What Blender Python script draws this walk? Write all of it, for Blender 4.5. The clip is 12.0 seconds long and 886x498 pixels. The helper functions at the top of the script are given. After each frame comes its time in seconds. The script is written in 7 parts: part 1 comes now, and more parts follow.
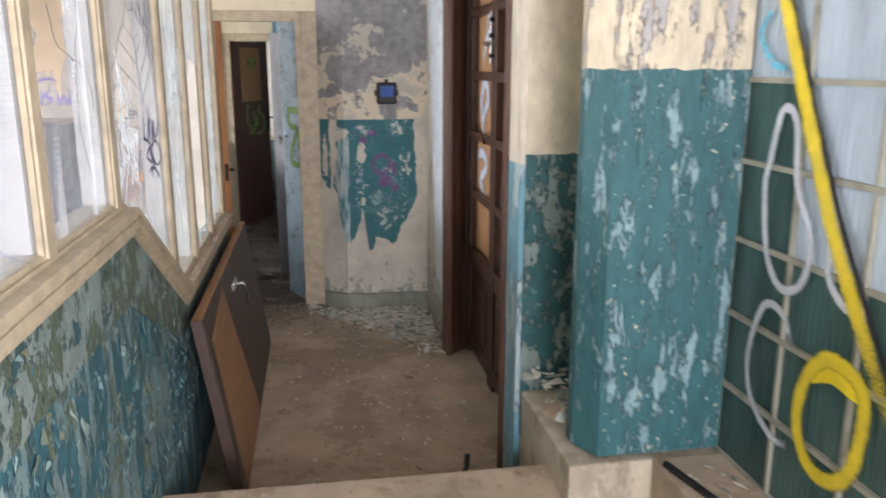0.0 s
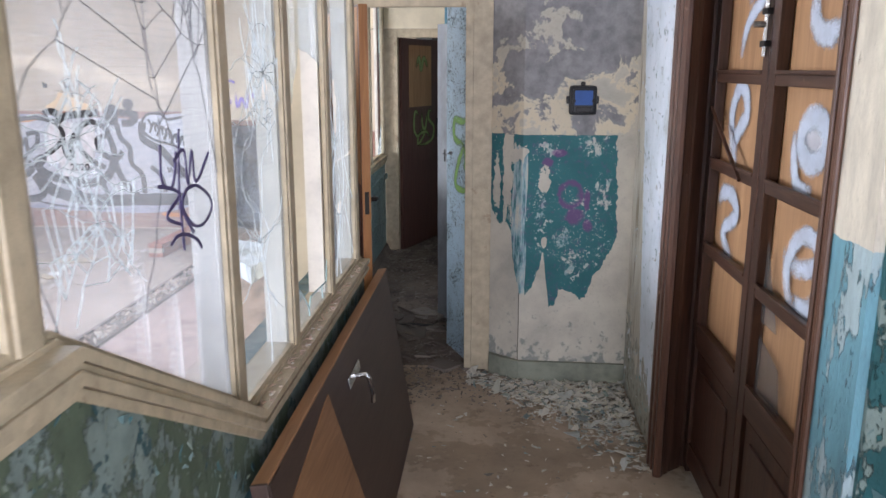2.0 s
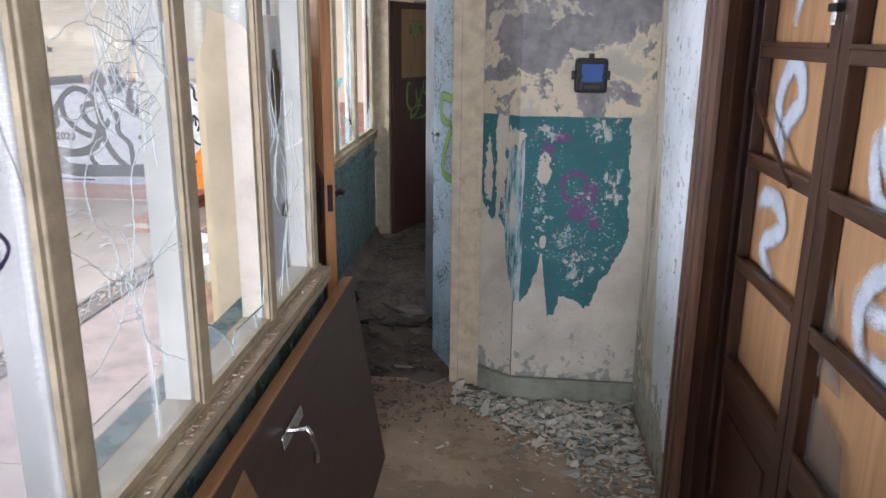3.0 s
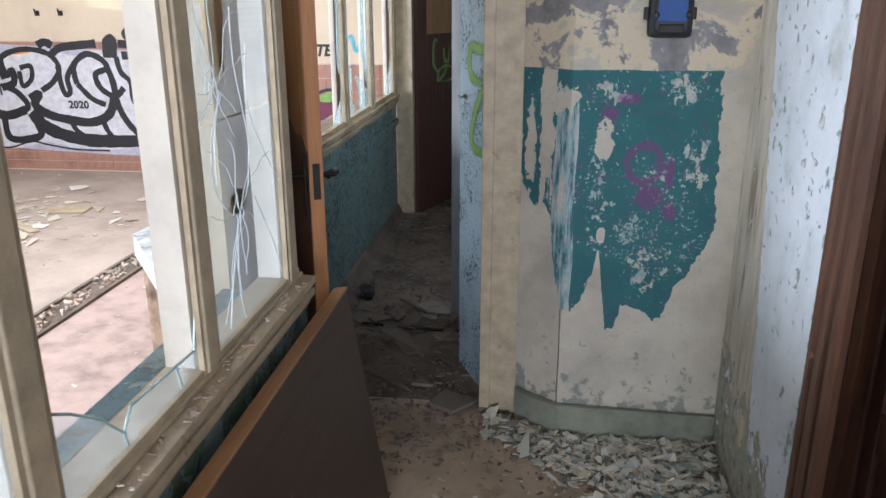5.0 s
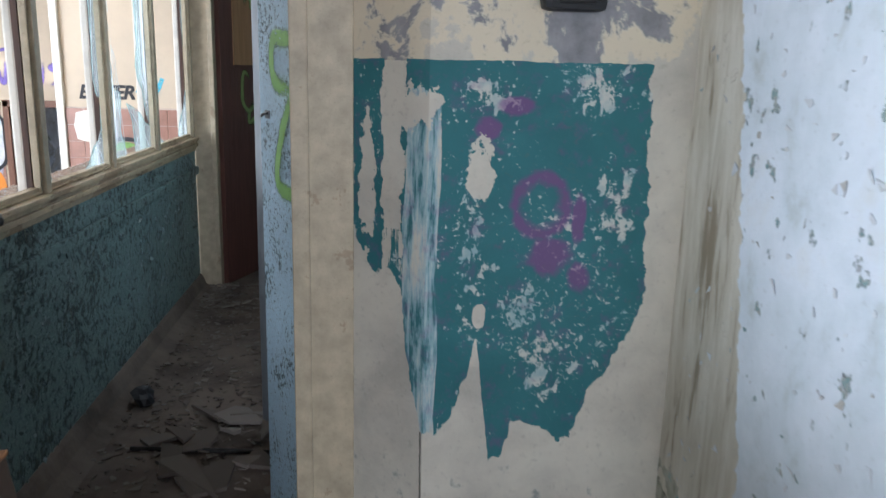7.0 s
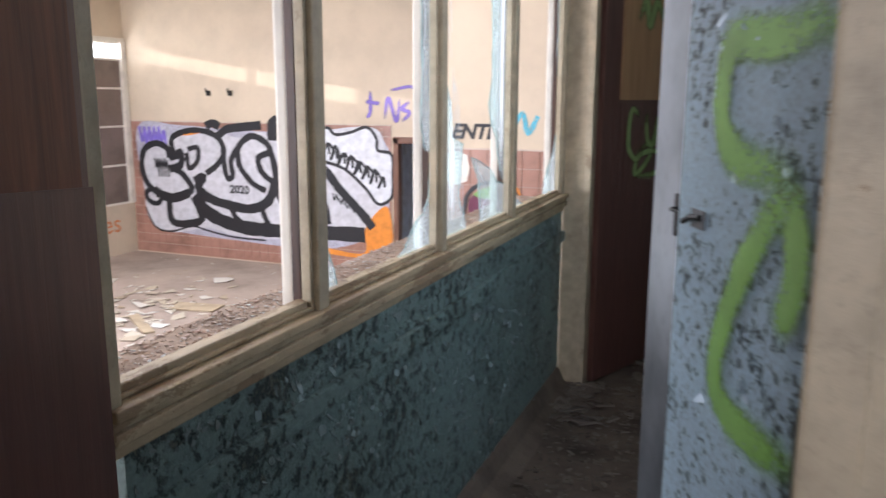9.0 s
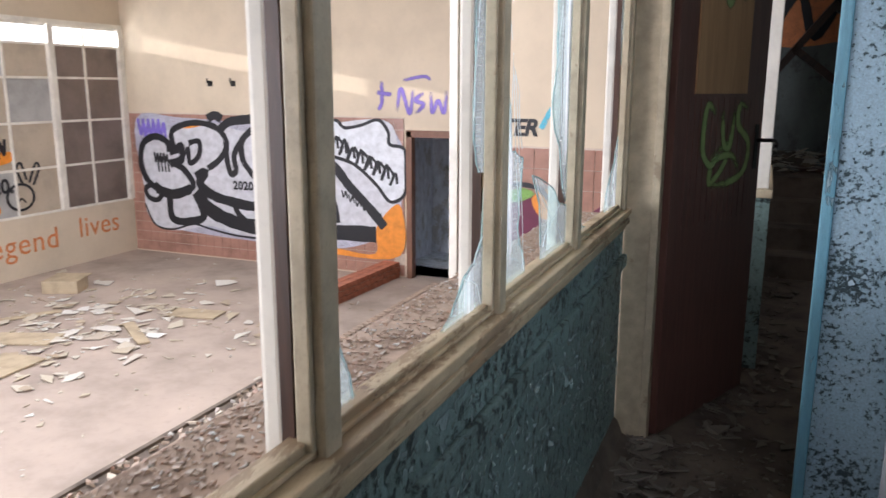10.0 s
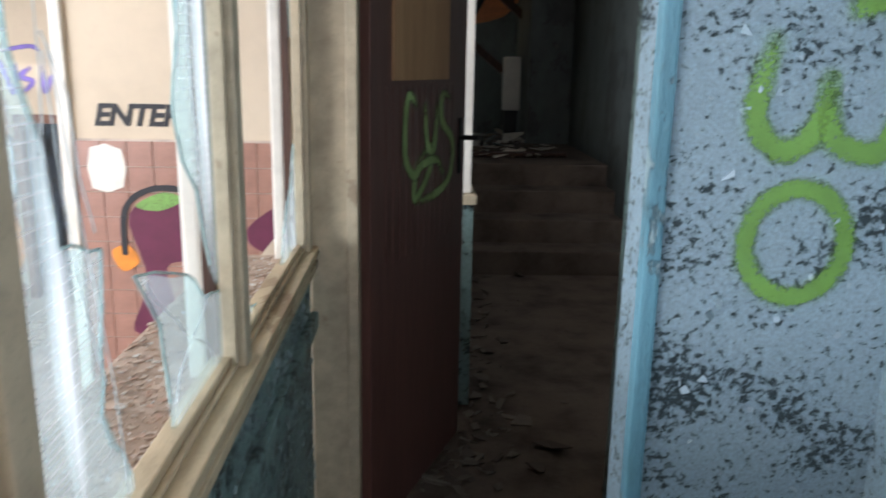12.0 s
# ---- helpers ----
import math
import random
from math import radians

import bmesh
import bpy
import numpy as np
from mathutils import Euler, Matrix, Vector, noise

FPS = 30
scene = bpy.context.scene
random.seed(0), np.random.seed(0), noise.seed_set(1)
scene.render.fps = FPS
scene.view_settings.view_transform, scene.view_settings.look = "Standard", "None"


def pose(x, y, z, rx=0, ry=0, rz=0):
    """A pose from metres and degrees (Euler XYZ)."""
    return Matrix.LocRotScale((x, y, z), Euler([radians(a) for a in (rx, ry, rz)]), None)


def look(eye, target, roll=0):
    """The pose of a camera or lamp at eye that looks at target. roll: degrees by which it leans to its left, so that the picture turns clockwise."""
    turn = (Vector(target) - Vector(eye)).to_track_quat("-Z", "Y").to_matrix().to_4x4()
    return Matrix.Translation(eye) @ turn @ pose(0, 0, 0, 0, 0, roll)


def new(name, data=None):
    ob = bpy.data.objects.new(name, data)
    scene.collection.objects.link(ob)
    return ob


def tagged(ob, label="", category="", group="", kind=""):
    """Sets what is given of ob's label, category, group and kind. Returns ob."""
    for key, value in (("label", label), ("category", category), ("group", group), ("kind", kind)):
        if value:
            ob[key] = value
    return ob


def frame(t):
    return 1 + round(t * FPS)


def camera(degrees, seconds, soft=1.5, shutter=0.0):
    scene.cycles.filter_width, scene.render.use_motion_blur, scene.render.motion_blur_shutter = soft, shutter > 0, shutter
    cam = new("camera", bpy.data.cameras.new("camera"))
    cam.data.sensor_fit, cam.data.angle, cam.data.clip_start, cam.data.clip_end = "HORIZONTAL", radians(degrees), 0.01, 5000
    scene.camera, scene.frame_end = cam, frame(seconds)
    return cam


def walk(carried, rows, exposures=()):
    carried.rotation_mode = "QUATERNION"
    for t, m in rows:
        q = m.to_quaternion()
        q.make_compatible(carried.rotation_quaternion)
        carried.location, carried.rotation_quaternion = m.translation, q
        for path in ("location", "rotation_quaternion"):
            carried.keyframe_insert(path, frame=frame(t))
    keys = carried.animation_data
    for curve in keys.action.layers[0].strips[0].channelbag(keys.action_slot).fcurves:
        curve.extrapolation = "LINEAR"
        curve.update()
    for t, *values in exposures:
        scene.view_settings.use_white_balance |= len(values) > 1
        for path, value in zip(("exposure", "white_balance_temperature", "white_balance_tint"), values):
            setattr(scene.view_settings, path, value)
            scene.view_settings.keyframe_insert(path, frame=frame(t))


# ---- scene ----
cam = camera(59.6, 12.0, shutter=0.3)
METRES, EYE, TILT, LEAN, TURN = 7.0, 1.79, 0.0, 0.0, -9.3
ROWS = [
    (0.0, 0.0, 0.0, 0.0, 0.02, -13.34, -0.1),
    (0.5, 0.0005, 0.0539, 0.0001, 8.09, -12.19, -0.05),
    (1.0, -0.0067, 0.0993, -0.0029, 11.34, -12.59, -0.22),
    (1.5, -0.0213, 0.1498, -0.0008, 12.54, -12.88, -0.12),
    (2.0, -0.025, 0.1969, -0.0041, 13.16, -13.13, -0.04),
    (2.5, -0.024, 0.247, -0.0029, 13.37, -14.15, -0.33),
    (4.5, -0.041, 0.377, -0.0094, 16.0, -18.12, -0.21),
    (5.0, -0.0535, 0.4038, -0.0212, 16.3, -17.81, 0.1),
    (5.5, -0.0554, 0.4306, -0.035, 14.91, -16.9, -0.0),
    (6.0, -0.0539, 0.4642, -0.0485, 8.04, -16.32, -1.33),
    (6.5, -0.067, 0.5048, -0.0581, 3.85, -14.54, -1.56),
    (8.5, -0.1183, 0.6784, -0.0545, 19.44, -10.45, -0.58),
    (9.0, -0.1414, 0.7215, -0.0555, 31.3, -11.05, -0.21),
    (9.5, -0.1671, 0.759, -0.0563, 35.6, -11.68, -0.52),
    (10.0, -0.2044, 0.7968, -0.0531, 31.91, -11.82, -0.15),
    (10.5, -0.223, 0.8317, -0.0554, 26.68, -12.68, -0.06),
    (11.0, -0.2381, 0.876, -0.0546, 21.8, -13.45, -0.46),
    (11.5, -0.2518, 0.9091, -0.055, 16.91, -14.31, -0.72),
    (12.0, -0.2573, 0.93, -0.05, 7.21, -13.36, -1.07),
]
walk(cam, [(t, pose(0, 0, EYE, TILT, LEAN, TURN) @ pose(METRES * x, METRES * y, METRES * z, 90 + pitch, roll, yaw)) for t, x, y, z, yaw, pitch, roll in ROWS],
     [(0.0, 0.0, 7000, 13), (0.8, -0.02, 6650, 13), (1.5, 0.04, 6450, 13), (3.0, 0.04, 6480, 13), (5.0, 0.04, 6350, 9), (5.6, 0.14, 6200, 11), (6.0, 0.2, 6380, 7), (6.5, 0.05, 6050, 5), (8.5, 0.1, 6400, 15), (9.5, -0.08, 6550, 13), (10.2, -0.17, 6500, 12), (10.6, -0.2, 6350, 8), (11.3, -0.15, 6400, 9), (12.0, 0.0, 6450, 8)])

# ---- world, sun, windows' light, fill lamps ----
world = bpy.data.worlds.new("sky")
scene.world = world
world.use_nodes = True
wn = world.node_tree
sky = wn.nodes.new("ShaderNodeTexSky")
sky.sky_type, sky.sun_disc = "NISHITA", False
sky.sun_elevation, sky.sun_rotation = radians(9), radians(253)
wn.links.new(sky.outputs[0], wn.nodes["Background"].inputs[0])
wn.nodes["Background"].inputs[1].default_value = 0.12


def lamp_area(name, m, sx, sy, watts, colour):
    d = bpy.data.lights.new(name, "AREA")
    d.shape, d.size, d.size_y, d.energy, d.color = "RECTANGLE", sx, sy, watts, colour
    ob = new(name, d)
    ob.matrix_world = m
    return ob


sun_d = bpy.data.lights.new("sun", "SUN")
sun_d.energy, sun_d.angle, sun_d.color = 5.0, radians(0.5), (1.0, 0.95, 0.90)
new("sun", sun_d).matrix_world = look((-20, 10, 5), (-19, 10.3, 4.835))
# daylight lamps: assumed unseen windows of the big room, glazed side wall, entrance behind
lamp_area("room_window_light", look((-9.3, 4.0, 1.4), (-4, 7.0, 0.4)), 10.0, 2.6, 1480, (0.93, 0.97, 1.08))
lamp_area("room_skylight", look((-5.2, 9.0, 3.3), (-5.2, 9.01, 0)), 4.0, 6.0, 480, (0.95, 0.98, 1.08))
lamp_area("side_window_light", look((1.30, -0.7, 1.6), (0, 0.5, 1.1)), 2.8, 1.7, 130, (0.90, 0.95, 1.13))
lamp_area("entrance_light", look((0.3, -2.9, 1.9), (0.2, 3, 1.0)), 1.6, 1.5, 172, (0.90, 0.95, 1.13))
# added fill lamp below the closed hall ceiling, lights the steps
lamp_area("stair_fill_light", look((0.1, 10.9, 2.92), (0.1, 13.2, 0.5)), 1.0, 1.4, 9, (0.97, 0.96, 1.05))

lamp_area("clerestory_light", look((-9.60, 12.35, 2.10), (-8.0, 12.35, 2.10)), 5.2, 0.36, 60, (1.0, 1.0, 1.05))
# added fill lamp just off the solid right wall, brightens the passage
lamp_area("passage_fill_light", look((0.025, 7.0, 1.5), (-1.0, 7.1, 0.7)), 0.9, 1.3, 9.0, (0.97, 0.97, 1.08))

# ---- materials ----


def nodes_of(name, rough=0.8, metal=0.0):
    m = bpy.data.materials.new(name)
    m.use_nodes = True
    nt = m.node_tree
    b = nt.nodes["Principled BSDF"]
    b.inputs["Roughness"].default_value = rough
    b.inputs["Metallic"].default_value = metal
    return m, nt, b


def coords(nt, scale=(1, 1, 1), kind="Object", offset=(0, 0, 0)):
    tc, mp = nt.nodes.new("ShaderNodeTexCoord"), nt.nodes.new("ShaderNodeMapping")
    mp.inputs["Scale"].default_value = scale
    mp.inputs["Location"].default_value = offset
    nt.links.new(tc.outputs[kind], mp.inputs[0])
    return mp.outputs[0]


def noise_of(nt, vec, scale, detail=6.0, rough=0.6, distort=0.0):
    n = nt.nodes.new("ShaderNodeTexNoise")
    n.inputs["Scale"].default_value, n.inputs["Detail"].default_value = scale, detail
    n.inputs["Roughness"].default_value, n.inputs["Distortion"].default_value = rough, distort
    nt.links.new(vec, n.inputs["Vector"])
    return n.outputs["Fac"]


def ramp(nt, fac, stops):
    r = nt.nodes.new("ShaderNodeValToRGB")
    while len(r.color_ramp.elements) < len(stops):
        r.color_ramp.elements.new(0.5)
    for e, (p, c) in zip(r.color_ramp.elements, stops):
        e.position, e.color = p, (*c, 1) if not isinstance(c, (int, float)) else (c, c, c, 1)
    nt.links.new(fac, r.inputs[0])
    return r.outputs[0]


def mixc(nt, fac, a, b, blend="MIX"):
    m = nt.nodes.new("ShaderNodeMix")
    m.data_type, m.blend_type = "RGBA", blend
    for sock, v in ((m.inputs[0], fac), (m.inputs[6], a), (m.inputs[7], b)):
        if isinstance(v, (int, float)):
            sock.default_value = v
        elif isinstance(v, tuple):
            sock.default_value = (*v, 1)
        else:
            nt.links.new(v, sock)
    return m.outputs[2]


def calc(nt, op, a, b=0.0, clamp=False):
    m = nt.nodes.new("ShaderNodeMath")
    m.operation, m.use_clamp = op, clamp
    for sock, v in zip(m.inputs, (a, b)):
        if isinstance(v, (int, float)):
            sock.default_value = v
        else:
            nt.links.new(v, sock)
    return m.outputs[0]


def bumped(nt, b, height, strength=0.4, dist=0.01):
    n = nt.nodes.new("ShaderNodeBump")
    n.inputs["Strength"].default_value, n.inputs["Distance"].default_value = strength, dist
    nt.links.new(height, n.inputs["Height"])
    nt.links.new(n.outputs[0], b.inputs["Normal"])


def axis_of(nt, vec, k):
    sp = nt.nodes.new("ShaderNodeSeparateXYZ")
    nt.links.new(vec, sp.inputs[0])
    return sp.outputs[k]


def plain(name, colour, rough=0.7, metal=0.0, vary=0.15, scale=9.0, bump=0.15, stretch=(1, 1, 1)):
    """One coat of colour with grime at two scales and a fine relief."""
    m, nt, b = nodes_of(name, rough, metal)
    v = coords(nt, stretch)
    big, fine = noise_of(nt, v, scale, 5), noise_of(nt, v, scale * 9, 4)
    dark = tuple(c * (1 - 2.2 * vary) for c in colour)
    light = tuple(min(1, c * (1 + vary)) for c in colour)
    c = ramp(nt, big, [(0.3, dark), (0.52, colour), (0.75, light)])
    c = mixc(nt, calc(nt, "MULTIPLY", ramp(nt, fine, [(0.55, 0.0), (0.75, 1.0)]), 0.35), c, dark)
    nt.links.new(c, b.inputs["Base Color"])
    bumped(nt, b, calc(nt, "ADD", big, fine), bump, 0.006)
    return m


def peeling(name, coats, offs, scale=4.0, stretch=(1, 1, 0.6), line=None, upper=None, bump=0.9, rough=0.55, seed=0.0, split=None, cluster=0.0):
    """Old paint: coats from the top one down, each worn through by its own noise (offs: how far).
    line: height (m) above which the coats in upper are used instead."""
    m, nt, b = nodes_of(name, rough)
    v = coords(nt, stretch, "Object", (seed, seed * 0.7, seed * 1.3))

    far = noise_of(nt, v, 5.0, 4, 0.6)

    def stack(cs, os, k):
        col, h = cs[-1], None
        for i in range(len(cs) - 2, -1, -1):
            n = noise_of(nt, v, scale * (1 + 0.55 * i) * k, 9, 0.68, 0.25)
            f = noise_of(nt, v, scale * 11 * k, 4, 0.6)
            mask = ramp(nt, calc(nt, "ADD", n, calc(nt, "ADD", calc(nt, "MULTIPLY", calc(nt, "SUBTRACT", f, 0.5), 0.22), calc(nt, "MULTIPLY", calc(nt, "SUBTRACT", far, 0.5), cluster))), [(os[i] - 0.012, 0.0), (os[i] + 0.012, 1.0)])
            tone = noise_of(nt, v, scale * 2.3, 5)
            shade = ramp(nt, tone, [(0.3, tuple(c * 0.72 for c in cs[i])), (0.6, cs[i]), (0.8, tuple(min(1, c * 1.18) for c in cs[i]))])
            col = mixc(nt, mask, col, shade)
            h = mask if h is None else calc(nt, "ADD", calc(nt, "MULTIPLY", h, 0.6), mask)
        return col, h

    col, h = stack(coats, offs, 1.0)
    if line is not None:
        col2, h2 = stack(upper[0], upper[1], 0.6)
        g = nt.nodes.new("ShaderNodeTexCoord")
        z = axis_of(nt, g.outputs["Object"], 2)
        wob = calc(nt, "MULTIPLY", calc(nt, "SUBTRACT", noise_of(nt, v, 14, 4), 0.5), 0.03)
        up = calc(nt, "GREATER_THAN", calc(nt, "ADD", z, wob), line)
        col = mixc(nt, up, col, col2)
        mh = nt.nodes.new("ShaderNodeMix")
        nt.links.new(up, mh.inputs[0]), nt.links.new(h, mh.inputs[2]), nt.links.new(h2, mh.inputs[3])
        h = mh.outputs[0]
    dirt = noise_of(nt, v, scale * 20, 3, 0.7)
    col = mixc(nt, calc(nt, "MULTIPLY", ramp(nt, dirt, [(0.55, 0.0), (0.8, 1.0)]), 0.3), col, (0.09, 0.08, 0.06))
    nt.links.new(col, b.inputs["Base Color"])
    bumped(nt, b, calc(nt, "ADD", h, calc(nt, "MULTIPLY", dirt, 0.25)), bump, 0.012)
    return m


def wood(name, dark, light, axis=2, rough=0.5, grain=6.0, wear=None, wear_at=0.66):
    m, nt, b = nodes_of(name, rough)
    st = [7.0, 7.0, 7.0]
    st[axis] = 0.5
    v = coords(nt, tuple(st))
    g = noise_of(nt, v, grain, 8, 0.65, 0.8)
    c = ramp(nt, g, [(0.3, dark), (0.5, tuple((p + q) / 2 for p, q in zip(dark, light))), (0.7, light)])
    fine = noise_of(nt, v, grain * 8, 4)
    c = mixc(nt, calc(nt, "MULTIPLY", fine, 0.25), c, tuple(x * 0.5 for x in dark))
    if wear:
        w = noise_of(nt, coords(nt), 11, 7, 0.7)
        c = mixc(nt, ramp(nt, w, [(wear_at - 0.03, 0.0), (wear_at + 0.03, 1.0)]), c, wear)
    nt.links.new(c, b.inputs["Base Color"])
    bumped(nt, b, g, 0.25, 0.003)
    return m


def wired_glass(name, haze=0.35, tint=(0.93, 0.98, 0.98), streak=(1, 3, 0.5), wires=True):
    """Dusty, scratched wired glass: clear where clean, milky where dust and runs lie."""
    m = bpy.data.materials.new(name)
    m.use_nodes = True
    nt = m.node_tree
    nt.nodes.remove(nt.nodes["Principled BSDF"])
    out = nt.nodes["Material Output"]
    clear, gloss, dust, glow = (nt.nodes.new("ShaderNodeBsdf" + k) for k in ("Transparent", "Glossy", "Diffuse", "Translucent"))
    clear.inputs[0].default_value = (*tint, 1)
    gloss.inputs["Roughness"].default_value = 0.04
    dust.inputs[0].default_value = glow.inputs[0].default_value = (0.90, 0.92, 0.94, 1)
    v = coords(nt, streak)
    n = noise_of(nt, v, 2.0, 5, 0.55, 0.6)
    runs = ramp(nt, noise_of(nt, coords(nt, (1, 6.0, 0.45)), 2.4, 4, 0.5, 0.5), [(0.58, 0.0), (0.72, 1.0)])
    f = calc(nt, "MULTIPLY", calc(nt, "ADD", ramp(nt, n, [(0.30, 0.45), (0.75, 1.0)]), calc(nt, "MULTIPLY", runs, 2.2)), haze)
    if wires:
        o = nt.nodes.new("ShaderNodeTexCoord")
        for k, step in ((2, 72.0),):
            w = calc(nt, "FRACT", calc(nt, "MULTIPLY", axis_of(nt, o.outputs["Object"], k), step))
            f = calc(nt, "ADD", f, calc(nt, "MULTIPLY", calc(nt, "LESS_THAN", w, 0.09), 0.10), True)
    a, b2, c2 = (nt.nodes.new("ShaderNodeMixShader") for _ in range(3))
    b2.inputs[0].default_value = 0.75
    nt.links.new(dust.outputs[0], b2.inputs[1]), nt.links.new(glow.outputs[0], b2.inputs[2])
    nt.links.new(f, a.inputs[0]), nt.links.new(clear.outputs[0], a.inputs[1]), nt.links.new(b2.outputs[0], a.inputs[2])
    lw = nt.nodes.new("ShaderNodeLayerWeight")
    fr = calc(nt, "ADD", calc(nt, "MULTIPLY", calc(nt, "POWER", lw.outputs["Facing"], 5.0), 0.30), 0.025)
    nt.links.new(fr, c2.inputs[0]), nt.links.new(a.outputs[0], c2.inputs[1]), nt.links.new(gloss.outputs[0], c2.inputs[2])
    nt.links.new(c2.outputs[0], out.inputs[0])
    return m


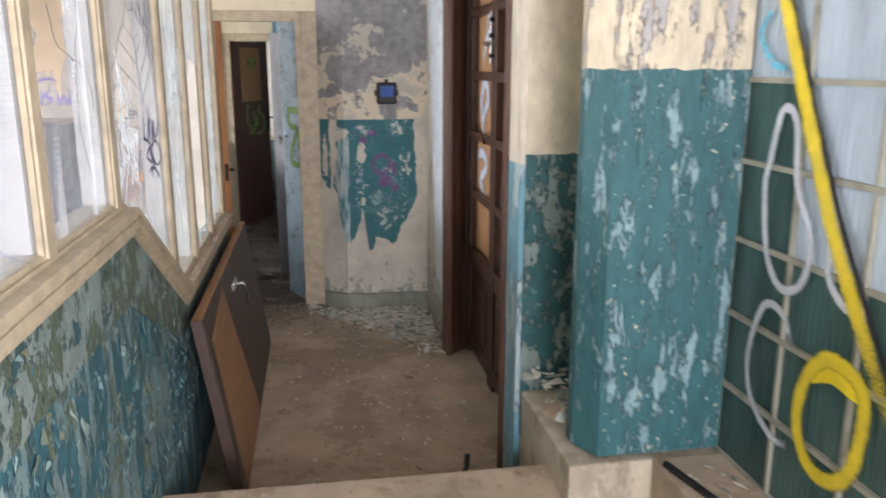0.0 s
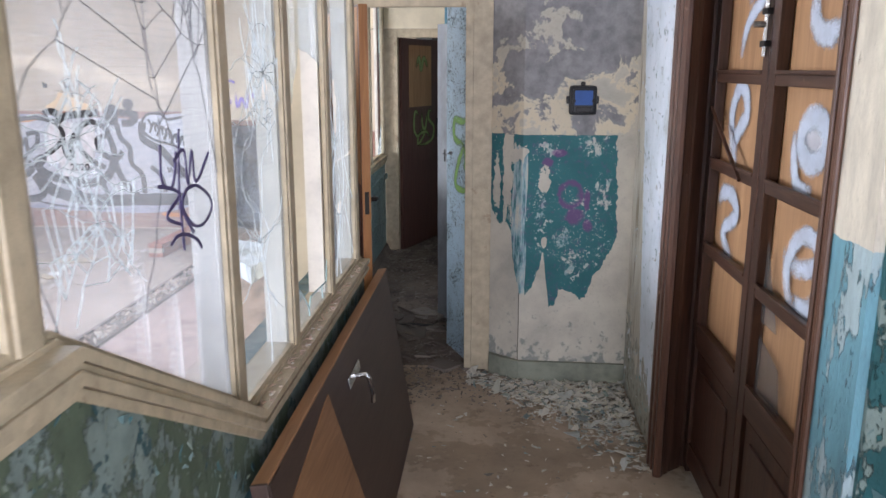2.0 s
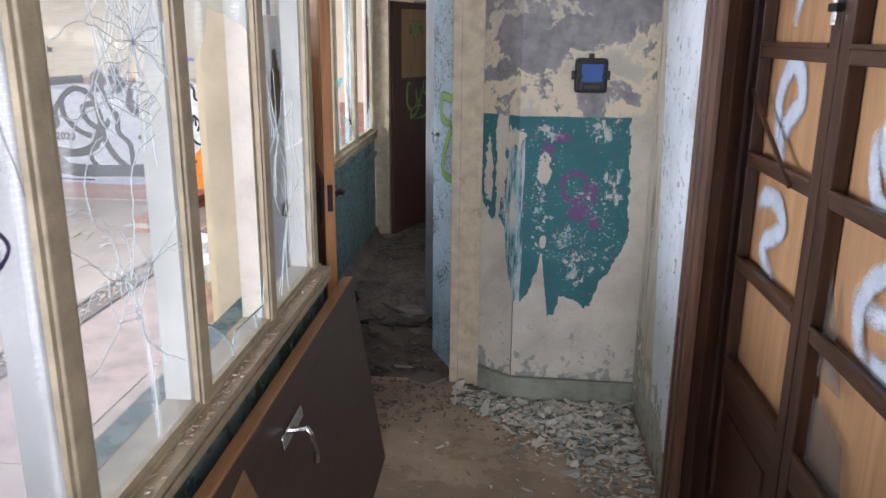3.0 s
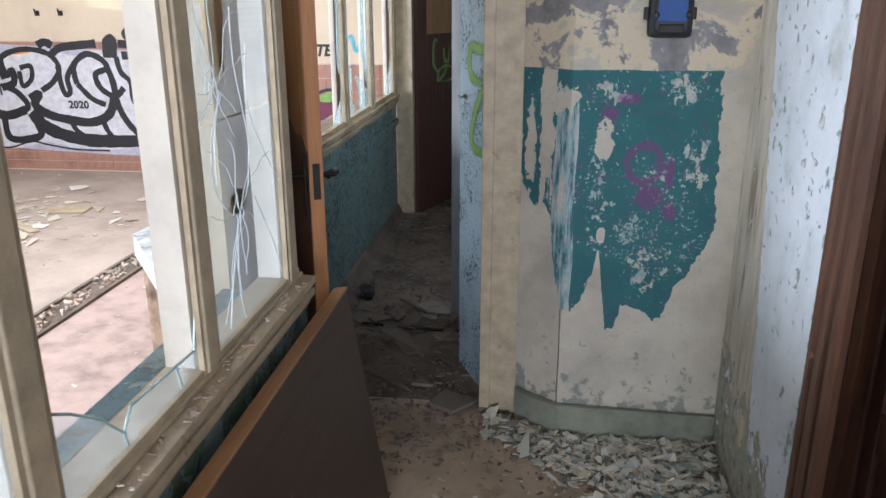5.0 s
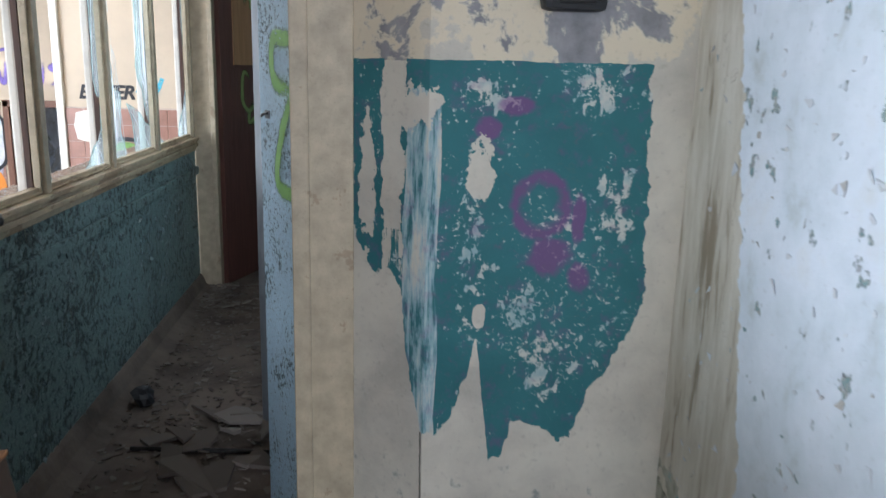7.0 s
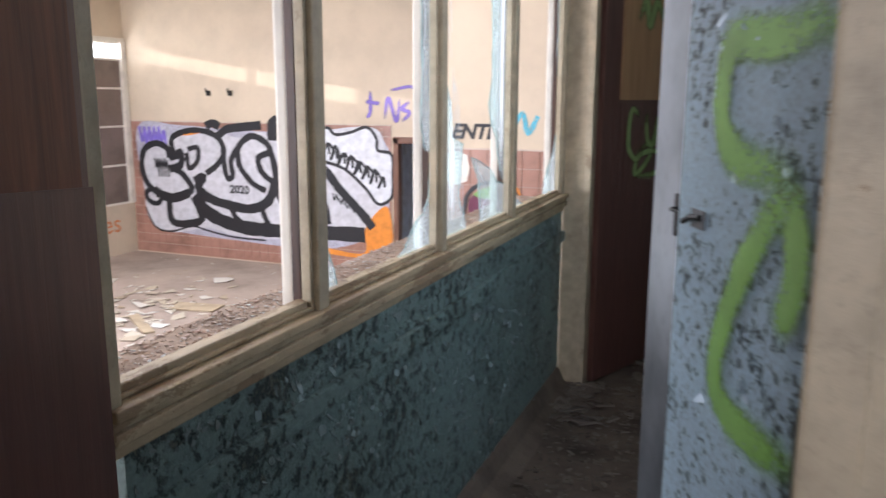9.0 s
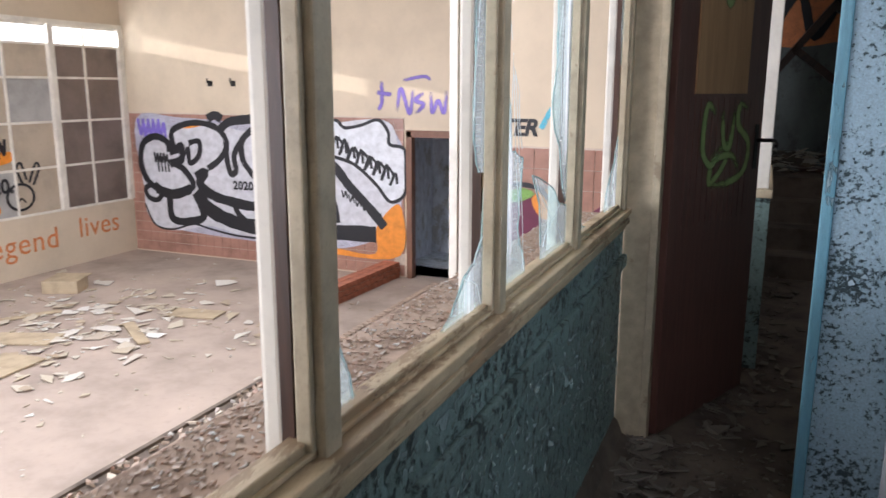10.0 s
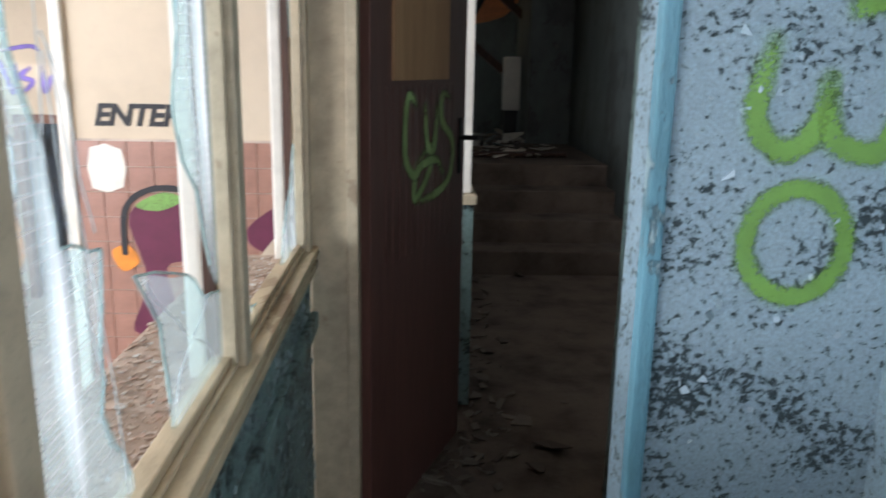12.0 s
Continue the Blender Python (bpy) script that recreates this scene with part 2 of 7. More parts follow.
TEAL, TEAL_DEEP, AQUA, PALE = (0.035, 0.16, 0.17), (0.02, 0.11, 0.115), (0.14, 0.36, 0.42), (0.30, 0.42, 0.40)
CREAM, PLASTER, GREY = (0.66, 0.58, 0.42), (0.50, 0.46, 0.38), (0.26, 0.25, 0.25)
M = dict(
    teal=peeling("flaking teal paint", [(0.028, 0.115, 0.14), (0.145, 0.235, 0.24), (0.11, 0.14, 0.085)], [0.50, 0.44], 9.0, (1, 1, 0.42), bump=1.0, cluster=0.15),
    teal_dark=peeling("blistered blue-green paint", [(0.205, 0.305, 0.285), (0.04, 0.065, 0.062), (0.17, 0.19, 0.15)], [0.445, 0.37], 30.0, (1, 1, 1.0), bump=1.0, rough=0.42, cluster=0.5),
    pillar=peeling("teal over cream plaster", [(0.028, 0.125, 0.135), (0.24, 0.38, 0.40), CREAM], [0.445, 0.33], 17.0, (1, 1, 0.28), 1.78, ([CREAM, (0.45, 0.43, 0.42), PLASTER], [0.42, 0.3]), seed=3.0),
    recess=peeling("dark teal in the recess", [TEAL_DEEP, (0.22, 0.29, 0.26), GREY], [0.49, 0.38], 5.5, (1, 1, 0.6), 1.46, ([CREAM, PLASTER], [0.3]), seed=5.0),
    strip=peeling("light blue over cream", [(0.16, 0.36, 0.43), (0.40, 0.52, 0.54), CREAM], [0.47, 0.35], 8.0, (1, 1, 0.3), 1.42, ([(0.68, 0.62, 0.5), PLASTER], [0.36]), seed=7.0),
    blue=peeling("pale blue blistered paint", [(0.47, 0.64, 0.74), (0.05, 0.085, 0.10), (0.14, 0.20, 0.22)], [0.42, 0.29], 66.0, (1, 1, 1.2), bump=1.0, rough=0.45, seed=9.0, cluster=0.55),
    white=peeling("bluish white flaking wall", [(0.76, 0.82, 0.90), (0.58, 0.60, 0.60), (0.24, 0.27, 0.22)], [0.44, 0.36], 4.5, (1, 1, 0.6), seed=11.0),
    cream=plain("cream wall paint", CREAM, 0.8, 0, 0.10, 2.5),
    cream_wood=peeling("worn cream gloss on wood", [(0.47, 0.39, 0.265), (0.36, 0.275, 0.18), (0.22, 0.15, 0.10)], [0.345, 0.28], 7.0, (1, 1, 1), bump=0.25, rough=0.5, seed=17.0),
    sill_wood=peeling("dirty worn sill paint", [(0.54, 0.42, 0.265), (0.37, 0.26, 0.155), (0.19, 0.12, 0.075)], [0.45, 0.38], 9.0, (1, 0.35, 1), bump=0.4, rough=0.6, seed=27.0, cluster=0.25),
    glass_milky=wired_glass("milky sunlit glass", 0.62, wires=False),
    cream_pale=plain("bleached white paint", (0.74, 0.70, 0.62), 0.6, 0, 0.10, 5.0),
    concrete=peeling("dusty stained concrete", [(0.44, 0.34, 0.245), (0.345, 0.26, 0.18), (0.22, 0.16, 0.11)], [0.47, 0.36], 1.7, (1, 1, 1), bump=0.25, rough=0.92, seed=19.0),
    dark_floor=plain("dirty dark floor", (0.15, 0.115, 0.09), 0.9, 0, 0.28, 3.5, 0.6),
    skirt=plain("grey green skirting", (0.25, 0.26, 0.20), 0.8, 0, 0.2, 6),
    grey_door=plain("grey gloss, scuffed", (0.17, 0.18, 0.19), 0.42, 0.1, 0.25, 5, 0.2, (1, 1, 0.5)),
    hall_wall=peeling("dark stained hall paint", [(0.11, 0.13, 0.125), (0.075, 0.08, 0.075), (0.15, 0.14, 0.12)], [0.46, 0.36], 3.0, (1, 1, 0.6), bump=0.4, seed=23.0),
    walnut=wood("dark brown wood", (0.030, 0.014, 0.009), (0.105, 0.048, 0.030), 2, 0.4, 6.0, (0.20, 0.11, 0.07), 0.70),
    walnut_h=wood("dark brown wood rails", (0.034, 0.016, 0.010), (0.115, 0.055, 0.034), 1, 0.4, 6.0, (0.22, 0.13, 0.085), 0.66),
    mahogany=wood("red-brown veneer", (0.087, 0.038, 0.03), (0.158, 0.069, 0.055), 2, 0.38),
    veneer=wood("dull brown veneer", (0.045, 0.026, 0.019), (0.080, 0.048, 0.035), 1, 0.5, 6.0, (0.14, 0.105, 0.085), 0.68),
    orange=wood("orange pine edge", (0.26, 0.10, 0.03), (0.46, 0.22, 0.08), 2, 0.5),
    orange_y=wood("orange pine lipping", (0.24, 0.11, 0.045), (0.40, 0.21, 0.10), 1, 0.5),
    ply=wood("plywood board", (0.36, 0.19, 0.09), (0.56, 0.33, 0.17), 2, 0.6, 3.0),
    room_wall=plain("warm cream room wall", (0.63, 0.525, 0.395), 0.85, 0, 0.06, 1.5),
    room_floor=plain("pale dusty screed", (0.385, 0.305, 0.25), 0.9, 0, 0.14, 1.6, 0.4),
    tile=plain("pink wall tile", (0.38, 0.20, 0.15), 0.3, 0, 0.2, 3.0),
    grout=plain("pale grout", (0.55, 0.46, 0.38), 0.9),
    brick=plain("red brick", (0.40, 0.14, 0.08), 0.85, 0, 0.25, 14),
    black=plain("black paint", (0.012, 0.012, 0.014), 0.5, 0, 0.1),
    glass=wired_glass("dusty wired glass", 0.15, (0.80, 0.83, 0.87)),
    glass_clear=wired_glass("cleaner wired glass", 0.09, (0.88, 0.92, 0.94)),
    glass_edge=plain("greenish glass edge", (0.42, 0.60, 0.59), 0.2, 0, 0.2),
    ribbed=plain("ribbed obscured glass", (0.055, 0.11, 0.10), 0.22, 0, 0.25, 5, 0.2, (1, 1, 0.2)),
    # same ribbed glass with outdoor brightness put into its colour
    ribbed_daylit=plain("obscured glass coloured as daylit", (0.42, 0.50, 0.56), 0.25, 0, 0.15, 5, 0.2, (1, 1, 0.2)),
    iron=plain("dark iron", (0.03, 0.028, 0.027), 0.45, 0.7, 0.2, 20),
    chrome=plain("worn chrome", (0.6, 0.6, 0.6), 0.25, 1.0, 0.15, 20),
    plinth=peeling("stained cream plaster", [(0.46, 0.40, 0.30), (0.36, 0.30, 0.22), (0.22, 0.19, 0.15)], [0.46, 0.36], 5.0, (1, 1, 0.5), bump=0.4, rough=0.85, seed=29.0),
    olive=peeling("olive and grey scaling paint", [(0.095, 0.13, 0.085), (0.20, 0.26, 0.235), (0.03, 0.085, 0.095)], [0.49, 0.41], 8.0, (1, 1, 0.8), bump=1.0, rough=0.6, seed=31.0),
    casing_wood=wood("lighter brown casing", (0.055, 0.024, 0.014), (0.145, 0.066, 0.038), 2, 0.42, 6.0, (0.28, 0.17, 0.11), 0.68),
    door_red=wood("reddish torn backing", (0.10, 0.035, 0.02), (0.24, 0.085, 0.04), 2, 0.6),
    ledge=peeling("dirty brown ledge", [(0.48, 0.36, 0.28), (0.36, 0.255, 0.19), (0.22, 0.15, 0.11)], [0.45, 0.37], 9.0, (1, 1, 1), bump=0.6, rough=0.9, seed=37.0),
    ceil=plain("grey white ceiling", (0.55, 0.53, 0.48), 0.9, 0, 0.12, 2.0),
)

# ---- building helpers ----


def mesh_ob(name, bm, mat, parent=None, label=""):
    me = bpy.data.meshes.new(name)
    bmesh.ops.recalc_face_normals(bm, faces=bm.faces[:])
    bm.to_mesh(me)
    bm.free()
    me.materials.append(M[mat] if isinstance(mat, str) else mat)
    ob = new(name, me)
    if parent is not None:
        ob.parent = parent
    if label:
        ob["label"] = label
    return ob


def part(name, bm, mat, parent, label=""):
    return mesh_ob(name, bm, mat, parent, label)


def thing(name, m, label, category, group="", kind=""):
    ob = new(name)
    ob.matrix_world = m
    return tagged(ob, label, category, group, kind)


def setting(name, bm, mat, label, category):
    return tagged(mesh_ob(name, bm, mat), label, category, kind="structure")


def add_box(bm, x0, x1, y0, y1, z0, z1, bevel=0.0, m=None):
    t = Matrix.LocRotScale(((x0 + x1) / 2, (y0 + y1) / 2, (z0 + z1) / 2), None, (abs(x1 - x0), abs(y1 - y0), abs(z1 - z0)))
    vs = bmesh.ops.create_cube(bm, size=1.0, matrix=(m @ t) if m else t)["verts"]
    if bevel:
        es = list({e for v in vs for e in v.link_edges})
        bmesh.ops.bevel(bm, geom=es, offset=bevel, segments=2, affect="EDGES", profile=0.6)
    return bm


def boxes(*bs, bevel=0.0):
    bm = bmesh.new()
    for b in bs:
        add_box(bm, *b, bevel=bevel)
    return bm


def prism(pts, lo, hi, axis="x"):
    """A polygon in the two other axes, drawn out along axis from lo to hi."""
    bm = bmesh.new()

    def at(p, q):
        return {"x": (q, p[0], p[1]), "y": (p[0], q, p[1]), "z": (p[0], p[1], q)}[axis]

    a, b = [bm.verts.new(at(p, lo)) for p in pts], [bm.verts.new(at(p, hi)) for p in pts]
    bm.faces.new(a), bm.faces.new(b[::-1])
    for i in range(len(pts)):
        j = (i + 1) % len(pts)
        bm.faces.new((a[i], a[j], b[j], b[i]))
    return bm


def lathe(profile, n=16, m=None):
    bm = bmesh.new()
    rings = [[bm.verts.new((r * math.cos(2 * math.pi * k / n), r * math.sin(2 * math.pi * k / n), z)) for k in range(n)] for r, z in profile]
    for p, q in zip(rings, rings[1:]):
        for k in range(n):
            bm.faces.new((p[k], p[(k + 1) % n], q[(k + 1) % n], q[k]))
    bm.faces.new(rings[0][::-1]), bm.faces.new(rings[-1])
    if m:
        bm.transform(m)
    return bm


def tube(points, r, n=8):
    """A round bar through the points, as one mesh."""
    bm = bmesh.new()
    pts, prev = [Vector(p) for p in points], None
    for i, p in enumerate(pts):
        d = (pts[min(i + 1, len(pts) - 1)] - pts[max(i - 1, 0)]).normalized()
        q = d.to_track_quat("Z", "Y").to_matrix()
        ring = [bm.verts.new(p + q @ Vector((r * math.cos(2 * math.pi * k / n), r * math.sin(2 * math.pi * k / n), 0))) for k in range(n)]
        if prev:
            for k in range(n):
                bm.faces.new((prev[k], prev[(k + 1) % n], ring[(k + 1) % n], ring[k]))
        else:
            bm.faces.new(ring[::-1])
        prev = ring
    bm.faces.new(prev)
    return bm


# ---- the large structure ----
SILL_HI, SILL_LO, WL = 1.38, 0.90, -0.56
EDGE, STEP = 2.50, 0.18


def build_floors():
    setting("floor_lower", boxes((-1.0, 1.0, 2.80, 5.8, -0.2, 0.0)), "concrete", "dusty brown concrete floor with paint flakes and rubble", "floor")
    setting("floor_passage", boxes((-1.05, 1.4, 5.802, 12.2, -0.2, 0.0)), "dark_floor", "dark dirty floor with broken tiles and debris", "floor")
    setting("step_lower", boxes((-0.562, 0.80, EDGE, 2.80, -0.2, STEP), bevel=0.006), "concrete", "worn concrete step down to the corridor", "step")
    setting("floor_upper", boxes((-0.562, 1.6, -3.2, EDGE, -0.2, 2 * STEP), bevel=0.006), "concrete", "dusty concrete floor above the step", "floor")
    setting("floor_room", boxes((-9.8, -0.82, -3.2, 15.6, -1.3, -1.1)), "room_floor", "pale dusty screed floor of the big room", "floor")
    setting("ceiling", boxes((-1.3, 3.0, -3.4, 16.0, 2.95, 3.1)), "ceil", "grey white plaster ceiling", "ceiling")
    # the room's ceiling leaves the skylight open
    setting("ceiling_room", boxes((-9.8, -7.2, -3.4, 15.6, 3.4, 3.6), (-3.2, -1.32, -3.4, 15.6, 3.4, 3.6), (-7.2, -3.2, -3.4, 6.0, 3.4, 3.6), (-7.2, -3.2, 12.0, 15.6, 3.4, 3.6)), "ceil", "white plaster ceiling of the room", "ceiling")


def build_left_wall():
    z0 = -1.3
    prof = [(-3.2, z0), (4.85, z0), (4.85, SILL_LO - 0.05), (3.17, SILL_LO - 0.05), (2.37, SILL_HI - 0.05), (-3.2, SILL_HI - 0.05)]
    setting("wall_left", prism(prof, -0.80, WL, "x"), "teal", "low wall in flaking teal paint under glazed screen", "wall")
    band = [(-3.2, SILL_HI - 0.06), (2.37, SILL_HI - 0.06), (3.17, SILL_LO - 0.06), (4.85, SILL_LO - 0.06), (4.85, SILL_LO - 0.17), (3.05, SILL_LO - 0.17), (2.28, SILL_HI - 0.27), (-3.2, SILL_HI - 0.27)]
    setting("wall_left_band", prism(band, WL, WL + 0.006, "x"), "olive", "scaling olive-grey paint under the sill", "wall")
    setting("wall_left_head", boxes((-0.80, WL, -3.2, 4.85, 2.55, 2.95)), "cream", "cream wall above the glazed screen", "wall")


def build_end_wall():
    y = 5.62
    pts = [(0.03, 5.90), (0.03, 5.745), (0.20, y), (0.80, y - 0.02), (0.80, 5.90)]
    setting("wall_end", prism(pts, 0, 2.95, "z"), M["end"], "end wall with patch of teal paint over worn plaster", "wall")
    sk = [(0.03, 5.735), (0.20, y - 0.012), (0.797, y - 0.032), (0.797, y - 0.05), (0.20, y - 0.035), (0.10, 5.64), (0.03, 5.70)]
    setting("baseboard", prism(sk, 0, 0.125, "z"), "skirt", "grey-green cement skirting, chipped", "skirting")
    setting("wall_over_door", boxes((-1.0, 0.03, 5.745, 5.90, 2.13, 2.95)), "cream", "cream wall above the passage door", "wall")
    setting("wall_right_far", boxes((0.80, 1.1, 4.69, 5.9, 0, 2.95)), "side", "bluish white flaking wall beside the end wall", "wall")
    setting("wall_right_over_door", boxes((0.80, 1.1, 3.09, 4.69, 2.62, 2.95)), "cream", "cream wall above the double door", "wall")
    setting("wall_right_near", boxes((0.77, 1.6, 2.87, 3.07, 0, 2.95)), "strip", "wall end with light blue and cream paint", "wall")
    setting("wall_recess", boxes((0.79, 1.6, 2.855, 2.868, 0.3, 2.95)), "recess", "recess wall with dark teal and cream paint", "wall")


def build_right_side():
    pil = [(0.835, 2.40), (0.835, 2.35), (0.89, 2.24), (1.32, 2.24), (1.32, 2.40)]
    setting("pillar", prism(pil, 0.52, 2.95, "z"), "pillar", "square pillar, chamfered, teal below cream", "pillar")
    setting("plinth", boxes((0.79, 1.6, 2.225, 2.85, 0, 0.50), bevel=0.01), "plinth", "cream plastered plinth under the pillar", "plinth")
    setting("window_ledge", boxes((1.08, 1.6, -3.2, 2.222, 0.362, 0.51), bevel=0.01), "concrete", "dusty ledge under the glazed wall", "ledge")
    setting("wall_right_top", boxes((1.33, 1.6, -3.2, 2.30, 2.55, 2.95)), "cream", "cream wall above the glazed wall", "wall")
    setting("wall_back", boxes((-0.8, 1.6, -3.4, -3.2, 0, 0.9), (-0.8, 1.6, -3.4, -3.2, 2.5, 2.95), (-0.8, -0.4, -3.4, -3.2, 0.9, 2.5), (1.2, 1.6, -3.4, -3.2, 0.9, 2.5)), "cream", "cream wall with window behind the start", "wall")


def build_passage():
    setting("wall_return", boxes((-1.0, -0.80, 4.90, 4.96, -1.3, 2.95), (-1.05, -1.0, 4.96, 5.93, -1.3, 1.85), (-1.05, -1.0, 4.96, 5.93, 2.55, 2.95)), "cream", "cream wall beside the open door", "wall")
    setting("wall_passage_left", boxes((-1.20, -1.0, 5.96, 8.74, -1.3, 0.90)), "teal_dark", "low wall in blistered dark blue-green paint", "wall")
    setting("wall_passage_band", boxes((-1.0, -0.978, 5.962, 8.735, 0.735, 0.785), bevel=0.009), "teal_dark", "proud band under the passage sill, peeling", "trim")
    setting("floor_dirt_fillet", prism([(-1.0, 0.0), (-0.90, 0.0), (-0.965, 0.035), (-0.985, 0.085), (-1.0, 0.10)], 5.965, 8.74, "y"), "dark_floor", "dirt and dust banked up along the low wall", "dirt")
    setting("wall_passage_head", boxes((-1.20, -1.0, 5.93, 8.74, 2.55, 2.95)), "cream", "cream wall above the passage windows", "wall")
    setting("wall_passage_right", boxes((0.03, 0.2, 5.90, 7.85, 0, 2.95)), "blue", "pale blue blistered passage wall", "wall")
    setting("wall_blue", boxes((-0.345, 1.4, 7.85, 8.05, 0, 2.95)), "blue", "pale blue wall with blistered paint and green graffiti", "wall")
    setting("wall_passage_mid", boxes((-0.10, 0.0, 8.052, 8.95, 0, 2.95)), "teal_dark", "dark passage wall", "wall")
    setting("wall_passage_door_head", boxes((-1.2, -0.1, 8.74, 8.9, 2.12, 2.95)), "cream", "cream wall above the far door", "wall")
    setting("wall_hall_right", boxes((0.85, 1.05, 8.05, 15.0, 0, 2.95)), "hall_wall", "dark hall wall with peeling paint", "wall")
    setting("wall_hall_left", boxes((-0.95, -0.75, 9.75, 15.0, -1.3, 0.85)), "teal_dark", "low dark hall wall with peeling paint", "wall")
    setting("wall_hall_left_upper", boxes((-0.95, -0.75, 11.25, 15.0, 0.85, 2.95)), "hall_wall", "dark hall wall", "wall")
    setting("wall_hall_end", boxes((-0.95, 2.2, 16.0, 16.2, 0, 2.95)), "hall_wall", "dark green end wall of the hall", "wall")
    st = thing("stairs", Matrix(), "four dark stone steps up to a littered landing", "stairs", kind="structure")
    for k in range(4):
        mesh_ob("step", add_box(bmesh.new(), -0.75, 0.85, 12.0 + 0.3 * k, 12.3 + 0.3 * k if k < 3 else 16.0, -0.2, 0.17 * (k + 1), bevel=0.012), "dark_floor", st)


def build_room():
    setting("wall_room_end", boxes((-9.8, -4.83, 14.92, 15.1, -1.3, 3.4), (-3.95, -1.2, 14.92, 15.1, -1.3, 3.4), (-4.83, -3.95, 14.92, 15.1, 0.86, 3.4)), "room_wall", "warm cream wall above a tiled dado", "wall")
    setting("wall_room_alcove", boxes((-5.2, -3.6, 16.6, 16.7, -1.3, 1.5), (-5.3, -5.2, 15.1, 16.7, -1.3, 1.5), (-3.6, -3.5, 15.1, 16.7, -1.3, 1.5), (-5.3, -3.5, 15.1, 16.7, 1.5, 1.6), (-5.2, -3.6, 15.1, 16.6, -1.3, -1.1)), "white", "dim closet behind the room's doorway", "wall")
    setting("wall_room_side", boxes((-9.8, -9.55, 9.8, 15.1, -1.3, -0.28), (-9.8, -9.55, 9.8, 15.1, 2.25, 3.4), (-9.8, -9.55, -3.4, 9.8, 2.9, 3.4), (-9.8, -9.55, -3.4, 9.8, -1.3, -0.1)), "room_wall", "white lower wall under a tall window of panels", "wall")
    # unseen opaque sheet, added so the low sun enters only by the slot
    setting("room_sun_block", boxes((-9.70, -9.66, -3.4, 9.8, -0.1, 2.9)), "ribbed_daylit", "added opaque window sheet out of view, keeps the sun out", "window")
    setting("wall_room_front", boxes((-9.8, -0.8, -3.4, -3.2, -1.3, 3.4)), "room_wall", "cream wall of the big room", "wall")
    setting("wall_room_near", boxes((-2.70, -1.2, 11.3, 11.5, -1.3, 3.4)), "room_wall", "cream wall over pink tiles", "wall")
    setting("wall_room_head", boxes((-1.3, -0.8, -3.4, 4.8, 2.95, 3.4), (-1.4, -1.2, 4.8, 11.3, 2.95, 3.4), (-1.2, -0.95, 8.9, 9.75, -1.3, 0.85)), "room_wall", "cream wall over the glazed screen", "wall")


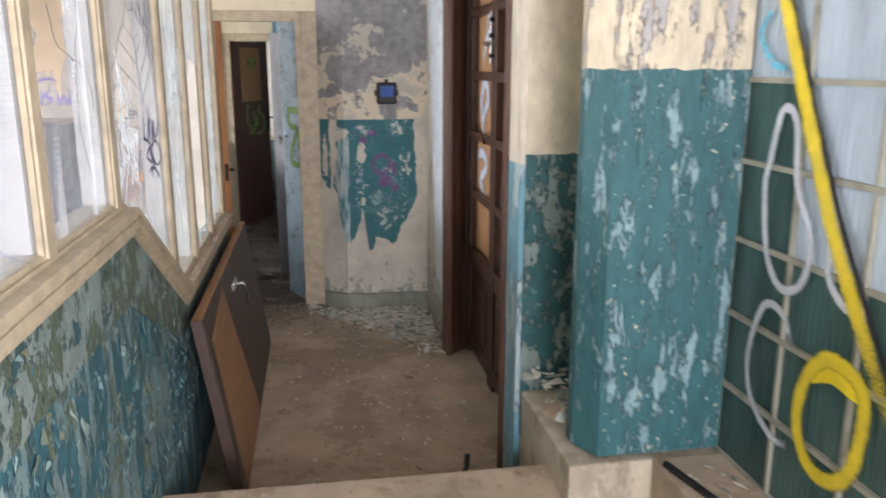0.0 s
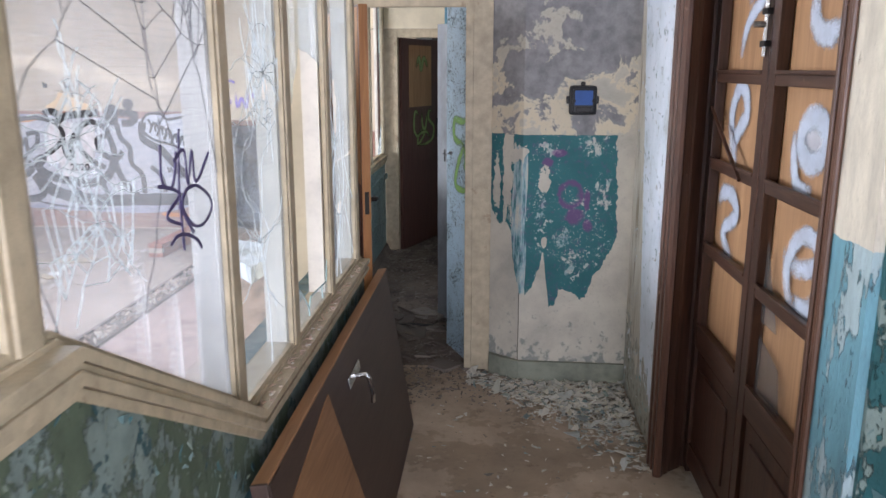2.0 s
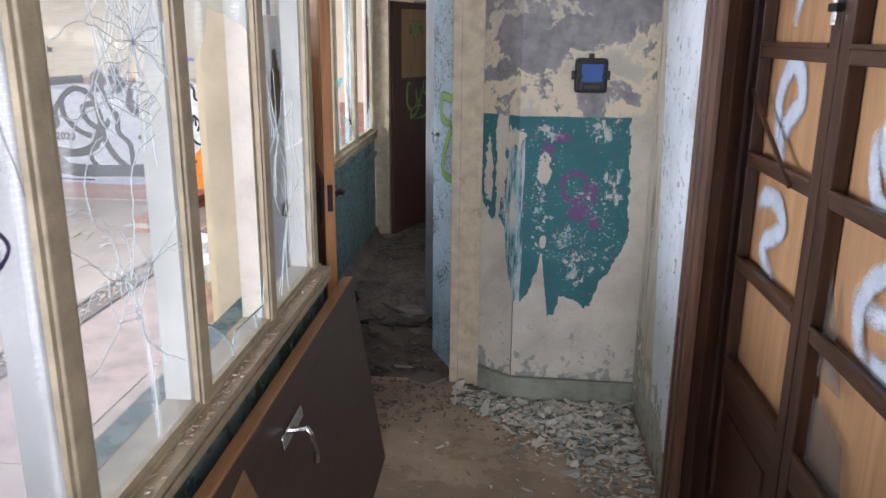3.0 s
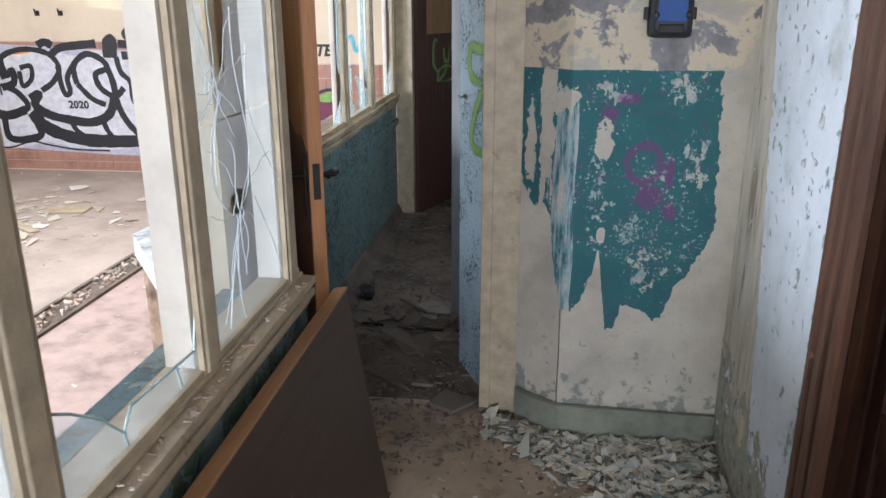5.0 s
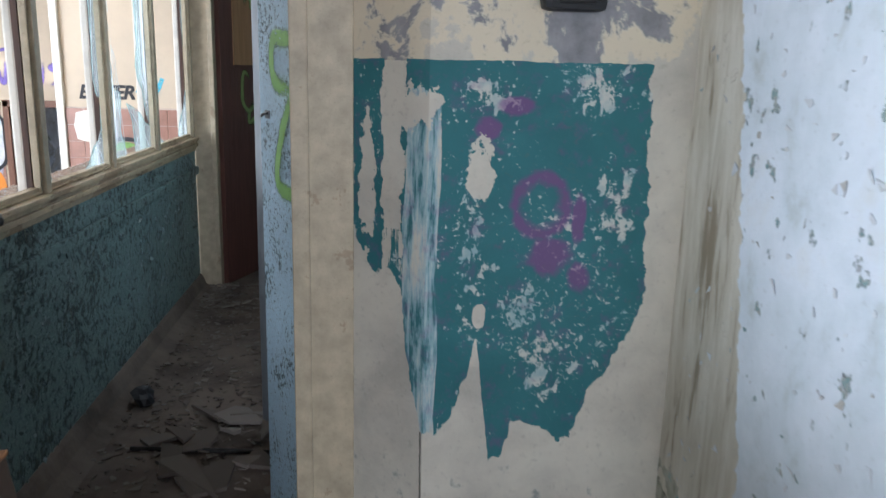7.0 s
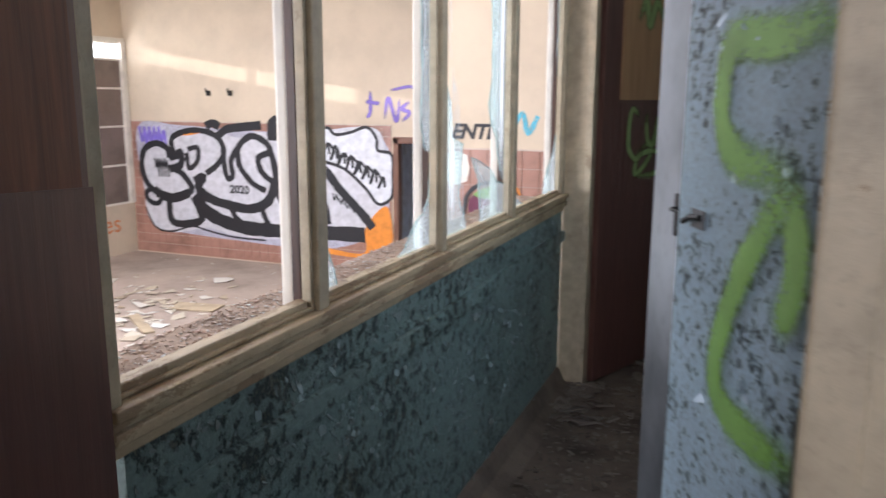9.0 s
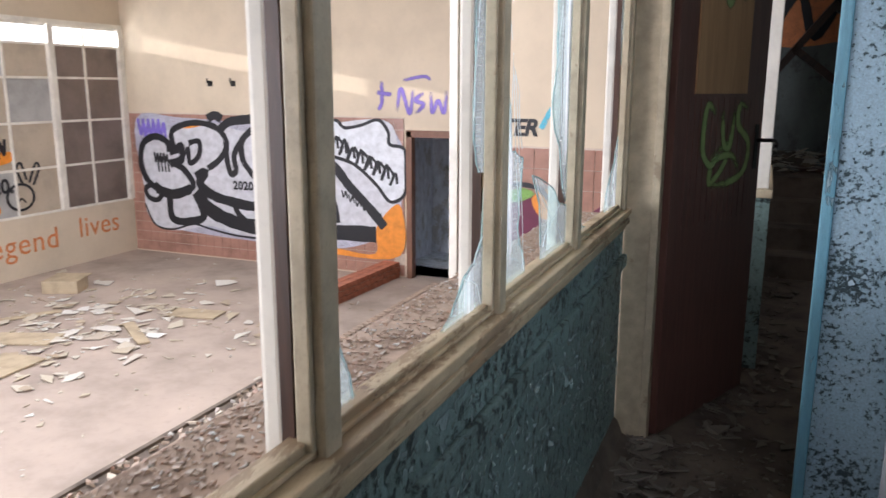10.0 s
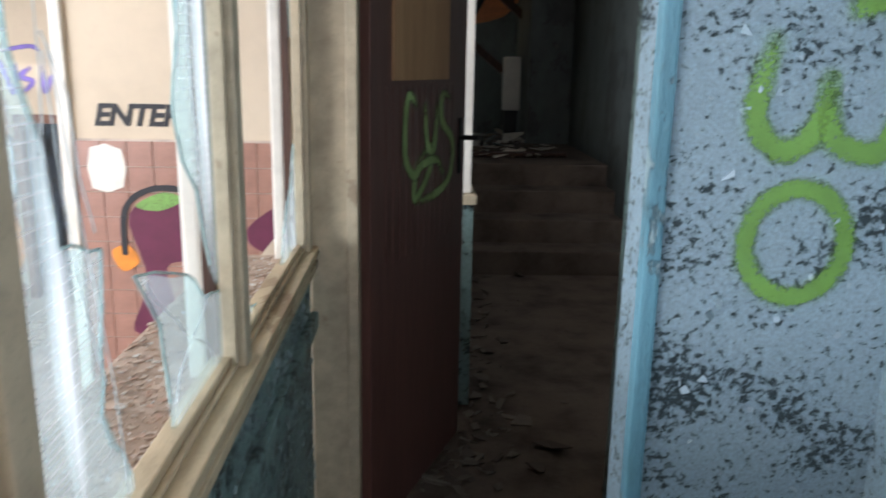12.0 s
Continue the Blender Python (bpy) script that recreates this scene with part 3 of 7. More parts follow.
def end_wall_material():
    """Cream plaster with grey plaster showing above, and a ragged patch of teal below a straight top line."""
    m, nt, b = nodes_of("end wall plaster and teal", 0.75)
    v = coords(nt)
    o = nt.nodes.new("ShaderNodeTexCoord").outputs["Object"]
    x, z = axis_of(nt, o, 0), axis_of(nt, o, 2)
    n1, n2, n3 = noise_of(nt, v, 4.2, 8, 0.62, 0.3), noise_of(nt, v, 17, 6, 0.6), noise_of(nt, v, 60, 4)
    vs = coords(nt, (1, 1, 0.25))
    run = noise_of(nt, vs, 9, 6, 0.6, 0.3)
    base = ramp(nt, n1, [(0.3, (0.40, 0.37, 0.31)), (0.55, (0.55, 0.51, 0.42)), (0.8, (0.62, 0.58, 0.48))])
    up = calc(nt, "GREATER_THAN", calc(nt, "ADD", z, calc(nt, "MULTIPLY", n2, 0.012)), 1.415)
    grey = ramp(nt, calc(nt, "ADD", n1, calc(nt, "MULTIPLY", calc(nt, "SUBTRACT", z, 1.5), 0.22)), [(0.52, 0.0), (0.545, 1.0)])
    base = mixc(nt, calc(nt, "MULTIPLY", up, grey), base, ramp(nt, n2, [(0.3, (0.17, 0.165, 0.17)), (0.7, (0.30, 0.29, 0.29))]))
    cream = ramp(nt, n1, [(0.44, 0.0), (0.46, 1.0)])
    base = mixc(nt, calc(nt, "MULTIPLY", up, calc(nt, "MULTIPLY", cream, calc(nt, "SUBTRACT", 1.0, grey))), base, (0.60, 0.52, 0.38))
    # lower edge of the patch along x
    cv = nt.nodes.new("ShaderNodeFloatCurve")
    pts = [(0.0, 0.98), (0.05, 0.90), (0.11, 0.93), (0.15, 0.86), (0.17, 0.70), (0.22, 0.52), (0.27, 0.51), (0.33, 0.58), (0.375, 0.66), (0.405, 0.77), (0.435, 0.60), (0.465, 0.45), (0.51, 0.46), (0.54, 0.55), (0.65, 0.53), (0.71, 0.49), (0.755, 0.51), (0.80, 0.62), (0.87, 0.70), (0.94, 0.79), (1.0, 0.9)]
    c = cv.mapping.curves[0]
    while len(c.points) < len(pts):
        c.points.new(0.5, 0.5)
    for p, q in zip(c.points, pts):
        p.location, p.handle_type = q, "VECTOR"
    cv.mapping.update()
    fx = calc(nt, "DIVIDE", calc(nt, "SUBTRACT", x, 0.04), 0.70)
    nt.links.new(fx, cv.inputs["Value"])

    def wob(n, k):
        return calc(nt, "MULTIPLY", calc(nt, "SUBTRACT", n, 0.5), k)

    def ell(cx, cz, rx, rz, rag=0.0):
        """1 at the centre of an ellipse, 0 at its rim, below 0 outside."""
        a = calc(nt, "DIVIDE", calc(nt, "SUBTRACT", x, cx), rx)
        b2 = calc(nt, "DIVIDE", calc(nt, "SUBTRACT", z, cz), rz)
        e = calc(nt, "SUBTRACT", 1.0, calc(nt, "ADD", calc(nt, "MULTIPLY", a, a), calc(nt, "MULTIPLY", b2, b2)))
        return calc(nt, "ADD", e, calc(nt, "ADD", wob(n2, rag * 2.2), wob(fine, rag * 1.6))) if rag else e

    fine = noise_of(nt, v, 48, 4, 0.65)

    def most(*es):
        m0 = es[0]
        for e in es[1:]:
            m0 = calc(nt, "MAXIMUM", m0, e)
        return m0

    low = calc(nt, "ADD", cv.outputs[0], calc(nt, "ADD", wob(n2, 0.10), wob(noise_of(nt, v, 36, 4), 0.05)))
    inside = calc(nt, "MULTIPLY", calc(nt, "GREATER_THAN", z, low), calc(nt, "LESS_THAN", calc(nt, "ADD", z, calc(nt, "MULTIPLY", n2, 0.012)), 1.419))
    edge = calc(nt, "ADD", calc(nt, "ADD", x, calc(nt, "MULTIPLY", z, 0.05)), wob(n2, 0.07))
    inside = calc(nt, "MULTIPLY", inside, calc(nt, "MULTIPLY", calc(nt, "LESS_THAN", edge, 0.768), calc(nt, "GREATER_THAN", edge, 0.085)))
    teal = ramp(nt, n1, [(0.3, (0.018, 0.115, 0.125)), (0.6, (0.026, 0.145, 0.155)), (0.8, (0.036, 0.17, 0.18))])
    under = ramp(nt, n2, [(0.42, (0.50, 0.50, 0.44)), (0.60, (0.27, 0.38, 0.38))])
    # flecks all over, gathered into a few worn places
    places = most(ell(0.59, 1.35, 0.12, 0.07), ell(0.42, 0.85, 0.07, 0.07), ell(0.49, 0.70, 0.11, 0.10), ell(0.63, 1.08, 0.06, 0.16), ell(0.34, 1.33, 0.12, 0.07), ell(0.30, 1.00, 0.05, 0.30))
    fleck = calc(nt, "ADD", noise_of(nt, coords(nt, (1, 1, 0.8)), 26, 7, 0.66, 0.25), calc(nt, "MULTIPLY", calc(nt, "MAXIMUM", places, 0.0), 0.13))
    paint = mixc(nt, ramp(nt, fleck, [(0.635, 0.0), (0.65, 1.0)]), teal, under)
    tiny = calc(nt, "ADD", noise_of(nt, v, 75, 5, 0.7), calc(nt, "ADD", wob(n1, 0.5), calc(nt, "MULTIPLY", calc(nt, "MAXIMUM", places, 0.0), 0.08)))
    paint = mixc(nt, ramp(nt, tiny, [(0.655, 0.0), (0.67, 1.0)]), paint, under)
    # streaky column where the brown coat ran, and the bare gap beside it
    streak = noise_of(nt, coords(nt, (1, 1, 0.12)), 34, 7, 0.68, 0.3)
    col_x = calc(nt, "ADD", x, wob(run, 0.05))
    worn = calc(nt, "MULTIPLY", calc(nt, "GREATER_THAN", col_x, 0.150), calc(nt, "LESS_THAN", col_x, 0.232))
    worn = calc(nt, "MULTIPLY", worn, calc(nt, "LESS_THAN", calc(nt, "ADD", z, wob(n2, 0.1)), 1.34))
    stripes = ramp(nt, calc(nt, "ADD", streak, wob(n1, 0.35)), [(0.40, (0.026, 0.13, 0.14)), (0.46, (0.20, 0.33, 0.35)), (0.53, (0.36, 0.45, 0.45)), (0.62, (0.52, 0.49, 0.40))])
    paint = mixc(nt, worn, paint, stripes)
    gap_x = calc(nt, "ADD", x, wob(n2, 0.05))
    gap = calc(nt, "MULTIPLY", calc(nt, "GREATER_THAN", gap_x, 0.098), calc(nt, "LESS_THAN", gap_x, 0.148))
    drips = calc(nt, "MULTIPLY", calc(nt, "LESS_THAN", z, 1.02), calc(nt, "GREATER_THAN", streak, 0.52))
    gap = calc(nt, "MULTIPLY", gap, calc(nt, "SUBTRACT", 1.0, drips))
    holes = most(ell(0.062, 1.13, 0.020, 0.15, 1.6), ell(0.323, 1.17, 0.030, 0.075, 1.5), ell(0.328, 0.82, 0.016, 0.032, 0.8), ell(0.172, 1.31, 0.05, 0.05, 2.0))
    gap = most(gap, calc(nt, "GREATER_THAN", holes, 0.0))
    worn = chips = calc(nt, "SUBTRACT", 1.0, gap)
    # faded magenta spray: a hooked stroke above, a loop and its tail
    loop = calc(nt, "SUBTRACT", 0.75, calc(nt, "MULTIPLY", calc(nt, "ABSOLUTE", calc(nt, "SUBTRACT", ell(0.465, 1.09, 0.075, 0.085), 0.35)), 1.6))
    loop = calc(nt, "MULTIPLY", loop, calc(nt, "GREATER_THAN", ell(0.465, 1.09, 0.11, 0.125), 0.0))
    mag = most(ell(0.335, 1.265, 0.035, 0.030), ell(0.395, 1.315, 0.048, 0.026), loop, ell(0.49, 0.97, 0.06, 0.055), ell(0.56, 0.92, 0.035, 0.04), ell(0.555, 1.06, 0.02, 0.07))
    spray = ramp(nt, calc(nt, "ADD", mag, wob(noise_of(nt, v, 30, 5), 1.5)), [(0.05, 0.0), (0.6, 1.0)])
    paint = mixc(nt, calc(nt, "MULTIPLY", spray, 0.62), paint, (0.20, 0.035, 0.19))
    inside = calc(nt, "MULTIPLY", inside, chips)
    col = mixc(nt, inside, base, paint)
    # damp dirt towards the skirting and a chipped vertical joint
    spots = ramp(nt, calc(nt, "SUBTRACT", n2, calc(nt, "MULTIPLY", z, 0.62)), [(0.40, 0.0), (0.47, 1.0)])
    col = mixc(nt, calc(nt, "MULTIPLY", spots, 0.8), col, (0.20, 0.22, 0.20))
    col = mixc(nt, calc(nt, "MULTIPLY", ramp(nt, n3, [(0.58, 0.0), (0.75, 1.0)]), 0.25), col, (0.12, 0.11, 0.09))
    nt.links.new(col, b.inputs["Base Color"])
    joint = calc(nt, "MULTIPLY", calc(nt, "LESS_THAN", calc(nt, "ABSOLUTE", calc(nt, "SUBTRACT", calc(nt, "ADD", x, wob(n2, 0.012)), 0.195)), 0.0022), calc(nt, "LESS_THAN", z, 0.52))
    nt.links.new(mixc(nt, joint, col, (0.13, 0.12, 0.10)), b.inputs["Base Color"])
    h = calc(nt, "ADD", calc(nt, "SUBTRACT", inside, joint), calc(nt, "MULTIPLY", calc(nt, "ADD", n2, n3), 0.4))
    bumped(nt, b, h, 0.7, 0.006)
    return m


def side_wall_material():
    """Bluish white paint, stained cream plaster towards the corner, bare grey-green plaster at the foot."""
    m, nt, b = nodes_of("white paint over stained plaster", 0.6)
    v = coords(nt)
    o = nt.nodes.new("ShaderNodeTexCoord").outputs["Object"]
    y, z = axis_of(nt, o, 1), axis_of(nt, o, 2)
    n1, n2, n3 = noise_of(nt, v, 5, 7, 0.62, 0.2), noise_of(nt, v, 19, 6, 0.62), noise_of(nt, v, 70, 4)
    run = noise_of(nt, coords(nt, (1, 1, 0.16)), 22, 6, 0.62, 0.3)
    white = ramp(nt, n1, [(0.32, (0.50, 0.55, 0.56)), (0.44, (0.66, 0.73, 0.79)), (0.58, (0.74, 0.80, 0.87)), (0.75, (0.70, 0.73, 0.74))])
    scar = ramp(nt, calc(nt, "ADD", n2, calc(nt, "MULTIPLY", calc(nt, "SUBTRACT", run, 0.5), 0.5)), [(0.64, 0.0), (0.665, 1.0)])
    white = mixc(nt, scar, white, ramp(nt, n3, [(0.4, (0.38, 0.40, 0.38)), (0.6, (0.20, 0.34, 0.36))]))
    stain = ramp(nt, run, [(0.34, (0.28, 0.23, 0.16)), (0.43, (0.52, 0.48, 0.39)), (0.60, (0.64, 0.61, 0.53))])
    side = calc(nt, "ADD", calc(nt, "SUBTRACT", y, calc(nt, "MULTIPLY", z, 0.20)), calc(nt, "MULTIPLY", calc(nt, "SUBTRACT", n2, 0.5), 0.10))
    near_corner = calc(nt, "GREATER_THAN", side, 5.095)
    col = mixc(nt, near_corner, white, stain)
    foot = calc(nt, "SUBTRACT", calc(nt, "ADD", z, calc(nt, "MULTIPLY", calc(nt, "SUBTRACT", n1, 0.5), 0.9)), calc(nt, "MULTIPLY", calc(nt, "SUBTRACT", y, 4.7), 0.30))
    low = calc(nt, "LESS_THAN", foot, 0.17)
    col = mixc(nt, low, col, ramp(nt, n2, [(0.34, (0.08, 0.09, 0.07)), (0.42, (0.30, 0.30, 0.24)), (0.58, (0.44, 0.43, 0.36)), (0.66, (0.18, 0.34, 0.36))]))
    jamb = calc(nt, "LESS_THAN", calc(nt, "ADD", y, calc(nt, "MULTIPLY", calc(nt, "SUBTRACT", n2, 0.5), 0.16)), 4.775)
    col = mixc(nt, jamb, col, ramp(nt, n3, [(0.4, (0.14, 0.32, 0.36)), (0.55, (0.50, 0.46, 0.36))]))
    nt.links.new(mixc(nt, calc(nt, "MULTIPLY", ramp(nt, n3, [(0.6, 0.0), (0.8, 1.0)]), 0.25), col, (0.12, 0.11, 0.09)), b.inputs["Base Color"])
    coat = calc(nt, "SUBTRACT", 1.0, calc(nt, "MAXIMUM", calc(nt, "MAXIMUM", scar, low), calc(nt, "MAXIMUM", jamb, calc(nt, "MULTIPLY", near_corner, 0.5))))
    bumped(nt, b, calc(nt, "ADD", coat, calc(nt, "MULTIPLY", n2, 0.4)), 0.8, 0.008)
    return m


M["end"] = end_wall_material()
M["side"] = side_wall_material()
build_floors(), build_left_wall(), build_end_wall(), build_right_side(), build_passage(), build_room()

# ---- glazed screens ----


def smooth(pts, n=6, closed=False):
    """Catmull-Rom through the points."""
    p, out = [Vector(q) for q in pts], []
    k = len(p)
    for i in range(k if closed else k - 1):
        a, b, c, d = (p[(i + o) % k] if closed else p[min(max(i + o, 0), k - 1)] for o in (-1, 0, 1, 2))
        for s in range(n):
            t = s / n
            out.append(0.5 * ((2 * b) + (c - a) * t + (2 * a - 5 * b + 4 * c - d) * t * t + (3 * b - a - 3 * c + d) * t ** 3))
    if not closed:
        out.append(p[-1])
    return out


rng = random.Random(7)


def broken_pane(y0, y1, z0, z1, hole, x=0.0, th=0.006, zlow=None, jag=0.05, seed=0):
    """A pane in the y-z plane with a jagged hole round (y, z, ry, rz); no hole: whole. zlow: lower edge at y1."""
    r = random.Random(seed)
    zb = z0 if zlow is None else zlow
    if not hole:
        return prism([(y0, z0), (y1, zb), (y1, z1), (y0, z1)], x - th / 2, x + th / 2, "x")
    hy, hz, ry, rz = hole
    bm, n = bmesh.new(), 34
    rim, out = [], []
    for k in range(n):
        a = 2 * math.pi * (k + 0.35) / n
        d = Vector((math.cos(a), math.sin(a)))
        w = 1 + (r.uniform(-0.35, 0.25) if k % 2 else r.uniform(-0.1, 0.35)) * jag / 0.05 * 0.7
        q = Vector((hy + d.x * ry * w, hz + d.y * rz * w))
        q.x = min(max(q.x, y0 + 0.004), y1 - 0.004)
        low = z0 + (zb - z0) * (q.x - y0) / (y1 - y0)
        q.y = min(max(q.y, low + 0.01), z1 - 0.004)
        # where the same ray leaves the pane
        t = 9.0
        if d.x > 1e-6:
            t = min(t, (y1 - hy) / d.x)
        if d.x < -1e-6:
            t = min(t, (y0 - hy) / d.x)
        if d.y > 1e-6:
            t = min(t, (z1 - hz) / d.y)
        s = (zb - z0) / (y1 - y0)
        den = d.y - s * d.x
        if den < -1e-6:
            t = min(t, (z0 + s * (hy - y0) - hz) / den)
        p = Vector((hy, hz)) + d * t
        if (q - Vector((hy, hz))).length > t:
            q = p - d * 0.004
        rim.append(q), out.append(p)
    for lo in (x - th / 2, x + th / 2):
        a = [bm.verts.new((lo, q.x, q.y)) for q in rim]
        b = [bm.verts.new((lo, q.x, q.y)) for q in out]
        for k in range(n):
            j = (k + 1) % n
            bm.faces.new((a[k], a[j], b[j], b[k]))
        if lo < x:
            first = a
    for k in range(n):
        j = (k + 1) % n
        bm.faces.new((first[k], first[j], a[j], a[k]))
    return bm


def crack_lines(y0, y1, z0, z1, cy, cz, arms, rings, x, seed, parent, mat="crack", reach=(0.25, 0.9)):
    """White fracture lines from one blow, as fine raised ridges on the glass."""
    r = random.Random(seed)
    bm = bmesh.new()

    def seg(p, q, w=0.0005):
        p, q = Vector(p), Vector(q)
        d = (q - p)
        if d.length < 1e-4:
            return
        nrm = Vector((-d.y, d.x)).normalized() * w
        vs = [bm.verts.new((x + o, c.x, c.y)) for o in (0.0, 0.0015) for c in (p - nrm, p + nrm, q + nrm, q - nrm)]
        for f in ((4, 5, 6, 7), (0, 1, 5, 4), (2, 3, 7, 6), (1, 2, 6, 5), (3, 0, 4, 7)):
            bm.faces.new([vs[i] for i in f])

    rays, step = [], 0.045 if reach[1] > 0.5 else 0.022
    for k in range(arms):
        a = 2 * math.pi * (k + r.uniform(-0.3, 0.3)) / arms
        pts, p, l = [Vector((cy, cz))], Vector((cy, cz)), r.uniform(*reach)
        while l > 0:
            a += r.uniform(-0.45, 0.45)
            p = p + Vector((math.cos(a), math.sin(a))) * step
            if not (y0 < p.x < y1 and z0 < p.y < z1):
                break
            seg(pts[-1], p)
            pts.append(p)
            l -= step
        rays.append(pts)
    for i in range(1, rings + 1):
        for k in range(arms):
            a, b = rays[k], rays[(k + 1) % arms]
            if len(a) > i and len(b) > i and r.random() < 0.65:
                seg(a[i], b[i], 0.00045)
    if len(bm.verts):
        part("crack", bm, mat, parent)
    else:
        bm.free()


M["crack_dark"] = plain("bare mesh wire", (0.10, 0.10, 0.11), 0.5, 0, 0.2)
M["crack"] = plain("white fracture lines", (0.66, 0.74, 0.76), 0.2, 0, 0.05)


def sill_run(name, pts, label, x, out=0.035, deep=0.10, mat="cream_wood"):
    """A moulded timber sill along y: three members stepping back, following the points (y, z)."""
    ob = thing(name, Matrix(), label, "window sill", kind="structure")
    for nm, dz0, dz1, x0, x1 in (("sill_board", -0.020, 0.0, x - deep, x + out), ("sill_nose", -0.036, -0.022, x - deep, x + out - 0.011), ("sill_mould", -0.058, -0.037, x - 0.02, x + out - 0.005), ("sill_cove", -0.082, -0.060, x - 0.02, x + out - 0.020),
                                 ("glazing_bead", 0.001, 0.022, x - deep, x - 0.012), ("glazing_fillet", 0.0015, 0.010, x - 0.0118, x - 0.002)):
        prof = [(y, z + dz1) for y, z in pts] + [(y, z + dz0) for y, z in pts[::-1]]
        bm = prism(prof, x0, x1, "x")
        bmesh.ops.bevel(bm, geom=bm.edges[:], offset=0.003, segments=2, affect="EDGES", profile=0.5)
        part(nm, bm, mat, ob)
    return ob


def build_left_screen():
    pts = [(-3.2, SILL_HI), (2.385, SILL_HI), (3.205, SILL_LO), (4.86, SILL_LO)]
    sill_run("window_sill", pts, "moulded cream timber sill that slopes down with the steps", WL)

    def zs(y):
        return SILL_HI if y < 2.385 else max(SILL_LO, SILL_HI - (y - 2.385) * (SILL_HI - SILL_LO) / 0.82)

    posts = [-2.4, -1.7, -1.05, -0.45, 0.1, 0.62, 1.17, 1.73, 2.33, 3.15, 3.69, 4.25, 4.80]
    ob = thing("window_screen_left", Matrix(), "cream timber screen of cracked and broken wired glass", "window", kind="structure")
    for y in posts:
        bm = prism([(y - 0.028, zs(y - 0.028) - 0.01), (y + 0.028, zs(y + 0.028) - 0.01), (y + 0.028, 2.56), (y - 0.028, 2.56)], WL - 0.032, WL - 0.005, "x")
        bmesh.ops.bevel(bm, geom=bm.edges[:], offset=0.004, segments=2, affect="EDGES", profile=0.5)
        part("mullion", bm, "cream_wood", ob)
        bm = prism([(y - 0.034, zs(y - 0.034) - 0.02), (y + 0.034, zs(y + 0.034) - 0.02), (y + 0.034, 2.56), (y - 0.034, 2.56)], WL - 0.098, WL - 0.036, "x")
        part("outer_mullion", bm, "cream_pale", ob)
        for a, c in ((y - 0.041, y - 0.0285), (y + 0.0285, y + 0.041)):
            part("glazing_bead", prism([(a, zs(a) - 0.004), (c, zs(c) - 0.004), (c, 2.56), (a, 2.56)], WL - 0.0225, WL - 0.011, "x"), "cream_wood", ob)
    # pane: hole (y, z, ry, rz), crack centre, arms
    holes = {5: (0.9, 1.9, 0.17, 0.35), 6: (1.28, 1.85, 0.10, 0.5), 7: (1.92, 2.02, 0.15, 0.30), 8: (2.52, 1.665, 0.075, 0.065), 9: (3.52, 1.72, 0.035, 0.05)}
    # blows: y, z, arms, rings, reach of the cracks
    cracks = {7: [(2.10, 1.80, 4, 0, (0.15, 0.4), "crack_dark")], 8: [(2.75, 2.05, 18, 9, (0.25, 0.9), "crack_dark"), (2.56, 1.52, 18, 7, (0.10, 0.24), "crack"), (2.53, 1.66, 26, 4, (0.06, 0.2), "crack")], 9: [(3.50, 1.75, 30, 8, (0.12, 0.34), "crack"), (3.40, 1.30, 14, 4, (0.2, 0.4), "crack")], 11: [(4.40, 1.47, 9, 2, (0.10, 0.3), "crack"), (4.49, 1.18, 10, 2, (0.08, 0.26), "crack")]}
    for i, (a, b) in enumerate(zip(posts, posts[1:])):
        y0, y1 = a + 0.026, b - 0.026
        made = []
        if i == 10:
            made += [jagged([(y0, 0.895), (y1, 0.895), (y1, 1.05), (4.20, 0.97), (4.12, 0.975), (3.95, 0.985), (3.92, 0.95), (3.86, 1.01), (3.79, 1.06), (y0, 1.10)], WL - 0.026, 0.006, 71), jagged([(y0, 1.62), (3.80, 1.66), (3.90, 1.83), (4.10, 1.80), (y1, 1.76), (y1, 2.56), (y0, 2.56)], WL - 0.026, 0.006, 72)]
        elif i == 11:
            made += [broken_pane(y0, y1, 0.895, 1.398, (4.49, 1.205, 0.05, 0.030), WL - 0.026, seed=i), broken_pane(y0, y1, 1.402, 2.56, (4.44, 1.60, 0.06, 0.12), WL - 0.026, seed=i + 1)]
        else:
            made.append(broken_pane(y0, y1, zs(y0) - 0.005, 2.56, holes.get(i), WL - 0.026, zlow=zs(y1) - 0.005, seed=i))
        for bm in made:
            p = part("pane" if len(made) == 1 else "glass_shard", bm, "glass" if i < 9 else "glass_clear", ob)
            p.visible_shadow = False
        for n, (cy, cz, arms, rings, reach, mat) in enumerate(cracks.get(i, ())):
            crack_lines(y0, y1, zs((y0 + y1) / 2), 2.54, cy, cz, arms, rings, WL - 0.0225, i + 20 * n, p, mat, reach)
    # long fractures down the last pane and the rims left in the open one
    for q in ([(4.35, 1.60), (4.42, 1.46), (4.37, 1.37), (4.36, 1.27), (4.41, 1.21)], [(4.43, 1.46), (4.385, 1.37), (4.375, 1.27)], [(4.52, 1.63), (4.52, 1.51), (4.57, 1.34), (4.55, 1.23)], [(4.48, 1.17), (4.42, 1.05), (4.38, 0.94)], [(4.47, 1.16), (4.45, 1.02), (4.47, 0.93)], [(4.58, 1.20), (4.69, 1.05), (4.74, 0.95)], [(4.60, 1.55), (4.58, 1.42), (4.66, 1.30), (4.76, 1.20)]):
        part("fracture", tube([(WL - 0.0215, *c) for c in smooth(q, 4)], 0.0014, 5), "crack", ob, "bright fracture in the glass")
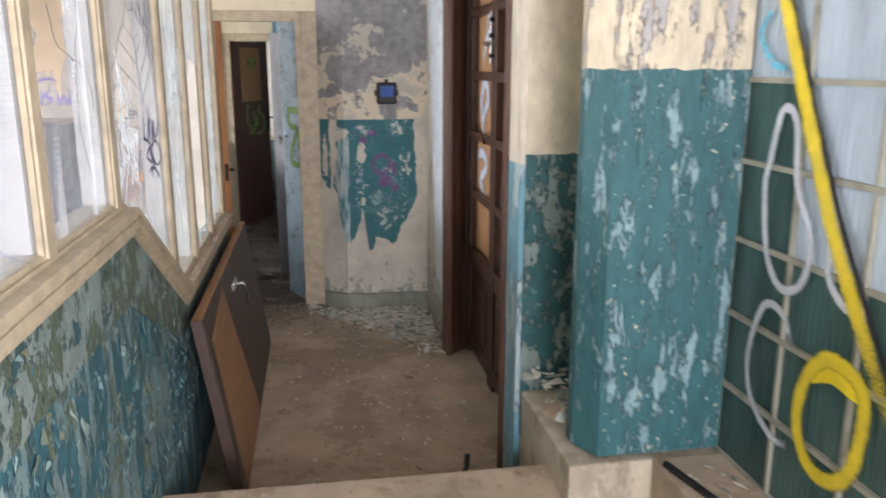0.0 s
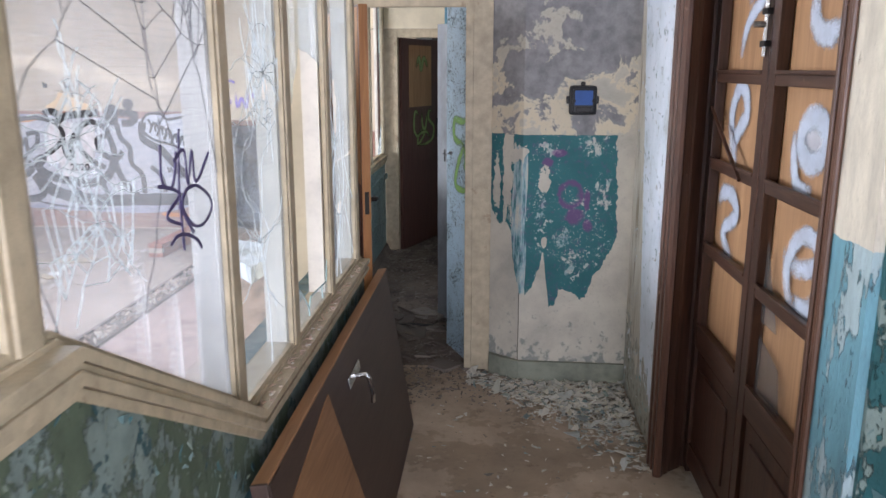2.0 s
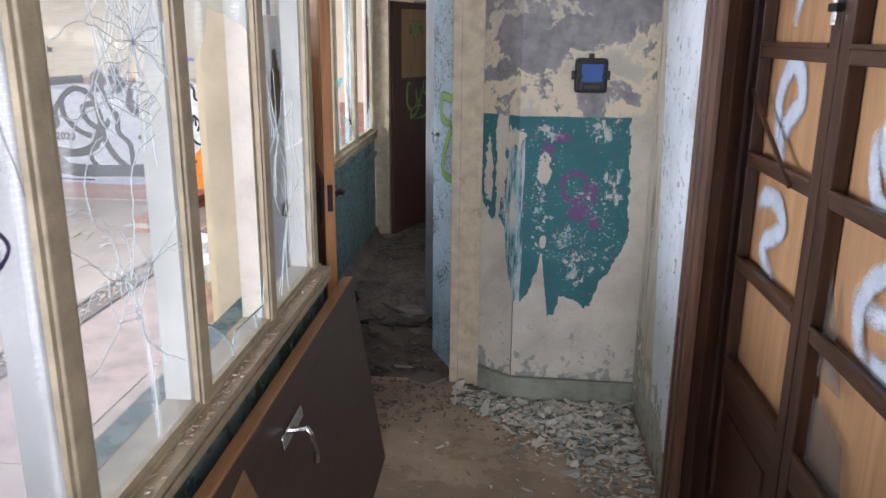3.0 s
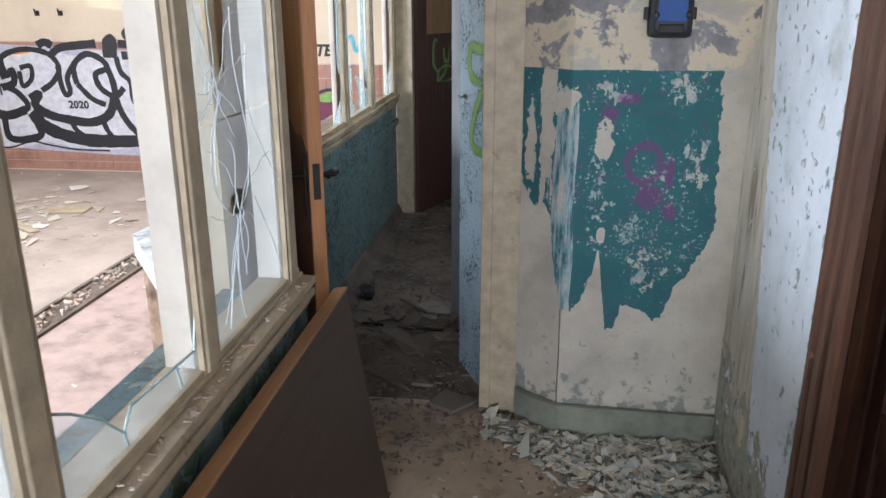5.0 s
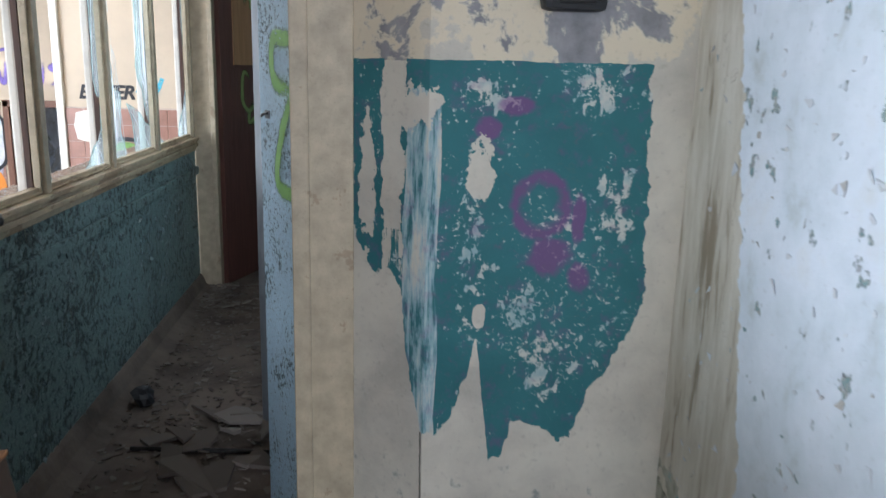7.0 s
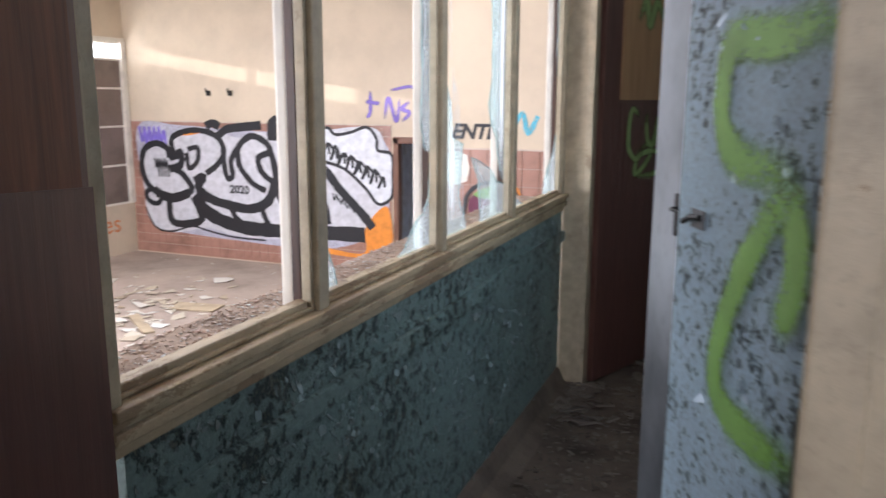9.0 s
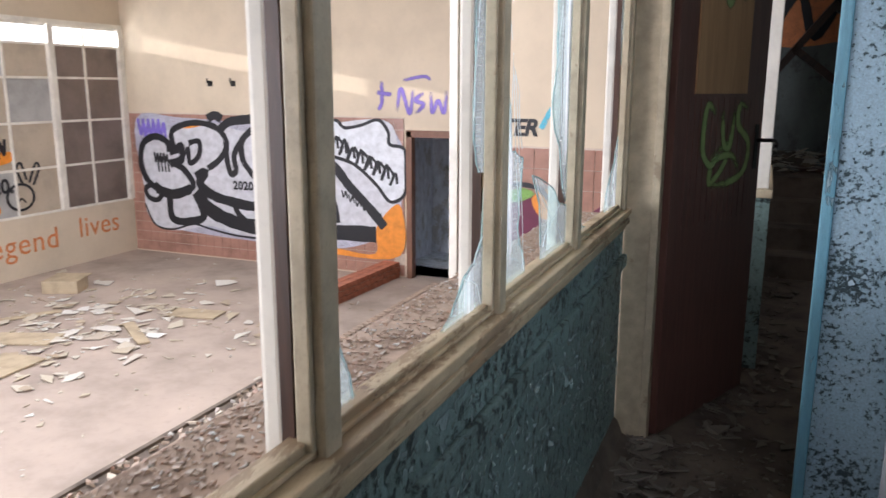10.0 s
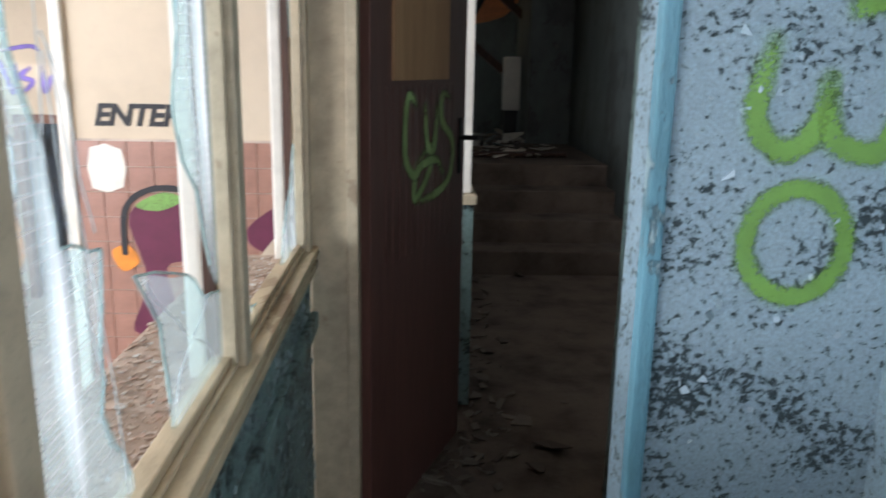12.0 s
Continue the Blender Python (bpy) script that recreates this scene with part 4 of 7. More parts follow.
    for q in ([(3.717, 1.10), (3.79, 1.06), (3.86, 1.01), (3.92, 0.95), (3.95, 0.985), (4.12, 0.975), (4.20, 0.97), (4.223, 1.05)], [(3.92, 0.95), (3.93, 0.90)], [(4.12, 0.975), (4.14, 0.90)]):
        part("broken_rim", tube([(WL - 0.026, *c) for c in q], 0.0028, 5), "glass_edge", ob, "greenish broken glass edge")


def build_passage_screen():
    z = 0.96
    sill_run("window_sill", [(5.93, z), (8.76, z)], "moulded cream timber sill with dust and glass crumbs", -1.0, 0.025, 0.044, "sill_wood")
    setting("window_ledge_room", boxes((-1.235, -1.046, 5.962, 8.738, 0.902, 0.940), bevel=0.008), "ledge", "ledge outside the passage windows, covered in crumbs", "ledge")
    ob = thing("window_screen_passage", Matrix(), "cream timber screen with smashed wired glass", "window", kind="structure")
    posts = [5.935, 6.53, 7.215, 7.92, 8.71]
    for y in posts:
        part("mullion", boxes((-1.034, -0.99, y - 0.021, y + 0.021, z - 0.01, 2.56), bevel=0.005), "cream_wood", ob)
        part("outer_mullion", boxes((-1.085, -1.053, y - 0.020, y + 0.020, z - 0.06, 2.56), bevel=0.008), "cream_pale", ob)
        for a, c in ((y - 0.033, y - 0.0215), (y + 0.0215, y + 0.033)):
            part("glazing_bead", boxes((-1.026, -1.003, a, c, z, 2.56), bevel=0.003), "cream_wood", ob)
        part("rebate", boxes((-1.052, -1.033, y - 0.026, y + 0.026, z - 0.02, 2.56)), "walnut", ob, "bare dark timber edge")
    shards = (
        [(6.556, z), (6.66, z), (6.63, 1.04), (6.60, 1.10), (6.57, 1.20), (6.556, 1.24)],
        [(6.92, z), (7.194, z), (7.194, 1.22), (7.185, 1.12), (7.14, 1.075), (7.09, 1.06), (7.02, 1.0)],
        [(7.194, 1.25), (7.194, 2.56), (7.12, 2.56), (7.11, 2.0), (7.135, 1.6), (7.13, 1.32), (7.16, 1.255)],
        [(6.556, 2.56), (6.72, 2.56), (6.68, 2.2), (6.60, 1.95), (6.62, 1.72), (6.556, 1.62)],
        [(7.246, z), (7.49, z), (7.49, 1.0), (7.43, 1.10), (7.45, 1.20), (7.46, 1.26), (7.37, 1.28), (7.36, 1.37), (7.32, 1.45), (7.31, 1.7), (7.27, 2.0), (7.255, 2.56), (7.246, 2.56)],
        [(7.64, z), (7.894, z), (7.894, 1.09), (7.82, 1.10), (7.73, 1.16), (7.54, 1.21), (7.61, 1.13), (7.63, 1.02)],
        [(7.894, 1.10), (7.894, 2.56), (7.74, 2.56), (7.72, 2.0), (7.76, 1.48), (7.72, 1.38), (7.75, 1.31), (7.81, 1.26), (7.86, 1.14)],
        [(7.956, z), (8.30, z), (8.14, 0.985), (7.956, 1.06)],
        [(8.46, 0.97), (8.684, z), (8.684, 1.24), (8.62, 1.14), (8.5, 1.05)],
        [(8.684, 1.5), (8.684, 2.56), (8.63, 2.56), (8.65, 1.9)],
    )
    for k, pts in enumerate(shards):
        x = -1.0305 + 0.0015 * (k % 3)
        p = part("glass_shard", jagged(pts, x, 0.006, 60 + k), "glass_shard", ob)
        p.visible_shadow = False
        r = random.Random(80 + k)
        for a, b in zip(pts, pts[1:]):
            if abs(a[0] - b[0]) > 0.003 and abs(a[1] - b[1]) > 0.003:
                mid = [Vector(a).lerp(Vector(b), t) + Vector((r.uniform(-0.006, 0.006), r.uniform(-0.006, 0.006))) for t in (0.3, 0.65)]
                part("broken_edge", tube([(x, *c) for c in (a, *mid, b)], 0.0017, 4), "glass_edge", p, "greenish broken glass edge")
        cy, cz = sum(c[0] for c in pts) / len(pts), sum(c[1] for c in pts) / len(pts)
        for c in pts[1::2]:
            q = [Vector((cy, cz)).lerp(Vector(c), t) + Vector((r.uniform(-0.012, 0.012), r.uniform(-0.012, 0.012))) for t in (0.1, 0.4, 0.7, 0.95)]
            part("fracture", tube([(x + 0.0035, *d) for d in q], 0.0009, 4), "crack", p)


def jagged(pts, x, th, seed, step=0.06, amp=0.010):
    """A shard in the y-z plane whose edges wander a little."""
    r, out = random.Random(seed), []
    for p, q in zip(pts, pts[1:] + pts[:1]):
        p, q = Vector(p), Vector(q)
        n = max(1, int((q - p).length / step))
        for i in range(n):
            c = p.lerp(q, i / n)
            if i and abs(p.x - q.x) > 0.002 and abs(p.y - q.y) > 0.002:
                c += Vector((r.uniform(-amp, amp), r.uniform(-amp, amp)))
            out.append(c)
    return prism([(c.x, c.y) for c in out], x - th / 2, x + th / 2, "x")


M["glass_shard"] = wired_glass("cracked shard glass", 0.23, (0.76, 0.90, 0.91), (1.5, 1.5, 1.5))

# ---- doors ----


def lever(parent, m, side=1, mat="iron"):
    """Backplate with a bent lever handle; side: the way that the lever points."""
    bm = add_box(bmesh.new(), -0.019, 0.019, -0.006, 0.0, -0.10, 0.10, bevel=0.004)
    bm.transform(m)
    plate = part("handle_plate", bm, mat, parent)
    bm = tube([(0, -0.005, 0.03), (0, -0.045, 0.03), (side * 0.02, -0.055, 0.03), (side * 0.075, -0.055, 0.026), (side * 0.11, -0.05, 0.012), (side * 0.118, -0.045, -0.005)], 0.009)
    bm.transform(m)
    part("handle", bm, mat, plate)
    return plate


def leaf_pose(hinge, free, z=0.01):
    """Local x runs from the hinge to the free edge."""
    a = math.degrees(math.atan2(free[1] - hinge[1], free[0] - hinge[0]))
    return pose(hinge[0], hinge[1], z, 0, 0, a)


def build_open_door():
    w, h = 0.905, 2.04
    ob = thing("door_1", leaf_pose((-0.955, 5.875), (-0.565, 5.055)), "open flush door, worn red-brown veneer and orange edges", "door", kind="structure")
    part("core", boxes((0.004, w - 0.008, -0.017, 0.017, 0, h), bevel=0.002), "mahogany", ob)
    part("edge_lipping", boxes((w - 0.008, w, -0.021, 0.021, 0, h), bevel=0.002), "orange", ob, "bare orange pine edge")
    for s, y in ((-1, -0.0195), (1, 0.0195)):
        bm = prism([(0.004, 0), (w - 0.01, 0), (w - 0.01, 1.18), (w - 0.14, 1.24), (w - 0.26, 1.215), (0.25, 1.30), (0.004, 1.28)], y - 0.0022, y + 0.0022, "y")
        part("veneer", bm, "mahogany", ob, "torn red-brown veneer")
    part("bare_panel", boxes((0.03, w - 0.04, -0.0185, -0.0165, 1.2, h - 0.01)), "ply", ob, "bare plywood where the veneer is gone")
    part("bare_panel", boxes((0.03, w - 0.04, 0.0165, 0.0185, 1.2, h - 0.01)), "door_red", ob, "reddish torn backing")
    part("lock_plate", boxes((w, w + 0.002, -0.011, 0.011, 1.06, 1.17)), "iron", ob)
    lever(ob, pose(w - 0.07, -0.0225, 1.09), -1)
    lever(ob, pose(w - 0.07, 0.0225, 1.09, 0, 0, 180), 1)


def build_blue_door():
    setting("wall_reveal", prism([(-0.068, 5.802), (-0.25, 6.20), (-0.25, 6.25), (0.028, 6.25), (0.028, 5.802)], 0, 2.95, "z"), "blue", "pale blue blistered door reveal with green graffiti", "wall")
    ob = thing("latch_remnant", leaf_pose((-0.068, 5.802), (-0.25, 6.20), 0), "bent remnant of a steel door latch", "latch")
    part("plate", boxes((0.345, 0.385, 0.0, 0.004, 1.245, 1.268), bevel=0.001), "grey_door", ob)
    part("tongue", tube([(0.350, 0.006, 1.260), (0.372, 0.009, 1.258), (0.392, 0.011, 1.250)], 0.004), "iron", ob)
    w, h = 0.495, 2.04
    ob = thing("door_3", leaf_pose((0.02, 6.42), (-0.335, 6.765)), "open grey gloss door with a dark lever handle", "door", kind="structure")
    part("leaf", boxes((0, w, -0.02, 0.02, 0, h), bevel=0.003), "grey_door", ob)
    lever(ob, pose(w - 0.075, 0.0205, 1.17, 0, 0, 180) @ Matrix.Diagonal((0.42, 0.40, 0.42, 1)), 1, "iron")


def build_far_door():
    w, h = 0.80, 2.03
    ob = thing("door_4", leaf_pose((-0.86, 8.83), (-0.56, 9.56)), "half-open dark mahogany door with plywood patch and green tag", "door", kind="structure")
    part("leaf", boxes((0, w, -0.02, 0.02, 0, h), bevel=0.003), "mahogany", ob)
    part("patch_board", boxes((0.14, 0.60, -0.027, -0.0205, 1.385, 1.97)), "ply", ob, "plywood board over the door's window")
    bm = bmesh.new()
    for k in range(12):
        add_box(bm, 0.10 + 0.05 * k, 0.14 + 0.05 * k, -0.0225, -0.0202, 0.85, 1.37)
    part("reeding", bm, "mahogany", ob)
    lever(ob, pose(w - 0.06, -0.0205, 1.15), 1)
    fr = thing("door_frame_far", Matrix(), "cream timber door frame with a stained foot", "door frame", kind="structure")
    part("jamb", boxes((-1.0, -0.875, 8.76, 8.80, 0, 2.12), bevel=0.004), "cream_wood", fr)
    part("jamb", boxes((-0.90, -0.87, 8.745, 8.90, 0, 2.10), bevel=0.004), "cream_wood", fr)
    part("head", boxes((-1.0, -0.1, 8.75, 8.90, 2.04, 2.12), bevel=0.004), "cream_wood", fr)
    fr = thing("door_frame_passage", Matrix(), "cream timber door casing, chipped at the foot", "door frame", kind="structure")
    part("casing", boxes((-0.115, 0.03, 5.735, 5.76, 0, 2.16), bevel=0.004), "cream_wood", fr)
    part("bead", boxes((-0.118, -0.075, 5.725, 5.736, 0, 2.16), bevel=0.004), "cream_wood", fr)
    part("strike_plate", boxes((-0.1185, -0.1165, 5.745, 5.765, 1.08, 1.17)), "iron", fr)
    part("jamb", boxes((-0.112, -0.070, 5.762, 5.80, 0, 2.08), bevel=0.004), "cream_wood", fr)
    part("head", boxes((-0.998, -0.117, 5.732, 5.765, 2.085, 2.16), bevel=0.004), "cream_wood", fr)
    part("hinge_jamb", boxes((-0.998, -0.965, 5.885, 5.909, 0, 2.085), bevel=0.004), "cream_wood", fr)
    fr = thing("door_frame_blue", Matrix(), "aqua painted edge of the blue wall", "door frame", kind="structure")
    part("casing", boxes((-0.374, -0.346, 7.842, 7.875, 0, 2.3), bevel=0.006), M["aqua"], fr)


M["aqua"] = peeling("aqua gloss", [(0.13, 0.30, 0.38), (0.30, 0.42, 0.46), (0.05, 0.07, 0.07)], [0.40, 0.30], 7.0, (1, 1, 0.3), seed=13.0)


def build_double_door():
    x = 0.92
    fr = thing("door_frame_double", Matrix(), "dark brown moulded timber frame of the double door", "door frame", kind="structure")
    for nm, b in (("jamb", (0.90, 0.99, 3.072, 3.330)), ("fillet", (0.757, 0.769, 3.045, 3.058)), ("fillet", (0.760, 0.769, 3.062, 3.082)), ("fillet", (0.755, 0.769, 3.086, 3.100))):
        part(nm, boxes((*b, 0, 2.60), bevel=0.006), "casing_wood" if nm == "fillet" else "walnut", fr)
    prof = [(0.80, 4.685), (0.766, 4.685), (0.762, 4.677), (0.762, 4.657), (0.774, 4.650), (0.774, 4.640), (0.765, 4.633), (0.765, 4.602), (0.779, 4.594), (0.779, 4.583), (0.769, 4.574), (0.769, 4.554), (0.784, 4.546), (0.80, 4.546)]
    part("casing", prism(prof, 0, 2.60, "z"), "casing_wood", fr)
    prof = [(0.802, 4.550), (0.812, 4.562), (0.812, 4.570), (0.842, 4.592), (0.842, 4.604), (0.856, 4.610), (0.905, 4.646), (0.905, 4.660), (0.99, 4.660), (0.99, 4.688), (0.802, 4.688)]
    part("jamb", prism(prof, 0, 2.60, "z"), "walnut", fr)
    part("head", boxes((0.79, 0.99, 3.112, 4.60, 2.56, 2.62), bevel=0.006), "walnut_h", fr)

    def deep(q):
        """From the plane of the casing's edge back to the plane of the leaves."""
        return [(-0.11 + 1.07 * y, -0.124 + 1.07 * z) for y, z in q]

    rails = [0.10, 0.645, 1.036, 1.386, 1.727, 2.08, 2.45]
    mid = 4.0
    for k, (a, b) in enumerate(((3.332, mid - 0.004), (mid + 0.004, 4.655))):
        ob = thing(f"door_{5 + k}", Matrix(), "dark brown glazed door leaf boarded up with plywood behind", "door", kind="structure")
        for e in ((a, a + 0.06), (b - 0.06, b)):
            part("stile", boxes((x, x + 0.042, *e, 0.01, 2.53), bevel=0.004), "walnut", ob)
        for i, z in enumerate(rails):
            t = 0.10 if i in (0, 1) else 0.036
            if i == len(rails) - 1:
                t = 0.08
            part("rail", boxes((x + 0.002, x + 0.040, a + 0.059, b - 0.059, z - t / 2, z + t / 2), bevel=0.004), "walnut_h", ob)
            if i:
                part("glazing_bead", boxes((x - 0.004, x + 0.008, a + 0.059, b - 0.059, z + t / 2, z + t / 2 + 0.012), bevel=0.003), "walnut_h", ob)
        part("bottom_panel", boxes((x + 0.012, x + 0.030, a + 0.07, b - 0.07, 0.14, 0.58)), "walnut", ob)
        part("raised_field", boxes((x + 0.004, x + 0.014, a + 0.13, b - 0.13, 0.20, 0.52), bevel=0.005), "walnut", ob)
        part("board", boxes((x + 0.046, x + 0.06, a + 0.02, b - 0.02, 0.60, 2.45)), "ply", ob, "plywood board with white spray letters")
    # broken glass left in the near leaf, a splinter in the far one
    ob = thing("glass_shards_door", Matrix(), "broken panes left in the brown door", "glass shard")
    for pts in ([(3.45, 0.67), (3.75, 0.67), (3.75, 0.95), (3.68, 0.93), (3.58, 0.90), (3.54, 0.74)], [(3.62, 1.0), (3.75, 1.0), (3.75, 1.25), (3.70, 1.14)]):
        part("shard", prism(deep(pts), x + 0.018, x + 0.023, "x"), "glass", ob)
    lb = thing("door_bolt", Matrix(), "chrome slide bolt on the meeting stile", "bolt")
    part("bolt_rod", tube([(x - 0.012, mid + 0.02, 1.80), (x - 0.012, mid + 0.02, 2.06)], 0.008), "chrome", lb)
    part("bolt_knob", tube([(x - 0.012, mid + 0.02, 1.90), (x - 0.05, mid + 0.03, 1.90)], 0.010), "chrome", lb)
    for z in (1.84, 1.94, 2.02):
        part("bracket", boxes((x - 0.022, x - 0.002, mid - 0.004, mid + 0.044, z - 0.01, z + 0.01), bevel=0.003), "iron", lb)


def build_leaning_door():
    """A flush door on its long edge, leaning on the low wall."""
    lean = math.degrees(math.atan2(0.13, 0.82))
    ob = thing("leaning_door", pose(-0.335, 2.98, 0.004, 0, -lean, 0), "unhinged brown flush door on its side, leaning on wall", "door")
    w, l, t = 0.83, 2.0, 0.042
    part("leaf", boxes((-t + 0.003, -0.003, 0.006, l - 0.006, 0.006, w - 0.008), bevel=0.002), "veneer", ob)
    part("top_lipping", boxes((-t, 0, 0, l, w - 0.008, w), bevel=0.003), "orange_y", ob, "worn orange pine edge")
    part("end_lipping", boxes((-t, 0, -0.006, 0.006, 0, w), bevel=0.003), "veneer", ob)
    bm = prism([(0.10, 0.02), (0.92, 0.02), (0.62, 0.78), (0.10, 0.70)], -0.003, 0.0015, "x")
    part("bare_panel", bm, "orange_pale", ob, "lighter bare wood where veneer is torn")
    part("edge_strip", boxes((-0.003, 0.0025, 0.006, 0.10, 0.004, w - 0.01)), "veneer", ob)
    bm = add_box(bmesh.new(), 0, 0.006, -0.10, 0.10, -0.02, 0.02, bevel=0.004)
    bm.transform(pose(0, 0.98, 0.70))
    part("handle_plate", bm, "chrome", ob)
    bm = tube([(0.004, 0.96, 0.70), (0.05, 0.96, 0.70), (0.058, 0.96, 0.685), (0.06, 0.965, 0.62), (0.055, 0.97, 0.59)], 0.009)
    part("handle", bm, "chrome", ob)


M["orange_pale"] = wood("pale torn wood", (0.22, 0.11, 0.05), (0.36, 0.19, 0.09), 1, 0.6)


def build_meter():
    ob = thing("meter_box", pose(0.508, 5.613, 1.60, 0, 0, 1.9), "black electric meter box with a blue face", "meter box")
    part("case", boxes((-0.072, 0.072, -0.045, 0.012, -0.078, 0.075), bevel=0.018), "black", ob)
    part("rim", boxes((-0.056, 0.056, -0.053, -0.044, -0.058, 0.058), bevel=0.006), "black", ob)
    part("face", boxes((-0.047, 0.047, -0.056, -0.050, -0.026, 0.050), bevel=0.002), M["meter_blue"], ob, "blue glazed window")
    part("name_strip", boxes((-0.036, 0.036, -0.057, -0.052, -0.046, -0.038)), "grey_door", ob)
    part("terminal_cover", boxes((-0.040, 0.040, -0.060, -0.050, -0.064, -0.034), bevel=0.005), "iron", ob, "dark lower cover")
    for s in (-1, 1):
        part("screw", lathe([(0.010, 0), (0.010, 0.008), (0.006, 0.011)], 10, pose(s * 0.052, -0.052, -0.004, 90)), "black", ob)
    for s in (-1, 1):
        part("lug", boxes((s * 0.07, s * 0.085, -0.02, 0.012, -0.02, 0.02), bevel=0.004), "black", ob)
    part("hanger", boxes((-0.012, 0.012, -0.01, 0.012, 0.074, 0.095), bevel=0.003), "iron", ob)


M["meter_blue"] = plain("blue enamel", (0.012, 0.07, 0.26), 0.55, 0, 0.15)
build_left_screen(), build_passage_screen(), build_open_door(), build_blue_door(), build_far_door(), build_double_door(), build_leaning_door(), build_meter()

# ---- painted marks ----


def on_wall(kind, at, away):
    """Local (u, v, out) to the world. kind y: wall facing -y at y=at, u is x; x+: facing +x; x-: facing -x (u is y)."""
    if kind == "y":
        return Matrix(((1, 0, 0, 0), (0, 0, -1, at - away), (0, 1, 0, 0), (0, 0, 0, 1)))
    if kind == "x+":
        return Matrix(((0, 0, 1, at + away), (1, 0, 0, 0), (0, 1, 0, 0), (0, 0, 0, 1)))
    return Matrix(((0, 0, -1, at - away), (1, 0, 0, 0), (0, 1, 0, 0), (0, 0, 0, 1)))


def stroke(pts, w, closed=False, thick=0.0016, seed=1, taper=False):
    r = random.Random(seed)
    c = smooth(pts, 7, closed)
    bm, rows = bmesh.new(), []
    n = len(c)
    for i, p in enumerate(c):
        a, b = (c[i - 1], c[(i + 1) % n]) if closed else (c[max(i - 1, 0)], c[min(i + 1, n - 1)])
        d = (b - a).normalized() if (b - a).length > 1e-7 else Vector((1, 0))
        k = w / 2 * (1 + r.uniform(-0.10, 0.10))
        if taper and not closed:
            k *= min(1, 0.35 + 2.2 * min(i, n - 1 - i) / n)
        q = Vector((-d.y, d.x)) * k
        rows.append([bm.verts.new((*(p + s * q), h)) for s, h in ((-1, 0), (-1, thick * (1 + 0.8 * i / n)), (1, thick * (1 + 0.8 * i / n)), (1, 0))])
    for i in range(n if closed else n - 1):
        a, b = rows[i], rows[(i + 1) % n]
        for k in range(3):
            bm.faces.new((a[k], a[k + 1], b[k + 1], b[k]))
    return bm


def soft(pts, w, closed=False, thick=0.0016, seed=1):
    """A sprayed line whose paint thins out towards both edges."""
    r, c = random.Random(seed), smooth(pts, 8, closed)
    bm, rows, n = bmesh.new(), [], len(c)
    fade = bm.verts.layers.float.new("fade")
    for i, p in enumerate(c):
        a, b = (c[i - 1], c[(i + 1) % n]) if closed else (c[max(i - 1, 0)], c[min(i + 1, n - 1)])
        d = (b - a).normalized() if (b - a).length > 1e-7 else Vector((1, 0))
        q = Vector((-d.y, d.x)) * w * (1 + r.uniform(-0.06, 0.06))
        row = []
        for s, f in ((-0.85, 0.0), (-0.4, 0.75), (0.0, 1.0), (0.4, 0.75), (0.85, 0.0)):
            u = bm.verts.new((*(p + s * q), thick * (1 + 0.8 * i / n)))
            u[fade] = f * (1 if closed else min(1, 0.4 + 3.0 * min(i, n - 1 - i) / n))
            row.append(u)
        rows.append(row)
    for i in range(n if closed else n - 1):
        a, b = rows[i], rows[(i + 1) % n]
        for k in range(4):
            bm.faces.new((a[k], a[k + 1], b[k + 1], b[k]))
    return bm


def soft_spray(colour, name, full=0.85, seed=0.0):
    m, nt, b = nodes_of(name, 0.6)
    v = coords(nt, (1, 1, 1), "Object", (seed, 0, 0))
    c = ramp(nt, noise_of(nt, v, 9, 5), [(0.3, tuple(x * 0.75 for x in colour)), (0.6, colour), (0.8, tuple(min(1, x * 1.15) for x in colour))])
    nt.links.new(c, b.inputs["Base Color"])
    at = nt.nodes.new("ShaderNodeAttribute")
    at.attribute_name = "fade"
    g = calc(nt, "MULTIPLY", calc(nt, "SUBTRACT", noise_of(nt, v, 190, 3, 0.7), 0.5), 1.1)
    big = calc(nt, "MULTIPLY", calc(nt, "SUBTRACT", noise_of(nt, v, 24, 3, 0.6), 0.5), 0.5)
    nt.links.new(ramp(nt, calc(nt, "ADD", at.outputs["Fac"], calc(nt, "ADD", g, big)), [(0.30, 0.0), (0.80, full)]), b.inputs["Alpha"])
    return m


def blob(pts, thick=0.0016, n=5):
    bm = bmesh.new()
    c = smooth(pts, n, True)
    top, low = [bm.verts.new((p.x, p.y, thick)) for p in c], [bm.verts.new((p.x, p.y, 0)) for p in c]
    bm.faces.new(top)
    for i in range(len(c)):
        j = (i + 1) % len(c)
        bm.faces.new((low[i], low[j], top[j], top[i]))
    return bm


def spray(colour, name, solid=0.95, seed=0.0, grain=70):
    m, nt, b = nodes_of(name, 0.55)
    v = coords(nt, (1, 1, 1), "Object", (seed, 0, 0))
    n = noise_of(nt, v, 9, 5)
    c = ramp(nt, n, [(0.3, tuple(x * 0.75 for x in colour)), (0.6, colour), (0.8, tuple(min(1, x * 1.15) for x in colour))])
    nt.links.new(c, b.inputs["Base Color"])
    g = noise_of(nt, v, grain, 3, 0.7)
    nt.links.new(ramp(nt, g, [(min(0.88, solid * 0.62), 1.0), (min(1.0, solid * 0.62 + 0.12), 0.0)]), b.inputs["Alpha"])
    return m


